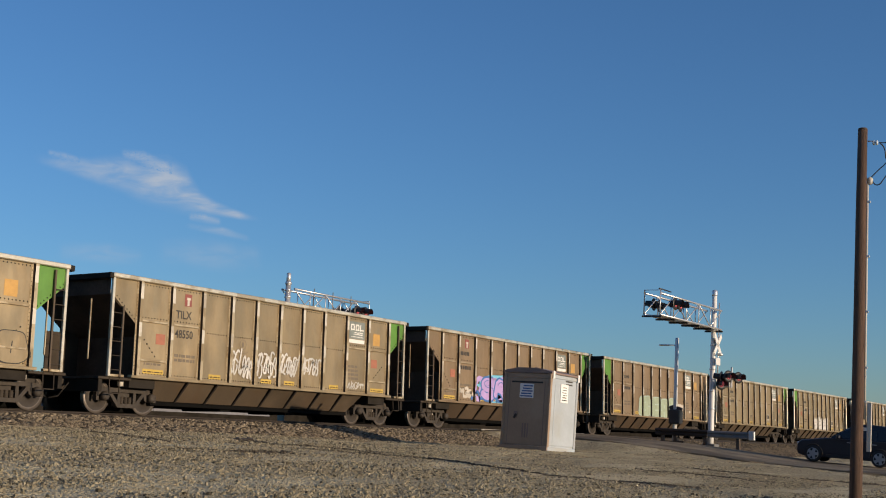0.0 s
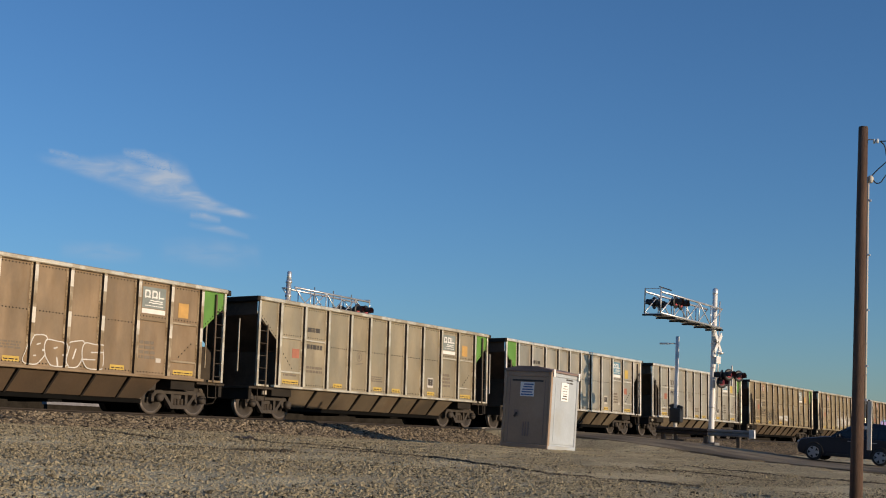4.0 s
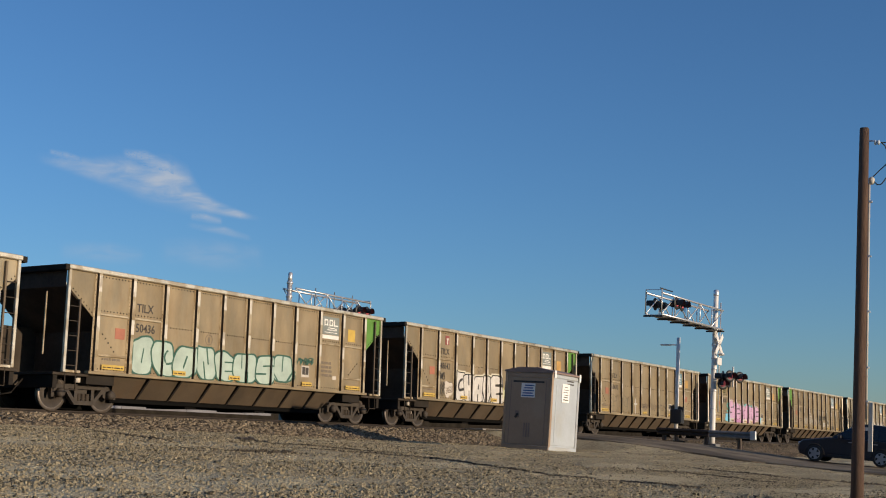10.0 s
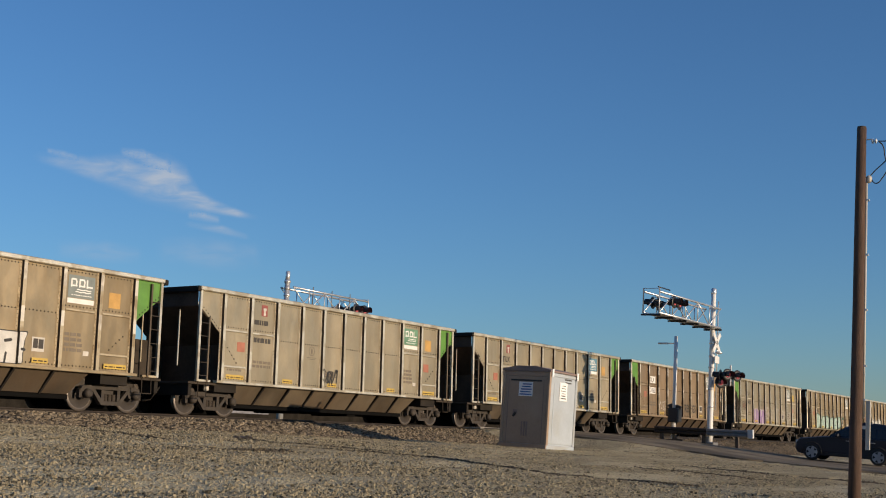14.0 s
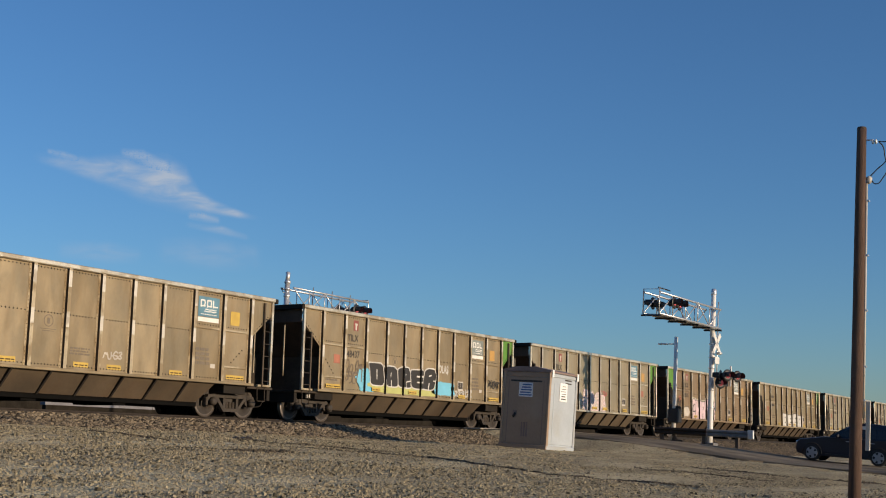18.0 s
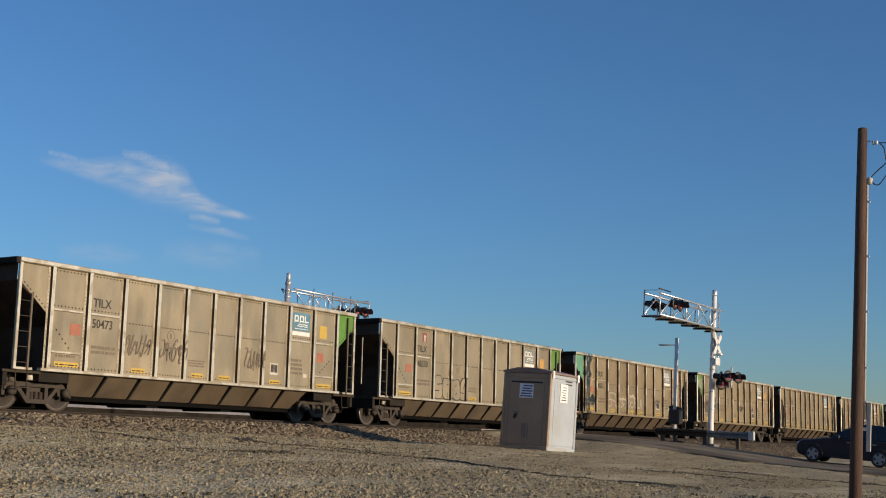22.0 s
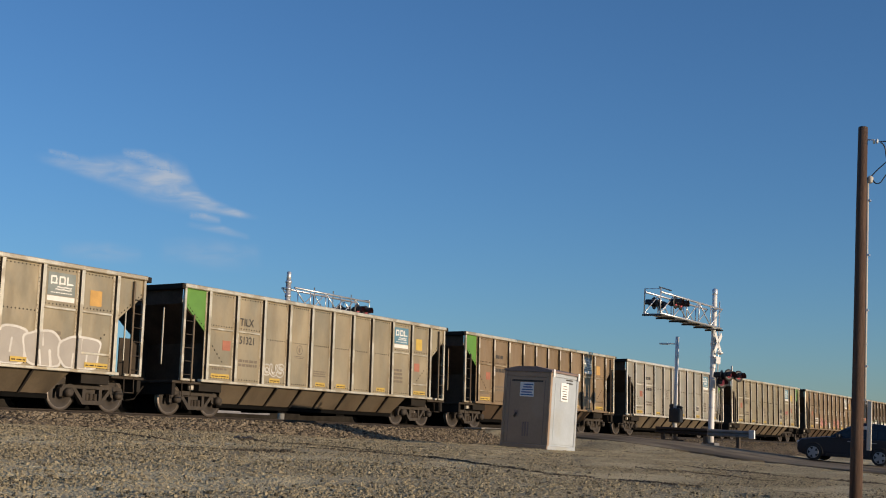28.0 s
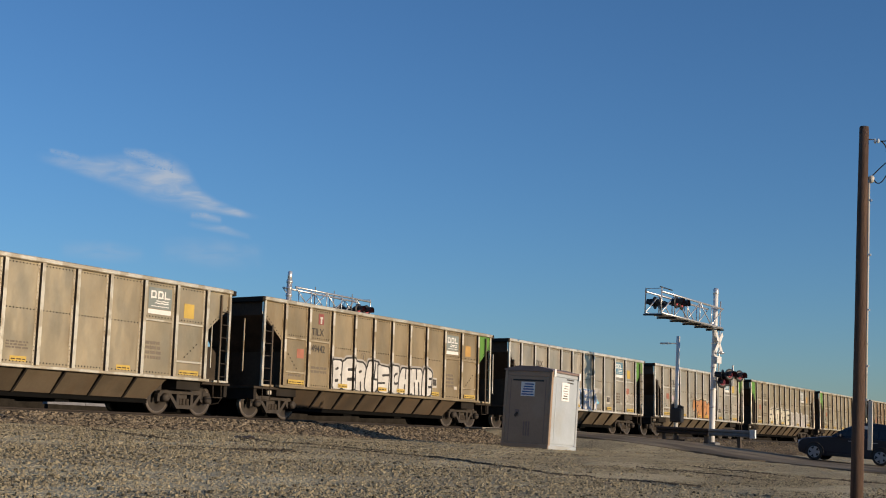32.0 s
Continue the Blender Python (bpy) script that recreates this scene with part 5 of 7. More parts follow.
def graffiti(k, car):
    b = POSTS
    say = ""
    if k == -2:
        masses(car, "BEAR", b[4] - 0.4, 1.08, 5.2, 0.95, G_SAGE, G_MINT, k, rim=0.05); say = "pale green graffiti letters"
        blob(car, b[8], 1.10, 1.3, 0.8, G_CHALK, k)
    elif k == -1:
        blob(car, b[3] + 0.2, 1.08, 6.6, 1.2, G_SKY, k, lift=0); say = "blue and violet graffiti"
        throwup(car, "SROWE", b[3] + 0.6, 1.10, 5.8, 1.05, G_VIOLET, G_BLUE, 12, wild=0.25, rim=0.08)
        scrawl(car, b[3], 1.15, 3.8, 1.2, G_VIOLET, 31, 0.22, 6)
        scrawl(car, b[3] - 0.2, 1.10, 3.4, 0.5, G_BLUE, 32, 0.12, 5)
        blob(car, b[4], 1.15, 0.5, 0.25, G_ORANGE, 5, lift=2)
        scrawl(car, b[2] + 0.1, 1.10, 1.1, 0.55, G_CHALK, 33, 0.12, 3)
    elif k == -4:
        masses(car, "SEES", b[4], 1.10, 4.0, 0.85, G_WHITE, G_GREY, k); say = "white graffiti letters"
    elif k == 0:
        for i, (x, w) in enumerate(((4.98, 1.05), (6.16, 1.05), (7.35, 0.9), (8.5, 1.0))):
            scrawl(car, x, 1.10 + 0.12 * i, w, 1.0 - 0.1 * i, G_WHITE, 50 + i, 0.06, 6)
        scrawl(car, b[9] + 0.2, 1.14, 0.9, 0.3, G_WHITE, 60, 0.035, 5); say = "tall white sprayed scrawls"
    elif k == 1:
        scrawl(car, b[2] + 0.2, 1.70, 0.9, 0.35, G_BLACK, 61, 0.03, 5)
        scrawl(car, b[3] + 0.2, 1.15, 1.0, 0.9, G_BLACK, 62, 0.03, 6)
        scrawl(car, b[4] + 0.1, 1.15, 1.0, 0.8, G_BLACK, 63, 0.02, 6)
        scrawl(car, b[5] + 0.12, 1.38, 0.95, 0.36, G_WHITE, 64, 0.085, 4)
        scrawl(car, b[6] + 0.12, 1.36, 0.95, 0.40, G_WHITE, 65, 0.085, 4)
        masses(car, "COSO", b[8] - 0.10, 1.12, 3.9, 0.78, TINT_MATS["tan"][0], G_BLACK, 66, square=0.65, rim=0.022, slit=0.028, lean=0.2, label="hollow black outlined letters")
        scrawl(car, b[7] + 0.15, 1.15, 0.9, 0.5, G_BLACK, 67, 0.025, 4); say = "black and white sprayed scrawls"
    elif k == 5:
        scrawl(car, b[3] + 0.2, 1.15, 0.8, 0.6, G_WHITE, 70, 0.035, 5)
        masses(car, "BROS", b[6] - 0.10, 1.10, 2.6, 0.72, TINT_MATS["brown"][0], G_WHITE, 71, square=0.65, rim=0.03, slit=0.04, lean=0.2, label="white outlined letters"); say = "small white sprayed scrawls"
    elif k == 6:
        masses(car, "SDBOS", b[6] + 0.1, 1.09, 4.85, 0.92, G_HAZE, G_GREY, k, halo=G_HAZE, square=0.6, rim=0.03, slit=0.045, label="grey bubble letters outlined in white"); say = "grey bubble graffiti"
    elif k == 7:
        for i, (x, w, m) in enumerate(((b[3], 0.9, G_CHALK), (b[4] + 0.1, 0.95, G_WHITE), (b[5] + 0.1, 0.9, G_CHALK), (b[6] + 0.05, 1.0, G_BLACK))):
            scrawl(car, x + 0.1, 1.3, w, 0.65, m, 80 + i, 0.03, 6)
        lettering(car, "graffiti_letters", "BREM", b[7] + 0.12, 1.28, 0.45, G_WHITE, "white sprayed letters", 0.85)
        scrawl(car, b[6] + 0.1, 1.72, 0.9, 0.40, G_BLACK, 87, 0.05, 5), scrawl(car, b[4] + 0.15, 1.85, 0.9, 0.35, G_CHALK, 88, 0.04, 4)
        scrawl(car, b[7] + 0.2, 1.75, 0.9, 0.35, G_BLACK, 85, 0.05, 5)
        scrawl(car, b[9] + 0.1, 1.15, 0.9, 0.25, G_BLACK, 86, 0.05, 6); say = "many small sprayed tags"
    elif k == 8:
        blob(car, b[2] + 0.75, 1.10, 0.75, 0.5, G_SKY, 81)
        blob(car, b[3] + 0.0, 1.07, 5.8, 0.55, G_PINK, 82), blob(car, b[8] - 0.1, 1.10, 0.6, 0.45, G_SKY, 84)
        scrawl(car, b[3] - 0.3, 1.7, 5.8, 0.6, G_TEAL, 83, 0.10, 9)
        masses(car, "SETIME", b[3] + 0.05, 1.30, 5.75, 1.02, G_ROSE, G_BLACK, k, halo=G_PALEPINK, square=0.55, rim=0.022, slit=0.06, taper=0.85, lean=0.16, label="big pink graffiti letters edged in black"); say = "big pink graffiti letters"
        for x in (b[3] + 0.05, b[5] + 0.1, b[6] + 0.1, b[8] + 0.1):
            plate(car, "stencil_window", x, 1.10, 0.95 if x < 4 else 0.7, 0.24, M_PALE, lift=12)
        blob(car, b[1] + 0.15, 2.70, 0.9, 0.75, G_MOSS, 86), blob(car, b[2] + 0.12, 2.75, 0.9, 0.70, G_MOSS, 87), blob(car, b[1] + 0.15, 1.75, 0.8, 0.70, G_MOSS, 88)
    elif k == 9:
        masses(car, "SOCO", b[2] + 0.12, 1.14, 2.7, 0.78, TINT_MATS["tan"][0], M_FADEINK, 90, square=0.65, rim=0.022, slit=0.03, lean=0.2, label="faint outlined letters")
        for i, x in enumerate((b[5] + 0.1, b[6] + 0.1, b[7] + 0.1)):
            scrawl(car, x, 1.30, 0.95, 0.45, M_FADEINK, 91 + i, 0.025, 4)
        plate(car, "painted_cross", b[4] + 0.55, 1.12, 0.07, 0.75, G_WHITE, "white painted cross")
        plate(car, "painted_cross", b[4] + 0.38, 1.58, 0.42, 0.07, G_WHITE)
        say = "a painted white cross"
    elif k == 10:
        masses(car, "CHAVE", b[3] - 0.02, 1.08, 3.72, 1.08, G_WHITE, G_BLACK, k, halo=G_CREAM, square=0.30, rim=0.045, slit=0.085, label="big white graffiti letters edged in black"); say = "big white graffiti letters"
        scrawl(car, b[2] + 0.12, 1.80, 0.42, 0.34, G_BLACK, 101, 0.03, 3), scrawl(car, b[2] + 0.14, 1.14, 0.36, 0.58, G_BLACK, 108, 0.028, 3)
        blob(car, b[2] + 0.52, 1.15, 0.64, 0.62, G_CHALK, 102), scrawl(car, b[2] + 0.62, 1.25, 0.45, 0.34, M_FADEINK, 109, 0.022, 4)
        blob(car, b[6] + 0.05, 1.12, 0.9, 0.6, G_CREAM, 103), scrawl(car, b[6] + 0.1, 1.2, 0.9, 0.8, G_OLIVE, 104, 0.03, 4)
        scrawl(car, b[7] + 0.2, 1.48, 0.75, 0.30, G_BLACK, 105, 0.035, 5), scrawl(car, b[7] + 0.45, 1.12, 0.28, 0.26, G_BLACK, 110, 0.025, 2), scrawl(car, b[8] + 0.15, 1.84, 0.95, 0.34, G_BLACK, 106, 0.03, 5)
        scrawl(car, b[10] + 0.2, 1.52, 0.75, 0.42, G_BLACK, 107, 0.04, 4)
    elif k == 11:
        masses(car, "OCONEWS", b[2] + 0.10, 1.09, 6.1, 1.05, G_MINT, G_DGREEN, k, square=0.62, rim=0.055, slit=0.05, taper=0.80, lean=0.15, label="mint green bubble letters edged in dark green"); say = "mint green bubble graffiti"
        masses(car, "V", b[7] + 0.10, 1.22, 1.0, 0.80, G_MINT, G_DGREEN, 3, square=0.62, rim=0.05)
        scrawl(car, b[8] + 0.2, 1.75, 0.8, 0.35, G_DGREEN, 111, 0.04, 5)
    elif k == 12:
        masses(car, "UM", b[3] + 0.05, 1.08, 2.45, 0.90, G_PURPLE, G_CHALK, k, square=0.28, rim=0.035, slit=0.09); say = "purple and pale graffiti"
        for i, x in enumerate((b[5], b[6], b[7], b[8], b[9])):
            scrawl(car, x + 0.1, 1.2, 1.0, 1.1, G_CHALK, 120 + i, 0.05, 3)
        scrawl(car, b[1] + 0.15, 1.7, 0.95, 0.8, M_FADEINK, 127, 0.05, 5)
    elif k == 13:
        lettering(car, "graffiti_letters", "TREMEGS", b[6] + 0.1, 1.36, 0.62, G_BLACK, "thin black sprayed letters", 0.80); say = "thin black graffiti letters"
        scrawl(car, b[3] + 0.1, 1.3, 1.0, 0.6, G_CHALK, 131, 0.04, 5)
    elif k == 14:
        scrawl(car, b[3] + 0.15, 1.7, 0.9, 0.55, G_BLACK, 140, 0.035, 5), scrawl(car, b[4] + 0.2, 1.15, 0.8, 0.5, G_VIOLET, 141, 0.05, 5)
        scrawl(car, b[6] + 0.15, 1.35, 0.8, 0.55, G_MINT, 142, 0.06, 6), scrawl(car, b[7] + 0.15, 1.2, 0.9, 0.75, G_BLACK, 143, 0.035, 6); say = "small coloured sprayed tags"
    elif k == 15:
        scrawl(car, b[5], 1.2, 0.9, 0.6, G_BLACK, 150, 0.04, 5); say = "a small black tag"
    elif k == 16:
        masses(car, "BEER", b[4] + 0.3, 1.08, 4.6, 0.85, G_WHITE, G_BLACK, k, square=0.30, rim=0.03); say = "white block graffiti letters"
    elif k == 17:
        masses(car, "CHAVE", b[3] + 0.02, 1.08, 3.85, 1.08, G_PALEPINK, G_BLACK, k, halo=G_CREAM, square=0.30, rim=0.045, slit=0.085, label="pale pink graffiti letters edged in black"); say = "pale pink graffiti letters"
        scrawl(car, b[1] + 0.3, 1.6, 0.7, 0.6, G_BLACK, 171, 0.035, 5), blob(car, b[2] + 0.2, 1.15, 0.9, 0.55, G_CHALK, 172)
    elif k == 18:
        blob(car, b[4] + 0.15, 1.08, 0.6, 0.6, G_HAZE, 180), masses(car, "SOBO", b[4] + 0.55, 1.09, 2.5, 0.95, G_HAZE, G_PALEPINK, k, square=0.6, rim=0.035, slit=0.05, taper=0.8, lean=0.2); say = "white and red graffiti"
        for i in range(6):
            scrawl(car, b[4] + 0.62 + 0.02 * (i % 2), 1.14 + 0.15 * i, 0.16, 0.10, G_RED, 182 + i, 0.03, 2)
        scrawl(car, b[6] + 0.10, 1.72, 0.75, 0.35, G_RED, 189, 0.03, 3)
    elif k == 19:
        blob(car, b[3] - 0.55, 1.07, 1.9, 0.85, G_SKY, 190), blob(car, b[7] - 0.5, 1.16, 1.75, 0.55, G_SKY, 196), blob(car, b[3] + 0.3, 1.06, 4.6, 0.55, G_OLIVE, 191, lift=1)
        masses(car, "DAPER", b[3] + 0.30, 1.36, 4.4, 0.74, G_BLACK, G_WHITE, k, square=0.42, rim=0.045, slit=0.05, lean=0.2, label="black graffiti letters edged in white"); say = "black and blue graffiti"
        lettering(car, "graffiti_letters", "KOLA$", b[7] - 0.05, 2.05, 0.42, G_WHITE, "white sprayed letters", 0.7)
        scrawl(car, b[8] + 0.1, 1.12, 1.3, 0.35, G_WHITE, 193, 0.05, 5), scrawl(car, b[10] + 0.15, 1.6, 1.0, 0.4, G_BLACK, 194, 0.04, 6)
        scrawl(car, b[2] + 0.1, 1.2, 1.0, 1.0, M_FADEINK, 195, 0.04, 4)
    elif k == 20:
        scrawl(car, b[6] + 0.2, 1.35, 0.7, 0.3, G_CHALK, 200, 0.04, 4); say = "one faint tag"
    elif k == 21:
        lettering(car, "graffiti_letters", "ASC", b[3] + 0.2, 1.75, 0.48, M_FADEINK, "sprayed letters", 0.85)
        scrawl(car, b[2] + 0.05, 1.75, 1.1, 0.45, G_DGREEN, 211, 0.04, 6), scrawl(car, b[1] + 0.2, 1.4, 0.9, 1.0, G_BLACK, 212, 0.03, 6)
        scrawl(car, b[6] + 0.2, 1.75, 0.8, 0.4, G_BLACK, 213, 0.035, 4)
        lettering(car, "graffiti_letters", "EMP", b[8] + 0.1, 1.82, 0.40, G_BLACK, "sprayed letters", 0.8)
        scrawl(car, 0.2, 2.75, 0.7, 0.8, G_WHITE, 214, 0.035, 4); say = "black sprayed tags"
    elif k == 22:
        scrawl(car, b[3] + 0.2, 1.2, 2.2, 0.9, G_CHALK, 223, 0.045, 3); say = "faint pale graffiti outlines"
        scrawl(car, b[5], 1.3, 1.9, 0.8, G_CHALK, 221, 0.05, 4), scrawl(car, b[8] + 0.2, 1.6, 0.7, 0.4, G_BLACK, 222, 0.03, 4)
    elif k == 23:
        masses(car, "SR89", b[3] + 0.08, 1.10, 2.55, 0.85, TINT_MATS["silver"][0], G_BLACK, k, square=0.65, rim=0.032, slit=0.035, label="hollow black letters"); say = "hollow black graffiti letters"
    elif k == 24:
        for i, x in enumerate((b[3] + 0.1, b[4] + 0.2, b[7] + 0.3)):
            scrawl(car, x, 1.5, 1.0, 0.7, M_FADEINK, 240 + i, 0.035, 6)
        say = "three grey scrawls"
    elif k == 25:
        masses(car, "KUTR", b[2] + 0.45, 1.08, 3.35, 0.95, G_WHITE, G_BLACK, k, halo=G_SAGE, square=0.32, rim=0.05, slit=0.12, lean=0.14); say = "big white graffiti letters"
        masses(car, "ITEK", b[5] + 0.7, 1.08, 4.4, 0.80, G_WHITE, G_GREY, k + 1, halo=G_SAGE, square=0.32, rim=0.045, slit=0.11, lean=0.12)
        scrawl(car, b[5] + 0.3, 1.75, 0.8, 0.45, G_BLACK, 251, 0.04, 5)
    elif k == 26:
        for i, (x, z, w, h) in enumerate(((b[3] + 0.10, 1.15, 1.10, 0.75), (b[4] + 0.25, 1.35, 0.75, 0.40), (b[6] + 0.10, 1.20, 0.95, 0.60), (b[7] + 0.10, 1.18, 0.95, 0.65))):
            blob(car, x, z, w, h, G_BLUSH, 260 + i)
            blob(car, x + 0.15 * w, z + 0.08, w * 0.7, h * 0.7, G_BLUSH, 270 + i, lift=1)
        scrawl(car, b[5] + 0.12, 1.12, 0.6, 0.45, G_WHITE, 264, 0.12, 4), plate(car, "white_patch", b[2] + 0.15, 1.42, 1.0, 0.4, M_WHITE, "white repaint patch with figures")
        bars(car, "small_stencil", b[2] + 0.22, 1.49, 0.86, 0.24, 3, M_FADEINK, 12); say = "faded pink sprayed patches"
    elif k == 27:
        lettering(car, "graffiti_letters", "DU", b[5] + 0.15, 1.75, 0.5, M_FADEINK, "faint sprayed letters", 0.9)
        scrawl(car, b[8] + 0.1, 1.85, 0.8, 0.3, G_BLACK, 271, 0.035, 4), scrawl(car, b[9] + 0.15, 1.8, 0.8, 0.3, G_RED, 272, 0.025, 5); say = "a few small tags"
    elif k == 30:
        throwup(car, "OUS", b[3] + 0.1, 1.32, 1.0, 0.42, TINT_MATS["silver"][0], G_WHITE, k, wild=0.05, fat=0.2, rim=0.03); say = "a small white tag"
    elif k == 31:
        masses(car, "SHORNE", b[3] + 0.10, 1.08, 4.6, 1.02, G_CREAM, G_BLACK, k, halo=G_CHALK, square=0.40, rim=0.05, slit=0.12, lean=0.16, label="cream graffiti letters edged in black"); say = "cream and grey graffiti letters"
        masses(car, "COMM", b[7] + 0.3, 1.09, 4.25, 0.88, G_GREY, G_WHITE, k + 1, square=0.6, rim=0.06, slit=0.07)
    elif k == 32:
        masses(car, "PDPE", b[5] + 0.05, 1.10, 2.65, 1.00, G_ORANGE, G_BLACK, k, halo=G_CREAM, square=0.42, rim=0.055, slit=0.085, label="orange graffiti letters edged in black"); say = "orange graffiti letters"
        for x, turn in ((b[5] - 0.18, -1), (b[7] + 0.50, 1)):
            masses(car, "I", x - 0.16, 1.45, 0.36, 0.62, G_ORANGE, G_BLACK, 325 + turn, square=0.7, rim=0.04)
        scrawl(car, b[2] + 0.1, 1.85, 1.0, 0.35, G_PALEPINK, 321, 0.06, 6)
        lettering(car, "graffiti_letters", "GAUGE", b[2] + 0.1, 1.62, 0.30, G_BLACK, "black sprayed letters", 0.95)
        scrawl(car, b[4] + 0.2, 1.15, 0.8, 0.55, G_CHALK, 322, 0.04, 4), scrawl(car, b[8] + 0.1, 1.75, 0.8, 0.4, G_WHITE, 323, 0.03, 5)
        scrawl(car, b[10] + 0.2, 1.6, 0.7, 0.45, G_CHALK, 324, 0.05, 4)
    elif k == 33:
        blob(car, b[4] + 0.2, 1.08, 4.0, 0.95, G_SKY, 333)
        masses(car, "SMCO", b[4] + 0.12, 1.08, 3.8, 1.08, G_WHITE, G_BLUE, k, halo=G_WHITE, square=0.62, rim=0.045, slit=0.045, taper=0.78, lean=0.14, label="pale graffiti letters edged in blue"); say = "white and blue graffiti letters"
        scrawl(car, b[3] + 0.2, 1.65, 0.9, 0.45, G_WHITE, 331, 0.035, 5)
        lettering(car, "graffiti_letters", "THEM YOS", b[7] + 0.0, 1.9, 0.3, G_WHITE, "white sprayed letters", 0.75)
        scrawl(car, b[10] + 0.2, 1.6, 0.7, 0.4, G_CHALK, 332, 0.05, 4)
    elif k == 34:
        masses(car, "BERLSCHME", b[3] - 0.0, 1.08, 6.4, 1.08, G_WHITE, G_BLACK, k, halo=G_GREY, square=0.40, rim=0.06, slit=0.09, taper=0.86, label="big white bubble letters edged in black"); say = "big white bubble graffiti"
    return say


FIRST = 24.40                                   # place of the corner of car 0 at the start
GAINS = [(0, 0.0), (1, 1.60), (2, 3.16), (5, 7.66), (6, 9.08), (7, 10.50), (8, 11.88), (9, 13.24), (10, 14.56), (11, 15.84), (12, 17.10),
         (13, 18.36), (16, 22.45), (17, 23.62), (18, 24.73), (19, 25.84), (20, 26.97), (21, 28.10), (22, 29.20), (23, 30.29), (24, 31.30), (25, 32.29),
         (28, 35.18), (29, 36.10), (30, 37.02), (31, 37.90), (32, 38.77)]   # metres gained over one car length a second
TRAIN = []


def build_train():
    first = {}
    for k in sorted(CARS):
        tint = CARS[k][0]
        if tint not in first:
            first[tint] = build_car(tint)
    plain = {t: copy_thing(c, pose(0, 0, 0)) for t, c in first.items()}
    used = set()
    for k in sorted(CARS):
        tint, number, green, sign, logo, patch = CARS[k]
        if tint in used:
            car = copy_thing(plain[tint], pose(FIRST - COUPLED * k, 0, 0))
        else:
            car = first[tint]
            used.add(tint)
        standard_marks(car, number, k, sign, logo, bright=tint != "dark", patch=patch,
                       red=(1, 10) if k % 3 == 0 else (1,), boxed=(k == 13))
        say = graffiti(k, car)
        lg, rg = M_TEAL if "t" in green else M_GREEN if "l" in green else None, M_GREEN if "r" in green else None
        paint_end(car, lg, rg)
        tagged(car, "%s coal hopper car %s" % (TINT_WORDS[tint], "with " + say if say else "with riveted sides"), "freight car", "coal train")
        TRAIN.append((k, car))
    for c in plain.values():
        for o in [*c.children_recursive, c]:
            bpy.data.objects.remove(o)


build_train()


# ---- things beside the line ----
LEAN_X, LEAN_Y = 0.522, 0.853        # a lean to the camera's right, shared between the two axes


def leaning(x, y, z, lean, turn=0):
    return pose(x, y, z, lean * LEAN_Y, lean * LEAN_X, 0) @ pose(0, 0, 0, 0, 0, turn)


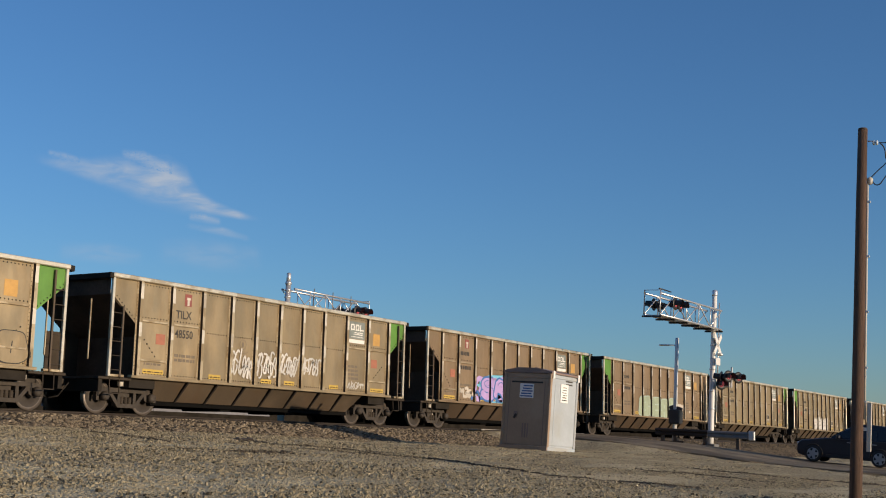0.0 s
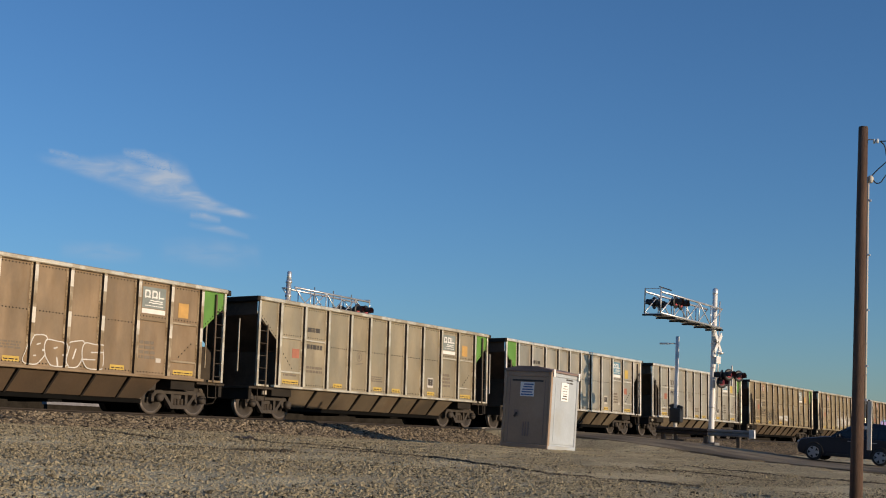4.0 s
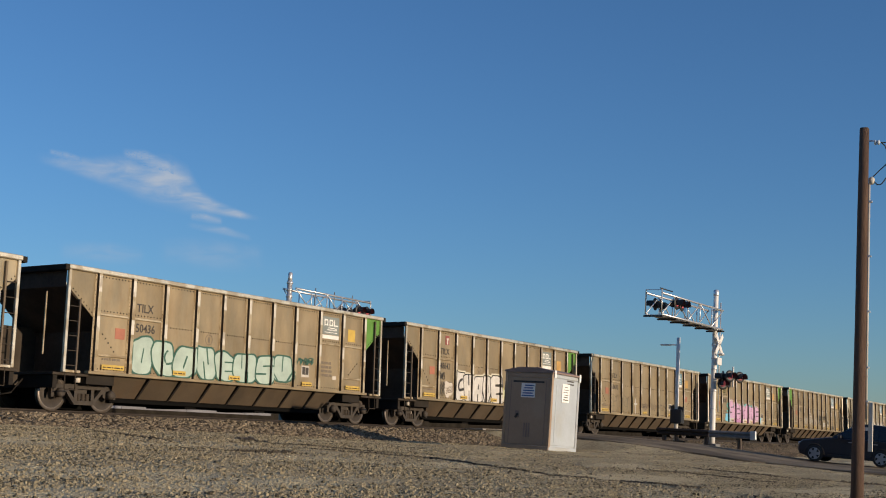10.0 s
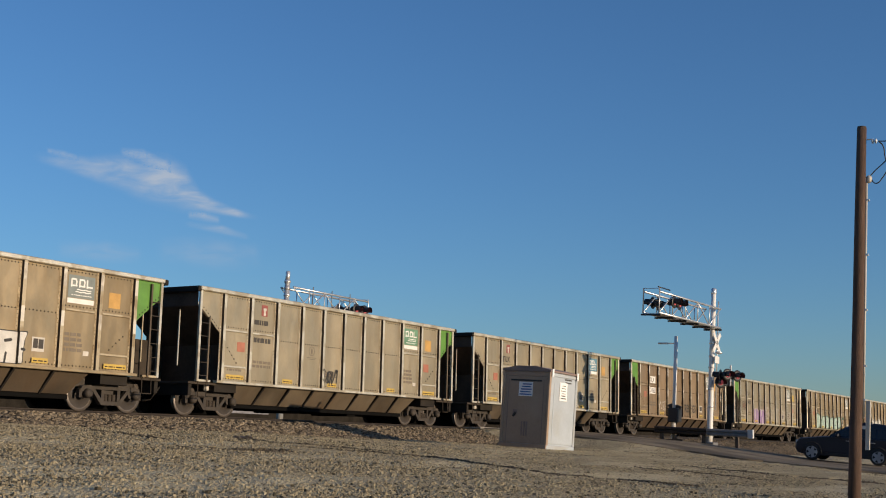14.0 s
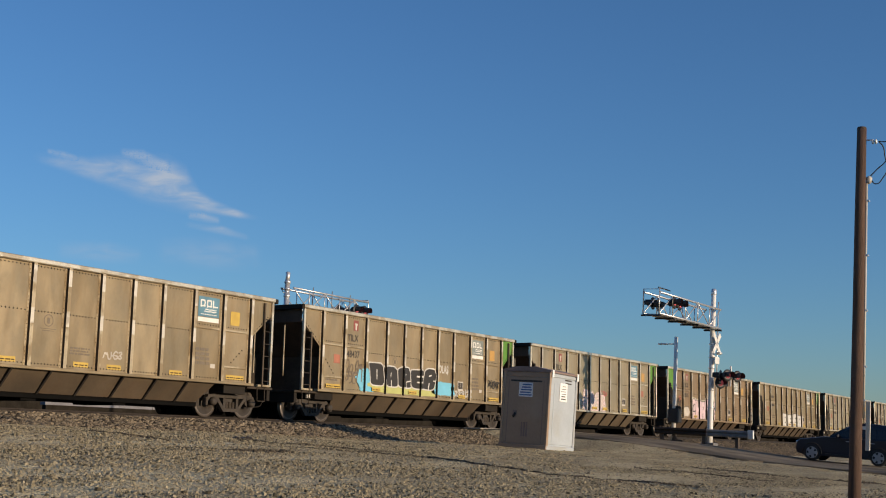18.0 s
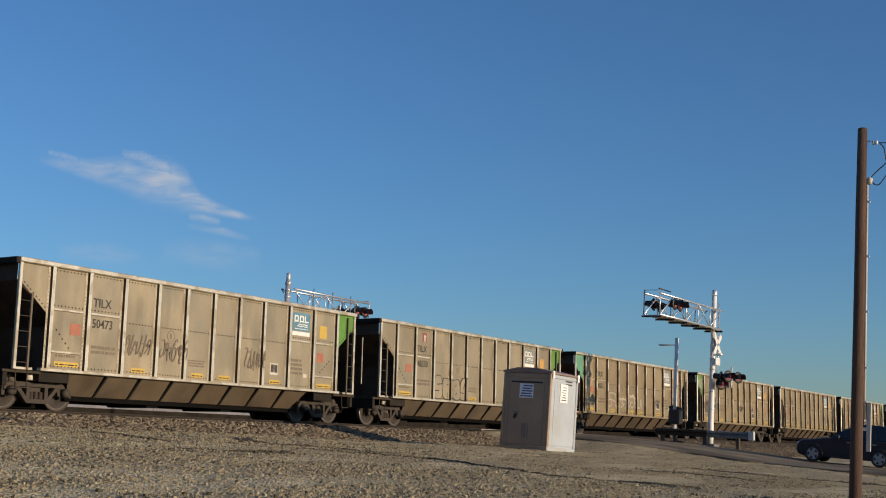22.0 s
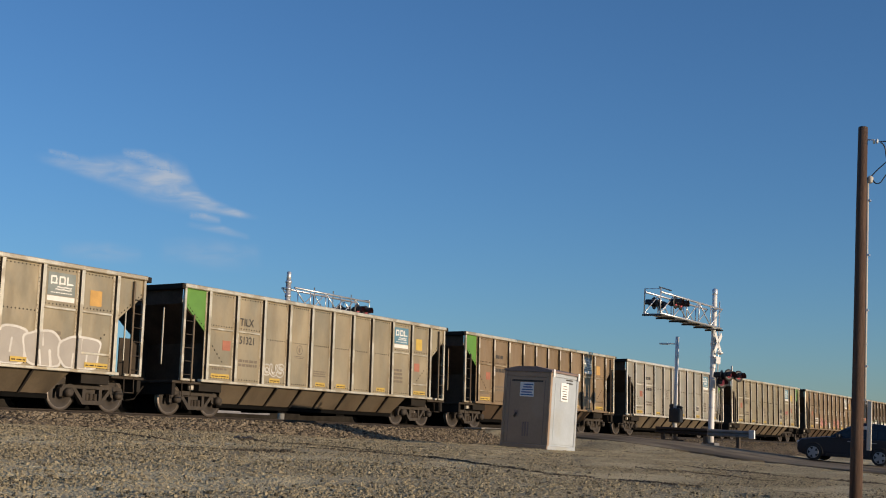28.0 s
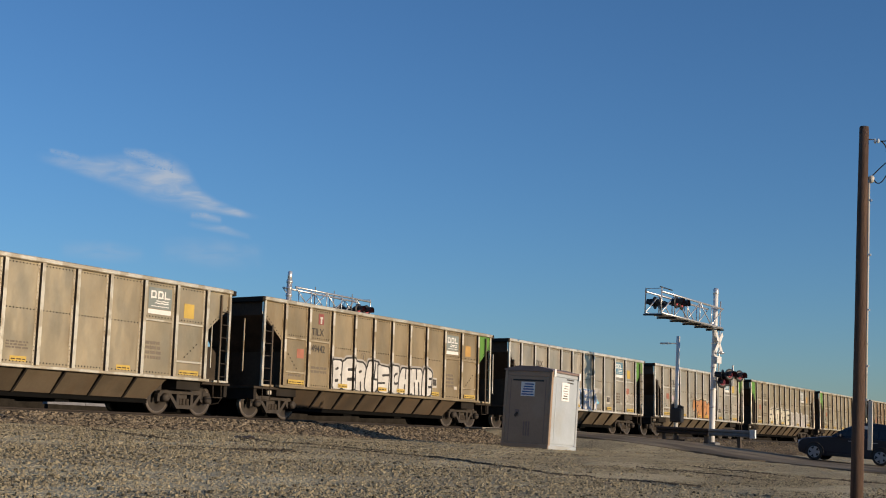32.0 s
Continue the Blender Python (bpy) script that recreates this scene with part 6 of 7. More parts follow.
def build_toilet():
    loo = empty("portable_toilet")
    w, h = 1.73, 2.24
    body = bmesh.new()
    add_box(body, 0.05, w - 0.05, 0.05, w - 0.05, 0.10, h)
    part("cabin_wall", tidy(body), M_LOO, loo, "moulded grey plastic wall")
    part("base_skid", box(0.02, w, 0.0, w, 0.0, 0.12, 0.02), M_LOO, loo)
    part("door_step", box(-0.03, 0.018, 0.0, w, 0.0, 0.12, 0.015), M_LOODOOR, loo)
    part("door_header", box(0.012, 0.052, 0.10, w - 0.10, h - 0.155, h - 0.005, 0.01), M_LOODOOR, loo)
    for x, y in ((0, 0), (w - 0.10, 0), (0, w - 0.10), (w - 0.10, w - 0.10)):
        part("corner_post", box(x, x + 0.10, y, y + 0.10, 0.10, h, 0.02), M_LOO if x else M_LOODOOR, loo)
    roof = bmesh.new()
    o = [(-0.02, h), (w + 0.02, h), (w + 0.02, h + 0.05), (w * 0.70, h + 0.15), (w * 0.30, h + 0.15), (-0.02, h + 0.05)]
    add_prism(roof, o, "x", -0.02, w + 0.02)
    part("roof", tidy(roof), M_LOOROOF, loo, "low domed brown plastic roof")
    # side that faces the lot: a smooth panel in a raised frame, and a notice
    part("wall_panel", box(0.10, w - 0.10, 0.030, 0.052, 0.16, h - 0.12, 0.012), M_LOO, loo)
    part("top_frame", box(0.10, w - 0.10, 0.012, 0.05, h - 0.118, h - 0.02, 0.012), M_LOO, loo)
    part("wall_rib", box(0.30, 0.36, 0.018, 0.031, 0.25, h - 0.30, 0.008), M_LOO, loo)
    for x in (0.10, w - 0.08):
        part("vent_peg", box(x - 0.05, x + 0.05, -0.05, -0.021, h - 0.14, h + 0.09, 0.012), M_DECAL, loo)
    for x, z, ww, hh in ((0.64, 1.44, 0.46, 0.54),):
        part("notice", box(x, x + ww, 0.010, 0.0235, z, z + hh), M_DECAL, loo, "white notice sheet")
        bm = bmesh.new()
        for i in range(6):
            add_box(bm, x + 0.08 + 0.03 * (i % 3), x + ww - 0.08 - 0.03 * (i % 2), 0.005, 0.0085, z + 0.06 + i * 0.075, z + 0.078 + i * 0.075 + 0.012 * (i < 2))
        part("notice_print", tidy(bm), M_INK, loo)
    bm = bmesh.new()
    for i in range(2):
        add_box(bm, 0.94 + 0.04 * i, 1.36, 0.020, 0.0235, 2.06 - 0.09 * i, 2.10 - 0.09 * i)
    part("stencil", tidy(bm), M_INK, loo)
    # door side
    door = part("door", box(0.022, 0.052, 0.105, w - 0.105, 0.125, h - 0.16, 0.008), M_LOODOOR, loo, "plastic door with its shade in the colour")
    part("door_grille", box(0.012, 0.0215, 0.30, w - 0.30, h - 0.30, h - 0.25, 0.004), M_SIGNALBLK, door)
    part("latch_plate", box(0.010, 0.0215, 1.16, 1.30, 0.90, 1.10, 0.01), M_LOOROOF, door)
    part("handle", prism([(1.17, 0.99), (1.21, 1.03), (1.29, 0.91), (1.25, 0.88)], "x", -0.03, 0.0095), M_SIGNALBLK, door, "black door latch")
    for i in range(3):
        part("door_slot", box(0.014, 0.0215, 0.74 + 0.09 * i, 0.79 + 0.09 * i, 0.34, 0.76, 0.006), M_LOOROOF, door)
    for y in (0.22, w - 0.24):
        part("door_seam", box(0.016, 0.0215, y, y + 0.02, 0.16, h - 0.24), M_LOOROOF, door)
    part("notice", box(0.012, 0.021, 0.62, 1.12, 1.50, 1.92), M_DECAL, loo, "white notice with blue print")
    bm = bmesh.new()
    for i in range(5):
        add_box(bm, 0.006, 0.010, 0.65 + 0.04 * (i % 2), 1.09 - 0.025 * i, 1.535 + 0.075 * i, 1.572 + 0.075 * i)
    part("notice_print", tidy(bm), M_DECALBLUE, loo)
    part("vent_pipe", turned([(0.05, 0), (0.05, 0.22), (0.07, 0.22), (0.07, 0.27)], (w - 0.25, w - 0.3, h), "z", 12), M_LOOROOF, loo)
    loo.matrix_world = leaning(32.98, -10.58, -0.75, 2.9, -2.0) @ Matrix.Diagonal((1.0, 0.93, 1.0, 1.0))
    tagged(loo, "wide grey portable toilet with notices, standing on the gravel lot", "portable toilet")


def truss_arm(parent, length, z0, depth_z, sign, droop=0.0):
    """A cantilever walkway truss along x: four chords, braces, posts of the rail and a grated deck."""
    n = 5
    for y in (-0.35, 0.35):
        for z in (z0, z0 + depth_z):
            part("chord", tube([(0, y, z), (sign * length, y, z - droop)], 0.045, 6), M_GALV, parent, "galvanised chord")
        for i in range(n):
            a, b = sign * length * i / n, sign * length * (i + 1) / n
            da, db = droop * i / n, droop * (i + 1) / n
            part("brace", tube([(a, y, (z0 if i % 2 else z0 + depth_z) - da), (b, y, (z0 + depth_z if i % 2 else z0) - db)], 0.026, 5), M_GALV, parent)
            part("upright", tube([(b, y, z0 - db), (b, y, z0 + depth_z - db)], 0.026, 5), M_GALV, parent)
    part("deck", prism([(0, z0 - 0.05), (sign * length, z0 - 0.05 - droop), (sign * length, z0 - 0.02 - droop), (0, z0 - 0.02)], "y", -0.32, 0.32), M_GALV, parent, "grated walkway deck")
    for i in range(n + 1):
        a = sign * length * i / n
        part("deck_beam", box(a - 0.05, a + 0.05, -0.42, 0.42, z0 - 0.12 - droop * i / n, z0 - 0.055 - droop * i / n), M_SIGNALBLK, parent)


def signal_unit(parent, x, y, z, turn):
    """One crossing lamp: round black background, hooded red lens and housing."""
    m = pose(x, y, z, 0, 0, turn)
    bm = bmesh.new()
    add_disc(bm, [(0.02, 0.012), (0.26, 0.01), (0.27, 0.0), (0.26, -0.02), (0.17, -0.03)], (0, 0, 0), "y", 20)
    add_disc(bm, [(0.155, 0.02), (0.15, 0.22), (0.10, 0.26)], (0, 0, 0), "y", 14)
    hood = []
    for yy in (-0.02, -0.34):
        hood.append([bm.verts.new((0.165 * math.cos(a), yy, 0.165 * math.sin(a))) for a in np.linspace(-0.5, math.pi + 0.5, 14)])
    for a, b in zip(range(13), range(1, 14)):
        bm.faces.new((hood[0][a], hood[0][b], hood[1][b], hood[1][a]))
    unit = part("crossing_lamp", tidy(bm), M_SIGNALBLK, parent, "black hooded crossing lamp")
    unit.matrix_basis = m
    part("lens", turned([(0.02, -0.055), (0.10, -0.05), (0.145, -0.033)], (0, 0, 0), "y", 16), M_LENS, unit, "dull red lens")
    return unit


def build_near_signal():
    sig = empty("crossing_signal")
    part("mast", turned([(0.135, 0.0), (0.135, 0.5), (0.125, 3.0), (0.11, 6.88), (0.08, 6.93)], (0, 0, 0), "z", 16), M_WPAINT, sig, "white steel mast")
    part("base_flange", box(-0.3, 0.3, -0.3, 0.3, -0.15, 0.06, 0.02), M_GUARD, sig)
    part("mast_cap", turned([(0.12, 6.80), (0.13, 6.84), (0.13, 7.03), (0.07, 7.08)], (0, 0, 0), "z", 14), M_GALV, sig)
    part("conduit", tube([(0.22, -0.16, 1.5), (0.22, -0.16, 6.5)], 0.03, 6), M_GALV, sig)
    for z in (1.6, 2.4, 3.4, 3.9, 4.5, 5.2, 6.1):
        part("band", turned([(0.12, z), (0.148, z + 0.01), (0.148, z + 0.07), (0.12, z + 0.08)], (0, 0, 0), "z", 14), M_GALV, sig)
    truss_arm(sig, 7.4, 5.24, 0.87, -1, 0.16)
    for x, turn in ((-5.55, 0), (-6.15, 0), (-5.40, 180), (-6.0, 180)):
        y = -0.50 if turn == 0 else 0.50
        signal_unit(sig, x, y, 5.66, turn)
    part("lamp_bar", box(-6.9, -4.6, -0.04, 0.04, 5.63, 5.69, 0.01), M_SIGNALBLK, sig)
    part("end_rail", tube([(-7.4, -0.35, 5.08), (-7.4, -0.35, 6.08), (-7.4, 0.35, 6.08), (-7.4, 0.35, 5.08)], 0.03, 6), M_GALV, sig)
    part("top_rail", tube([(-7.6, -0.36, 6.12), (-6.3, -0.36, 6.14)], 0.025, 6), M_SIGNALBLK, sig)
    for a in (45, -45):
        bm = bmesh.new()
        add_box(bm, -0.62, 0.62, -0.02, 0.0, -0.115, 0.115)
        ob = part("crossbuck_blade", bm, M_WPAINT, sig, "white crossbuck blade")
        ob.matrix_basis = pose(0.05, -0.19, 4.57, 0, a, 0)
    part("crossbuck_bracket", box(-0.05, 0.05, -0.185, -0.1, 4.45, 4.65, 0.01), M_GALV, sig)
    part("track_sign", box(-0.28, 0.28, -0.26, -0.235, 3.62, 3.95, 0.01), M_WPAINT, sig, "small white sign")
    signal_unit(sig, -0.66, -0.98, 3.08, -32)
    signal_unit(sig, 0.70, -0.98, 3.12, -28)
    signal_unit(sig, -0.70, -0.68, 3.04, 184)
    signal_unit(sig, -0.56, -0.62, 2.74, -40)
    part("lamp_bar", box(-0.76, 0.76, -0.86, -0.78, 3.04, 3.12, 0.01), M_SIGNALBLK, sig)
    part("lamp_bracket", box(-0.05, 0.05, -0.78, -0.10, 3.03, 3.12, 0.01), M_SIGNALBLK, sig)
    part("relay_box", box(-0.30, 0.10, -0.78, -0.42, 2.62, 2.95, 0.02), M_SIGNALBLK, sig)
    part("lamp_post", box(-0.035, 0.035, -0.93, -0.86, 2.62, 3.55, 0.01), M_WPAINT, sig)
    part("bell", turned([(0.05, 0), (0.15, 0.03), (0.16, 0.1), (0.05, 0.13)], (0.05, -0.3, 4.05), "z", 14), M_GALV, sig)
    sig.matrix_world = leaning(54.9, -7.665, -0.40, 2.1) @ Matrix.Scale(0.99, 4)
    tagged(sig, "white cantilever level-crossing signal with hooded lamps and crossbuck", "crossing signal")


def build_far_signal():
    sig = empty("crossing_signal")
    part("mast", turned([(0.15, 0.0), (0.14, 3.0), (0.115, 6.85)], (0, 0, 0), "z", 16), M_GALV, sig, "galvanised steel mast")
    part("mast_cap", turned([(0.08, 6.85), (0.10, 6.87), (0.10, 7.18), (0.05, 7.22)], (0, 0, 0), "z", 12), M_GALV, sig)
    for z in (6.1, 6.4, 6.7):
        part("band", turned([(0.115, z), (0.142, z + 0.01), (0.142, z + 0.1), (0.115, z + 0.11)], (0, 0, 0), "z", 14), M_GALV, sig)
    truss_arm(sig, 5.7, 5.60, 0.90, 1)
    for x, turn in ((4.55, 0), (5.2, 0), (4.55, 180), (5.2, 180)):
        signal_unit(sig, x, -0.5 if turn == 0 else 0.5, 6.02, turn)
    part("lamp_bar", box(4.2, 5.5, -0.05, 0.05, 5.98, 6.06, 0.01), M_SIGNALBLK, sig)
    part("end_rail", tube([(5.7, -0.35, 5.60), (5.7, -0.35, 6.60), (5.7, 0.35, 6.60)], 0.03, 6), M_GALV, sig)
    for x in (1.4, 2.8, 4.2):
        part("rail_post", tube([(x, -0.36, 5.6), (x, -0.36, 6.68)], 0.022, 6), M_GUARD, sig)
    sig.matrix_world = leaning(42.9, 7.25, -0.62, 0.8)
    tagged(sig, "galvanised cantilever level-crossing signal beyond the railway", "crossing signal")


def build_gate_post():
    g = empty("lamp_post")
    part("pole", turned([(0.10, 0.0), (0.09, 2.6), (0.085, 4.9)], (0, 0, 0), "z", 12), M_WPAINT, g, "white steel pole")
    part("lamp_arm", tube([(0, 0, 4.56), (0.0, 0.8, 4.58)], 0.03, 6), M_WPAINT, g)
    part("luminaire", box(-0.1, 0.1, 0.4, 0.86, 4.53, 4.60, 0.02), M_GALV, g, "flat grey lamp head")
    part("gate_motor", box(-0.25, 0.25, -0.30, 0.22, 0.95, 1.60, 0.04), M_SIGNALBLK, g, "black gate mechanism box")
    ob = part("counterweight", box(-0.06, 0.06, -0.55, -0.25, 1.0, 1.75, 0.03), M_SIGNALBLK, g)
    ob.rotation_euler = (radians(-18), 0, 0)
    ob = part("counterweight", box(-0.06, 0.06, 0.22, 0.50, 1.0, 1.70, 0.03), M_SIGNALBLK, g)
    ob.rotation_euler = (radians(20), 0, 0)
    part("foot", box(-0.2, 0.2, -0.2, 0.2, -0.2, 0.05, 0.02), M_GALV, g)
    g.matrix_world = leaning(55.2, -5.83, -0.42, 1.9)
    tagged(g, "slim white pole with a lamp head and black gate box", "lamp post")


def build_guard_rail():
    g = empty("guard_rail")
    y0, y1 = -9.65, -5.3
    prof = [(0.0, 0.31), (-0.06, 0.27), (-0.06, 0.21), (0.0, 0.17), (0.0, 0.14), (-0.06, 0.10), (-0.06, 0.04), (0.0, 0.0),
            (0.012, 0.0), (-0.045, 0.045), (-0.045, 0.095), (0.012, 0.135), (0.012, 0.175), (-0.045, 0.215), (-0.045, 0.265), (0.012, 0.31)]
    # the first beam's dark tone carries the shade of its unlit side
    for a, b, m, say in ((y0, -7.75, M_GUARD, "corrugated steel beam toned dark for its shaded side"), (-7.73, y1, M_RAIL, "corrugated dark steel beam")):
        bm = bmesh.new()
        lo, hi = ([bm.verts.new((54.3 + u, y, -0.12 + 0.14 * (y - y0) / (y1 - y0) + v)) for u, v in prof] for y in (a, b))
        for i in range(len(prof)):
            j = (i + 1) % len(prof)
            bm.faces.new((lo[i], lo[j], hi[j], hi[i]))
        part("beam", tidy(bm), m, g, say)
    part("end_terminal", box(54.20, 54.33, y0 - 0.25, y0 + 0.02, -0.16, 0.23, 0.02), M_GALV, g, "flat end terminal")
    for y in (-9.1, -7.6, -6.2, -5.6):
        zt = 0.02
        part("post", box(54.33, 54.49, y - 0.08, y + 0.08, ground_height(54.4, y) - 0.2, zt + 0.1, 0.01), M_TIE, g, "dark timber post")
    part("lower_rail", box(54.34, 54.42, -6.6, -5.2, -0.36, -0.24, 0.01), M_TIE, g)
    tagged(g, "short corrugated steel guard rail that shields the crossing signal", "guard rail")


def build_pole():
    p = empty("utility_pole")
    pts = [(0, 0, -1.0), (0, 0, 1.0), (0.004, 0, 3.0), (0.0, 0.004, 5.0), (0, 0, 6.55)]
    part("shaft", tube(pts, 0.114, 20, r2=0.084), M_WOOD, p, "weathered brown timber shaft")
    part("shaft_top", turned([(0.084, 6.55), (0.078, 6.575), (0.02, 6.58)], (0, 0, 0), "z", 16), M_TIE, p)
    part("conduit", tube([(0.06, -0.112, 1.3), (0.055, -0.105, 3.0), (0.05, -0.092, 5.55)], 0.022, 8), M_PVC, p, "white plastic conduit")
    part("weather_head", turned([(0.02, 5.53), (0.05, 5.55), (0.055, 5.64), (0.02, 5.67)], (0.06, -0.13, 0), "z", 10), M_PVC, p, "white service head")
    for z in (1.6, 2.2, 3.2, 4.2, 5.2):
        part("strap", box(0.03, 0.11, -0.145, -0.085, z, z + 0.03), M_GALV, p)
    part("hook", tube([(0.0, -0.09, 6.33), (0.02, -0.17, 6.33), (0.03, -0.2, 6.30)], 0.012, 6), M_GALV, p)
    bm = bmesh.new()
    for i in range(2):
        add_disc(bm, [(0.02, 0.0), (0.045, 0.01), (0.045, 0.035), (0.02, 0.045)], (0.03, -0.27 + 0.055 * i, 6.30), "y", 12)
    part("insulator", tidy(bm), M_PORCELAIN, p, "small glass insulator")
    part("marker_board", box(0.04, 0.075, -0.235, -0.155, 0.74, 1.60, 0.006), M_PVC, p, "white marker board")
    part("board_bracket", box(0.04, 0.07, -0.16, -0.10, 1.1, 1.16), M_GALV, p)
    for z in (1.55, 2.05, 2.6):
        part("nail", turned([(0.012, -0.155), (0.012, -0.135)], (-0.03, 0, z), "y", 6), M_GALV, p)
    for pts, r in (([(0.04, -0.30, 6.29), (0.06, -0.36, 6.22), (0.07, -0.40, 6.02), (0.09, -0.44, 5.8), (0.08, -0.36, 5.62), (0.06, -0.26, 5.52), (0.06, -0.16, 5.60)], 0.011),
                   ([(0.05, -0.28, 6.30), (0.10, -0.8, 6.28), (0.3, -2.5, 6.1), (0.9, -8.0, 6.3), (2.0, -20.0, 7.6)], 0.010),
                   ([(0.07, -0.14, 5.66), (0.08, -0.25, 5.78), (0.09, -0.42, 5.95), (0.12, -0.55, 6.2), (0.3, -2.5, 6.08)], 0.010)):
        cu = bpy.data.curves.new("service_cable", "CURVE")
        cu.dimensions, cu.bevel_depth, cu.bevel_resolution = "3D", r, 1
        sp = cu.splines.new("BEZIER")
        sp.bezier_points.add(len(pts) - 1)
        for b, q in zip(sp.bezier_points, pts):
            b.co, b.handle_left_type, b.handle_right_type = q, "AUTO", "AUTO"
        cu.materials.append(M_WIRE)
        ob = new("service_cable", cu)
        ob.parent, ob["label"] = p, "black service cable"
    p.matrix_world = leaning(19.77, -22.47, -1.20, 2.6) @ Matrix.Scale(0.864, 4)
    tagged(p, "leaning brown timber utility pole with a white conduit", "utility pole")


def build_suv():
    car = empty("parked_suv")
    # side outline, front at +y, as (y, z); length 4.6, height 1.63
    lower = [(-2.30, 0.45), (-2.28, 0.30), (-1.85, 0.24), (1.95, 0.22), (2.22, 0.30), (2.30, 0.48), (2.27, 0.72), (2.12, 0.86), (1.25, 1.00), (1.05, 1.03), (-2.12, 1.06), (-2.30, 0.95)]
    bm = bmesh.new()
    k = len(lower)
    sec = []
    for x, f in ((-0.90, 0.0), (-0.80, 0.05), (0.80, 0.05), (0.90, 0.0)):
        sec.append([bm.verts.new((x if abs(x) < 0.85 or z > 0.4 else x * 0.96, y * (1.0 if f else 0.97), z + (f * 0.5 if z > 0.6 else 0))) for y, z in lower])
    for a, b in zip(sec, sec[1:]):
        for i in range(k):
            bm.faces.new((a[i], b[i], b[(i + 1) % k], a[(i + 1) % k]))
    bm.faces.new(sec[0]), bm.faces.new(sec[-1][::-1])
    body = part("body", tidy(bm), M_CARPAINT, car, "glossy dark blue body")
    for p in body.data.polygons:
        p.use_smooth = False
    cabin = [(-2.14, 1.05), (-1.98, 1.46), (-1.60, 1.66), (-0.6, 1.71), (-0.16, 1.67), (0.10, 1.54), (0.90, 1.03)]
    bm = bmesh.new()
    rows = []
    for x, s in ((-0.86, 0), (-0.66, 1), (0.66, 1), (0.86, 0)):
        rows.append([bm.verts.new((x if z < 1.1 or s else x * (1 - 0.24 * (z - 1.05)), y, z + (0.03 if s and z > 1.4 else 0) - (0.0 if s else 0.05 * (z - 1.05)))) for y, z in cabin])
    for a, b in zip(rows, rows[1:]):
        for i in range(len(cabin)):
            bm.faces.new((a[i], b[i], b[(i + 1) % len(cabin)], a[(i + 1) % len(cabin)]))
    bm.faces.new(rows[0]), bm.faces.new(rows[-1][::-1])
    part("cabin", tidy(bm), M_CARPAINT, car, "dark blue roof and pillars")
    for s in (-1, 1):
        for o in ([(-1.92, 1.12), (-1.80, 1.38), (-1.5, 1.50), (-1.12, 1.53), (-1.12, 1.12)], [(-1.05, 1.12), (-1.05, 1.535), (-0.5, 1.56), (-0.12, 1.545), (-0.12, 1.12)], [(-0.05, 1.12), (-0.05, 1.52), (0.02, 1.49), (0.60, 1.12)]):
            bm = bmesh.new()
            vs = [bm.verts.new((s * (0.868 - 0.24 * 0.86 * (z - 1.05) + 0.012), y, z - 0.02)) for y, z in o]
            vs2 = [bm.verts.new(v.co - Vector((s * 0.02, 0, 0))) for v in vs]
            bm.faces.new(vs), bm.faces.new(vs2[::-1])
            for i in range(len(vs)):
                j = (i + 1) % len(vs)
                bm.faces.new((vs[i], vs2[i], vs2[j], vs[j]))
            part("side_window", tidy(bm), M_GLASS, car, "dark tinted window")
        part("door_mirror", box(s * 0.90 if s > 0 else -1.10, 1.10 if s > 0 else -0.90, 0.42, 0.58, 1.05, 1.22, 0.04), M_CARPAINT, car)
        for y in (-0.95, 0.05):
            part("door_handle", box(s * 0.915 - 0.012, s * 0.915 + 0.012, y - 0.1, y + 0.1, 0.90, 0.93, 0.005), M_ALLOY, car)
        part("headlamp", box(min(s * 0.55, s * 0.86), max(s * 0.55, s * 0.86), 2.06, 2.275, 0.66, 0.80, 0.03), M_LAMP, car, "clear headlamp")
        part("sill_trim", box(min(s * 0.86, s * 0.92), max(s * 0.86, s * 0.92), -1.0, 1.0, 0.24, 0.36, 0.02), M_TYRE, car)
    bm = bmesh.new()
    q = [(-0.62, 0.20, 1.49), (0.62, 0.20, 1.49), (0.74, 0.86, 1.075), (-0.74, 0.86, 1.075)]
    vs = [bm.verts.new(p) for p in q] + [bm.verts.new((p[0], p[1] + 0.02, p[2] + 0.03)) for p in q]
    for f in ((0, 1, 2, 3), (7, 6, 5, 4), (0, 4, 5, 1), (1, 5, 6, 2), (2, 6, 7, 3), (3, 7, 4, 0)):
        bm.faces.new([vs[i] for i in f])
    part("windscreen", tidy(bm), M_GLASS, car, "windscreen")
    part("grille", box(-0.5, 0.5, 2.24, 2.32, 0.50, 0.66, 0.02), M_TYRE, car)
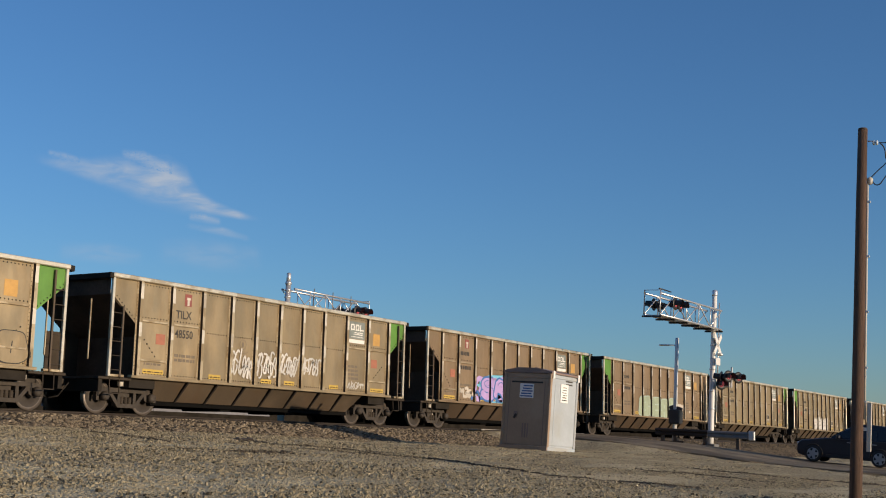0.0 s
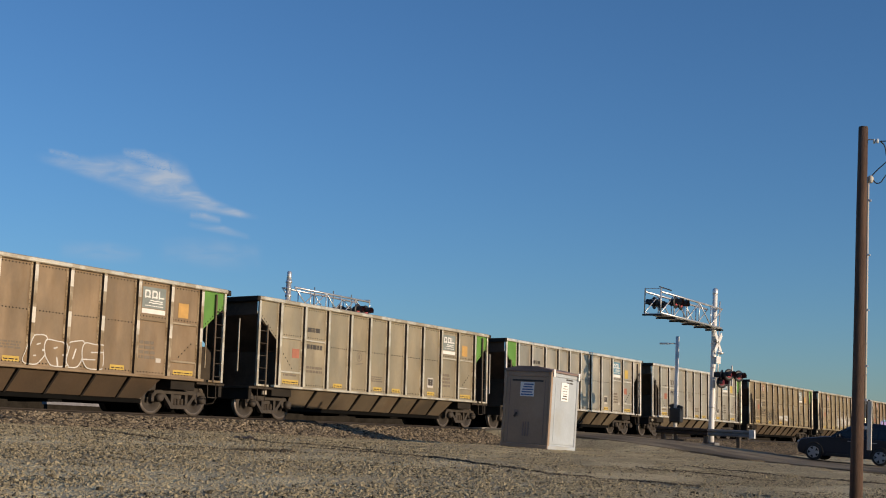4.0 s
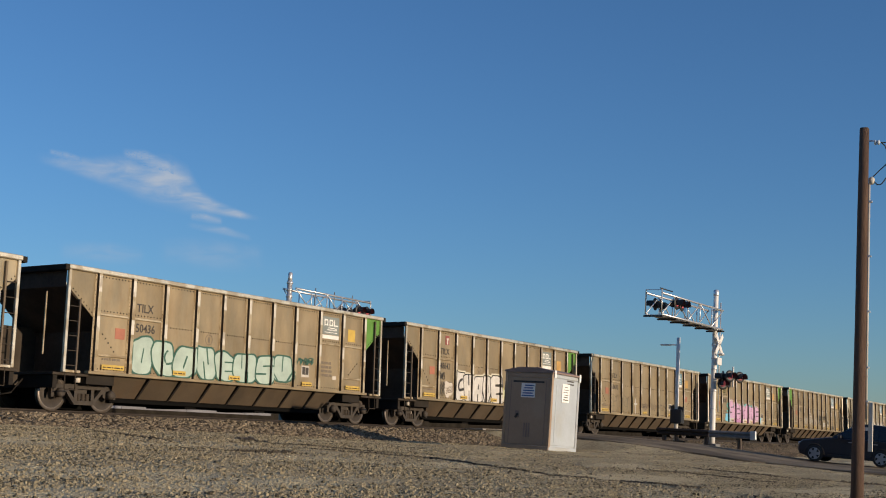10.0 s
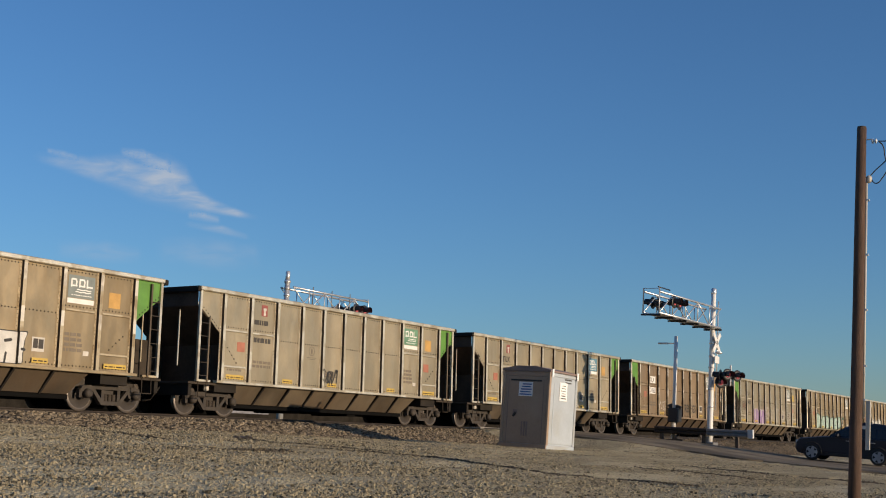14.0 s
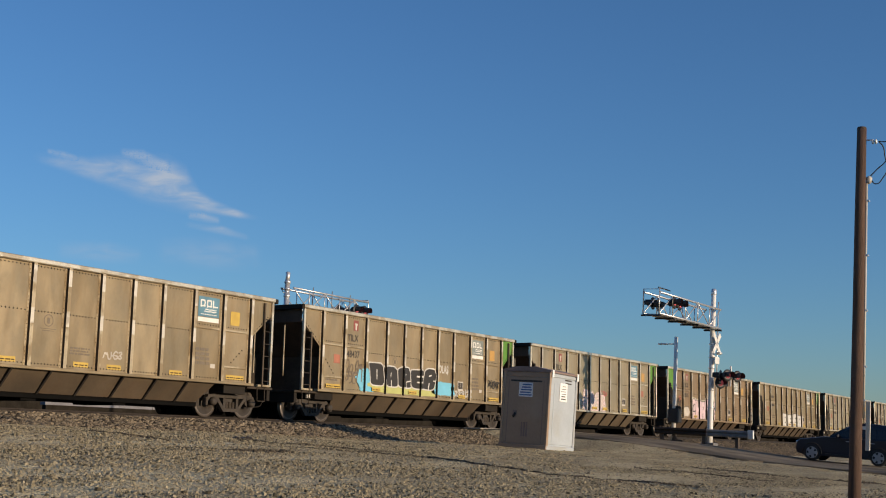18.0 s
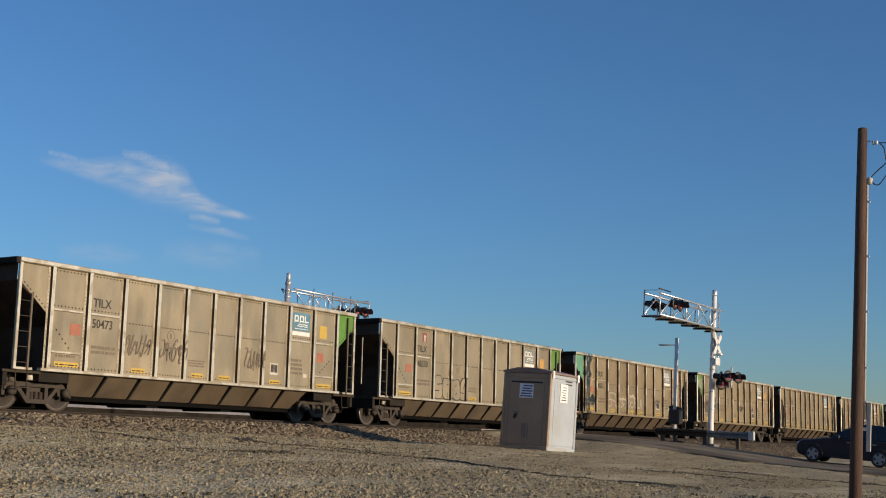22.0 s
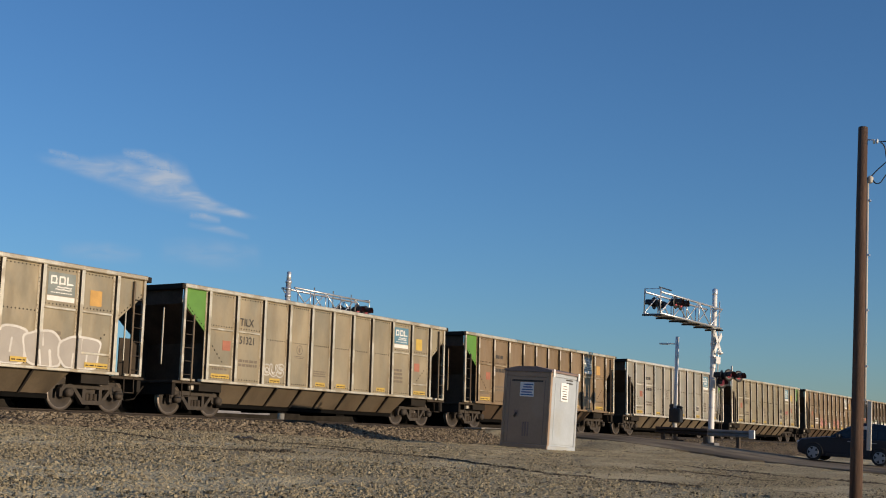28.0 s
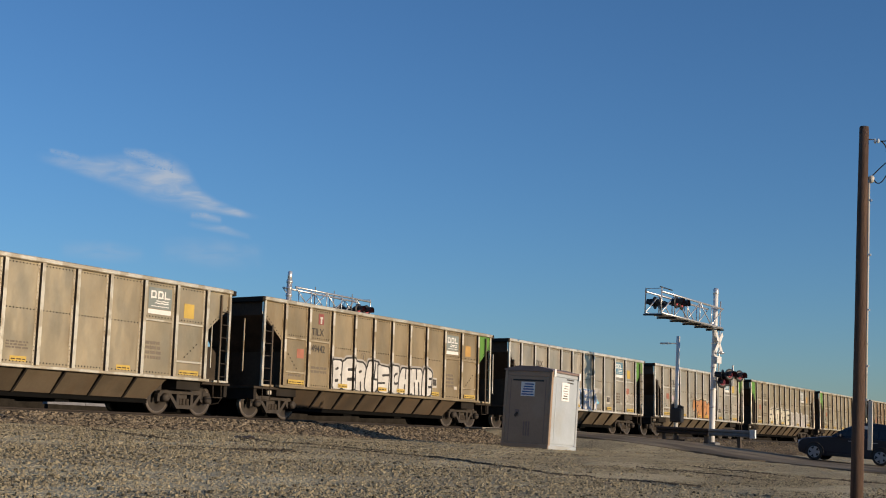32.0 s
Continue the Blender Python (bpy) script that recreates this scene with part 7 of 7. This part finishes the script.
    for s in (-1, 1):
        for y in (-1.19, 1.56):
            wheel = part("wheel", turned([(0.22, -0.09), (0.32, -0.11), (0.345, -0.08), (0.345, 0.08), (0.32, 0.11), (0.22, 0.09)], (0, 0, 0), "x", 26), M_TYRE, car, "black tyre", (s * 0.80, y, 0.345))
            rim = bmesh.new()
            o = s * 0.112
            add_disc(rim, [(0.245, -0.02 * s), (0.245, 0.0), (0.20, 0.003 * s)], (o, 0, 0), "x", 24)
            part("rim_well", tidy(rim), M_TYRE, wheel)
            rim = bmesh.new()
            for i in range(5):
                a = 2 * math.pi * i / 5 + 0.3
                m = pose(o + s * 0.012, 0, 0) @ Matrix.Rotation(a, 4, "X")
                add_box(rim, -0.008, 0.008, -0.062, 0.062, 0.03, 0.225, m)
            for i in range(24):
                a = 2 * math.pi * i / 24
                add_box(rim, -0.012, 0.012, -0.032, 0.032, 0.222, 0.24, pose(o + s * 0.01, 0, 0) @ Matrix.Rotation(a, 4, "X"))
            add_disc(rim, [(0.06, -0.01), (0.06, 0.012), (0.03, 0.018)], (o + s * 0.012, 0, 0), "x", 14)
            part("rim", tidy(rim), M_ALLOY, wheel, "five-spoke alloy rim")
            part("arch", tube([(s * 0.885, y + 0.40 * math.cos(a), 0.345 + 0.40 * math.sin(a)) for a in np.linspace(-0.1, 3.24, 14)], 0.035, 6), M_TYRE, car, "black wheel arch trim")
    slope = math.degrees(math.atan2(0.17, 2.61))
    car.matrix_world = pose(52.75, -14.50, -1.065, slope, 0, 0) @ Matrix.Scale(0.95, 4)
    tagged(car, "dark blue sport utility car waiting on the road at the crossing", "car")


def build_cloud():
    """Thin high cloud streaks, far beyond everything, as see-through sheets."""
    m = bpy.data.materials.new("thin_cloud")
    m.use_nodes = True
    n, l = m.node_tree.nodes, m.node_tree.links
    n.remove(n["Principled BSDF"])
    out = n["Material Output"]
    co, mp = n.new("ShaderNodeTexCoord"), n.new("ShaderNodeMapping")
    mp.inputs["Scale"].default_value = (1.0, 3.2, 1)
    mp.inputs["Rotation"].default_value = (0, 0, 0.22)
    l.new(co.outputs["UV"], mp.inputs[0])
    tex = n.new("ShaderNodeTexNoise")
    tex.inputs["Scale"].default_value, tex.inputs["Detail"].default_value, tex.inputs["Distortion"].default_value = 3.4, 7, 0.5
    l.new(mp.outputs[0], tex.inputs["Vector"])
    col = n.new("ShaderNodeAttribute")
    col.attribute_name = "thickness"
    sep = n.new("ShaderNodeSeparateColor")
    l.new(col.outputs["Color"], sep.inputs[0])
    wisp = n.new("ShaderNodeMapRange")
    wisp.inputs[1].default_value, wisp.inputs[2].default_value, wisp.inputs[3].default_value = 0.33, 0.68, 0.22
    l.new(tex.outputs[0], wisp.inputs[0])
    mul = n.new("ShaderNodeMath")
    mul.operation = "MULTIPLY"
    l.new(wisp.outputs[0], mul.inputs[0]), l.new(sep.outputs[0], mul.inputs[1])
    glow, clear, mix = n.new("ShaderNodeEmission"), n.new("ShaderNodeBsdfTransparent"), n.new("ShaderNodeMixShader")
    glow.inputs[0].default_value, glow.inputs[1].default_value = (0.36, 0.44, 0.53, 1), 1.0
    l.new(mul.outputs[0], mix.inputs[0]), l.new(clear.outputs[0], mix.inputs[1]), l.new(glow.outputs[0], mix.inputs[2])
    l.new(mix.outputs[0], out.inputs[0])
    base, dist = pose(0, -27.25, -0.6, 98.76, -1.4, -58.5), 3000.0   # the clouds hang three kilometres off, square to this line

    def cloud(spine, label):
        """spine: (across, up, half width, density) of the streak, in thousandths of its distance."""
        bm = bmesh.new()
        uv, dl = bm.loops.layers.uv.new("uv"), bm.loops.layers.color.new("thickness")
        rows = []
        for i in range(41):
            t = i / 40 * (len(spine) - 1)
            a = min(int(t), len(spine) - 2)
            q = [spine[a][j] + (spine[a + 1][j] - spine[a][j]) * (t - a) for j in range(4)]
            d = q[3] * min(1, i / 4, (40 - i) / 4)
            rows.append([(bm.verts.new(base @ Vector((q[0] / 1000 * dist, (q[1] + s * q[2]) / 1000 * dist, -dist))), (q[0] / 100, (q[1] + s * q[2]) / 100), d * (1 - s * s))
                         for s in np.linspace(-1, 1, 13)])
        for a, b in zip(rows, rows[1:]):
            for i in range(12):
                four = (a[i], b[i], b[i + 1], a[i + 1])
                fc = bm.faces.new([v[0] for v in four])
                for lp, v in zip(fc.loops, four):
                    lp[uv].uv = v[1]
                    lp[dl] = (v[2], v[2], v[2], 1)
        ob = put("cloud", bm, m)
        ob.visible_shadow = False
        tagged(ob, label, "cloud", kind="structure")
    wisp_label = "thin white wisp of high cloud"
    cloud([(-326, 73, 5, 1.05), (-303, 68, 8, 0.85), (-280, 63, 11, 0.90), (-257, 60, 17, 1.008), (-240, 56, 21, 1.1), (-218, 52, 24, 1.1), (-203, 46, 21, 1.1),
           (-192, 37, 11, 1.064), (-180, 32, 7, 1.1), (-162, 27, 4.5, 1.0125), (-141, 22, 2.5, 0.675)], wisp_label)
    cloud([(-315, 77, 3, 0.6), (-300, 74, 4, 0.9), (-288, 71, 2.5, 0.5)], wisp_label)
    cloud([(-257, 77, 4, 0.675), (-237, 72, 7, 1.08), (-215, 64, 5, 0.81)], wisp_label)
    cloud([(-203, 26, 4, 0.675), (-189, 24, 5, 0.945), (-175, 21, 4, 0.675)], wisp_label)
    cloud([(-206, 19, 3, 0.4725), (-175, 14, 5, 0.81), (-151, 7, 3, 0.6075)], wisp_label)
    cloud([(-230, -1, 12, 0.392), (-181, -5, 17, 0.672), (-140, -8, 12, 0.392)], "faint low veil of cloud")
    cloud([(-310, -1, 9, 0.336), (-266, -4, 11, 0.672), (-235, -7, 8, 0.336)], "faint low veil of cloud")


def build_far_wall():
    ob = put("concrete_wall", box(50.0, 69.9, 30.0, 30.3, -1.0, 0.95), M_HEDGE)
    for i in range(7):
        part("wall_coping", box(49.9 + 2.86 * i, 52.74 + 2.86 * i, 29.94, 30.36, 0.95, 1.12, 0.01), M_FARWALL, ob)
    tagged(ob, "low dark wall with a pale coping beyond the railway", "wall", kind="structure")
    # a dark belt of scrub behind it, with an uneven top
    bm = bmesh.new()
    n, rows = 240, []
    for i in range(n):
        x = 30.0 + 330.0 * (i / (n - 1)) ** 1.6
        top = 1.62 + 0.006 * max(0.0, x - 70.0) + 0.12 * noise.noise((x * 0.9, 0, 4)) + 0.06 * noise.noise((x * 3.1, 0, 8))
        rows.append([bm.verts.new((x, 33.0 + 0.4 * noise.noise((x, z, 2)) + (1.2 if j > 2 else 0.0), z)) for j, z in enumerate((-1.0, 0.3, top, top - 0.05, -1.0))])
    for a, b in zip(rows, rows[1:]):
        for i in range(4):
            bm.faces.new((a[i], b[i], b[i + 1], a[i + 1]))
    tagged(put("scrub_belt", tidy(bm), M_HEDGE), "dark low scrub beyond the railway", "bushes", kind="stuff")


def build_scrap_plate():
    x, y = 20.5, -9.8
    bm = box(-0.20, 0.20, -0.11, 0.11, 0.0, 0.035, 0.008)
    add_box(bm, -0.14, -0.09, -0.08, 0.08, 0.033, 0.055)
    add_box(bm, 0.09, 0.14, -0.08, 0.08, 0.033, 0.055)
    ob = put("tie_plate", tidy(bm), M_RAIL)
    ob.matrix_world = pose(x, y, ground_height(x, y) + ripple(x, y), 6, -3, -40)
    tagged(ob, "rusty steel tie plate lying on the gravel lot", "tie plate")


build_far_wall()
build_scrap_plate()
build_toilet()
build_near_signal()
build_far_signal()
build_gate_post()
build_guard_rail()
build_pole()
build_suv()
build_cloud()


def motions():
    for k, car in TRAIN:
        walk(car, [(t, pose(FIRST + COUPLED * (t - k) + g, 0, 0)) for t, g in GAINS])


motions()
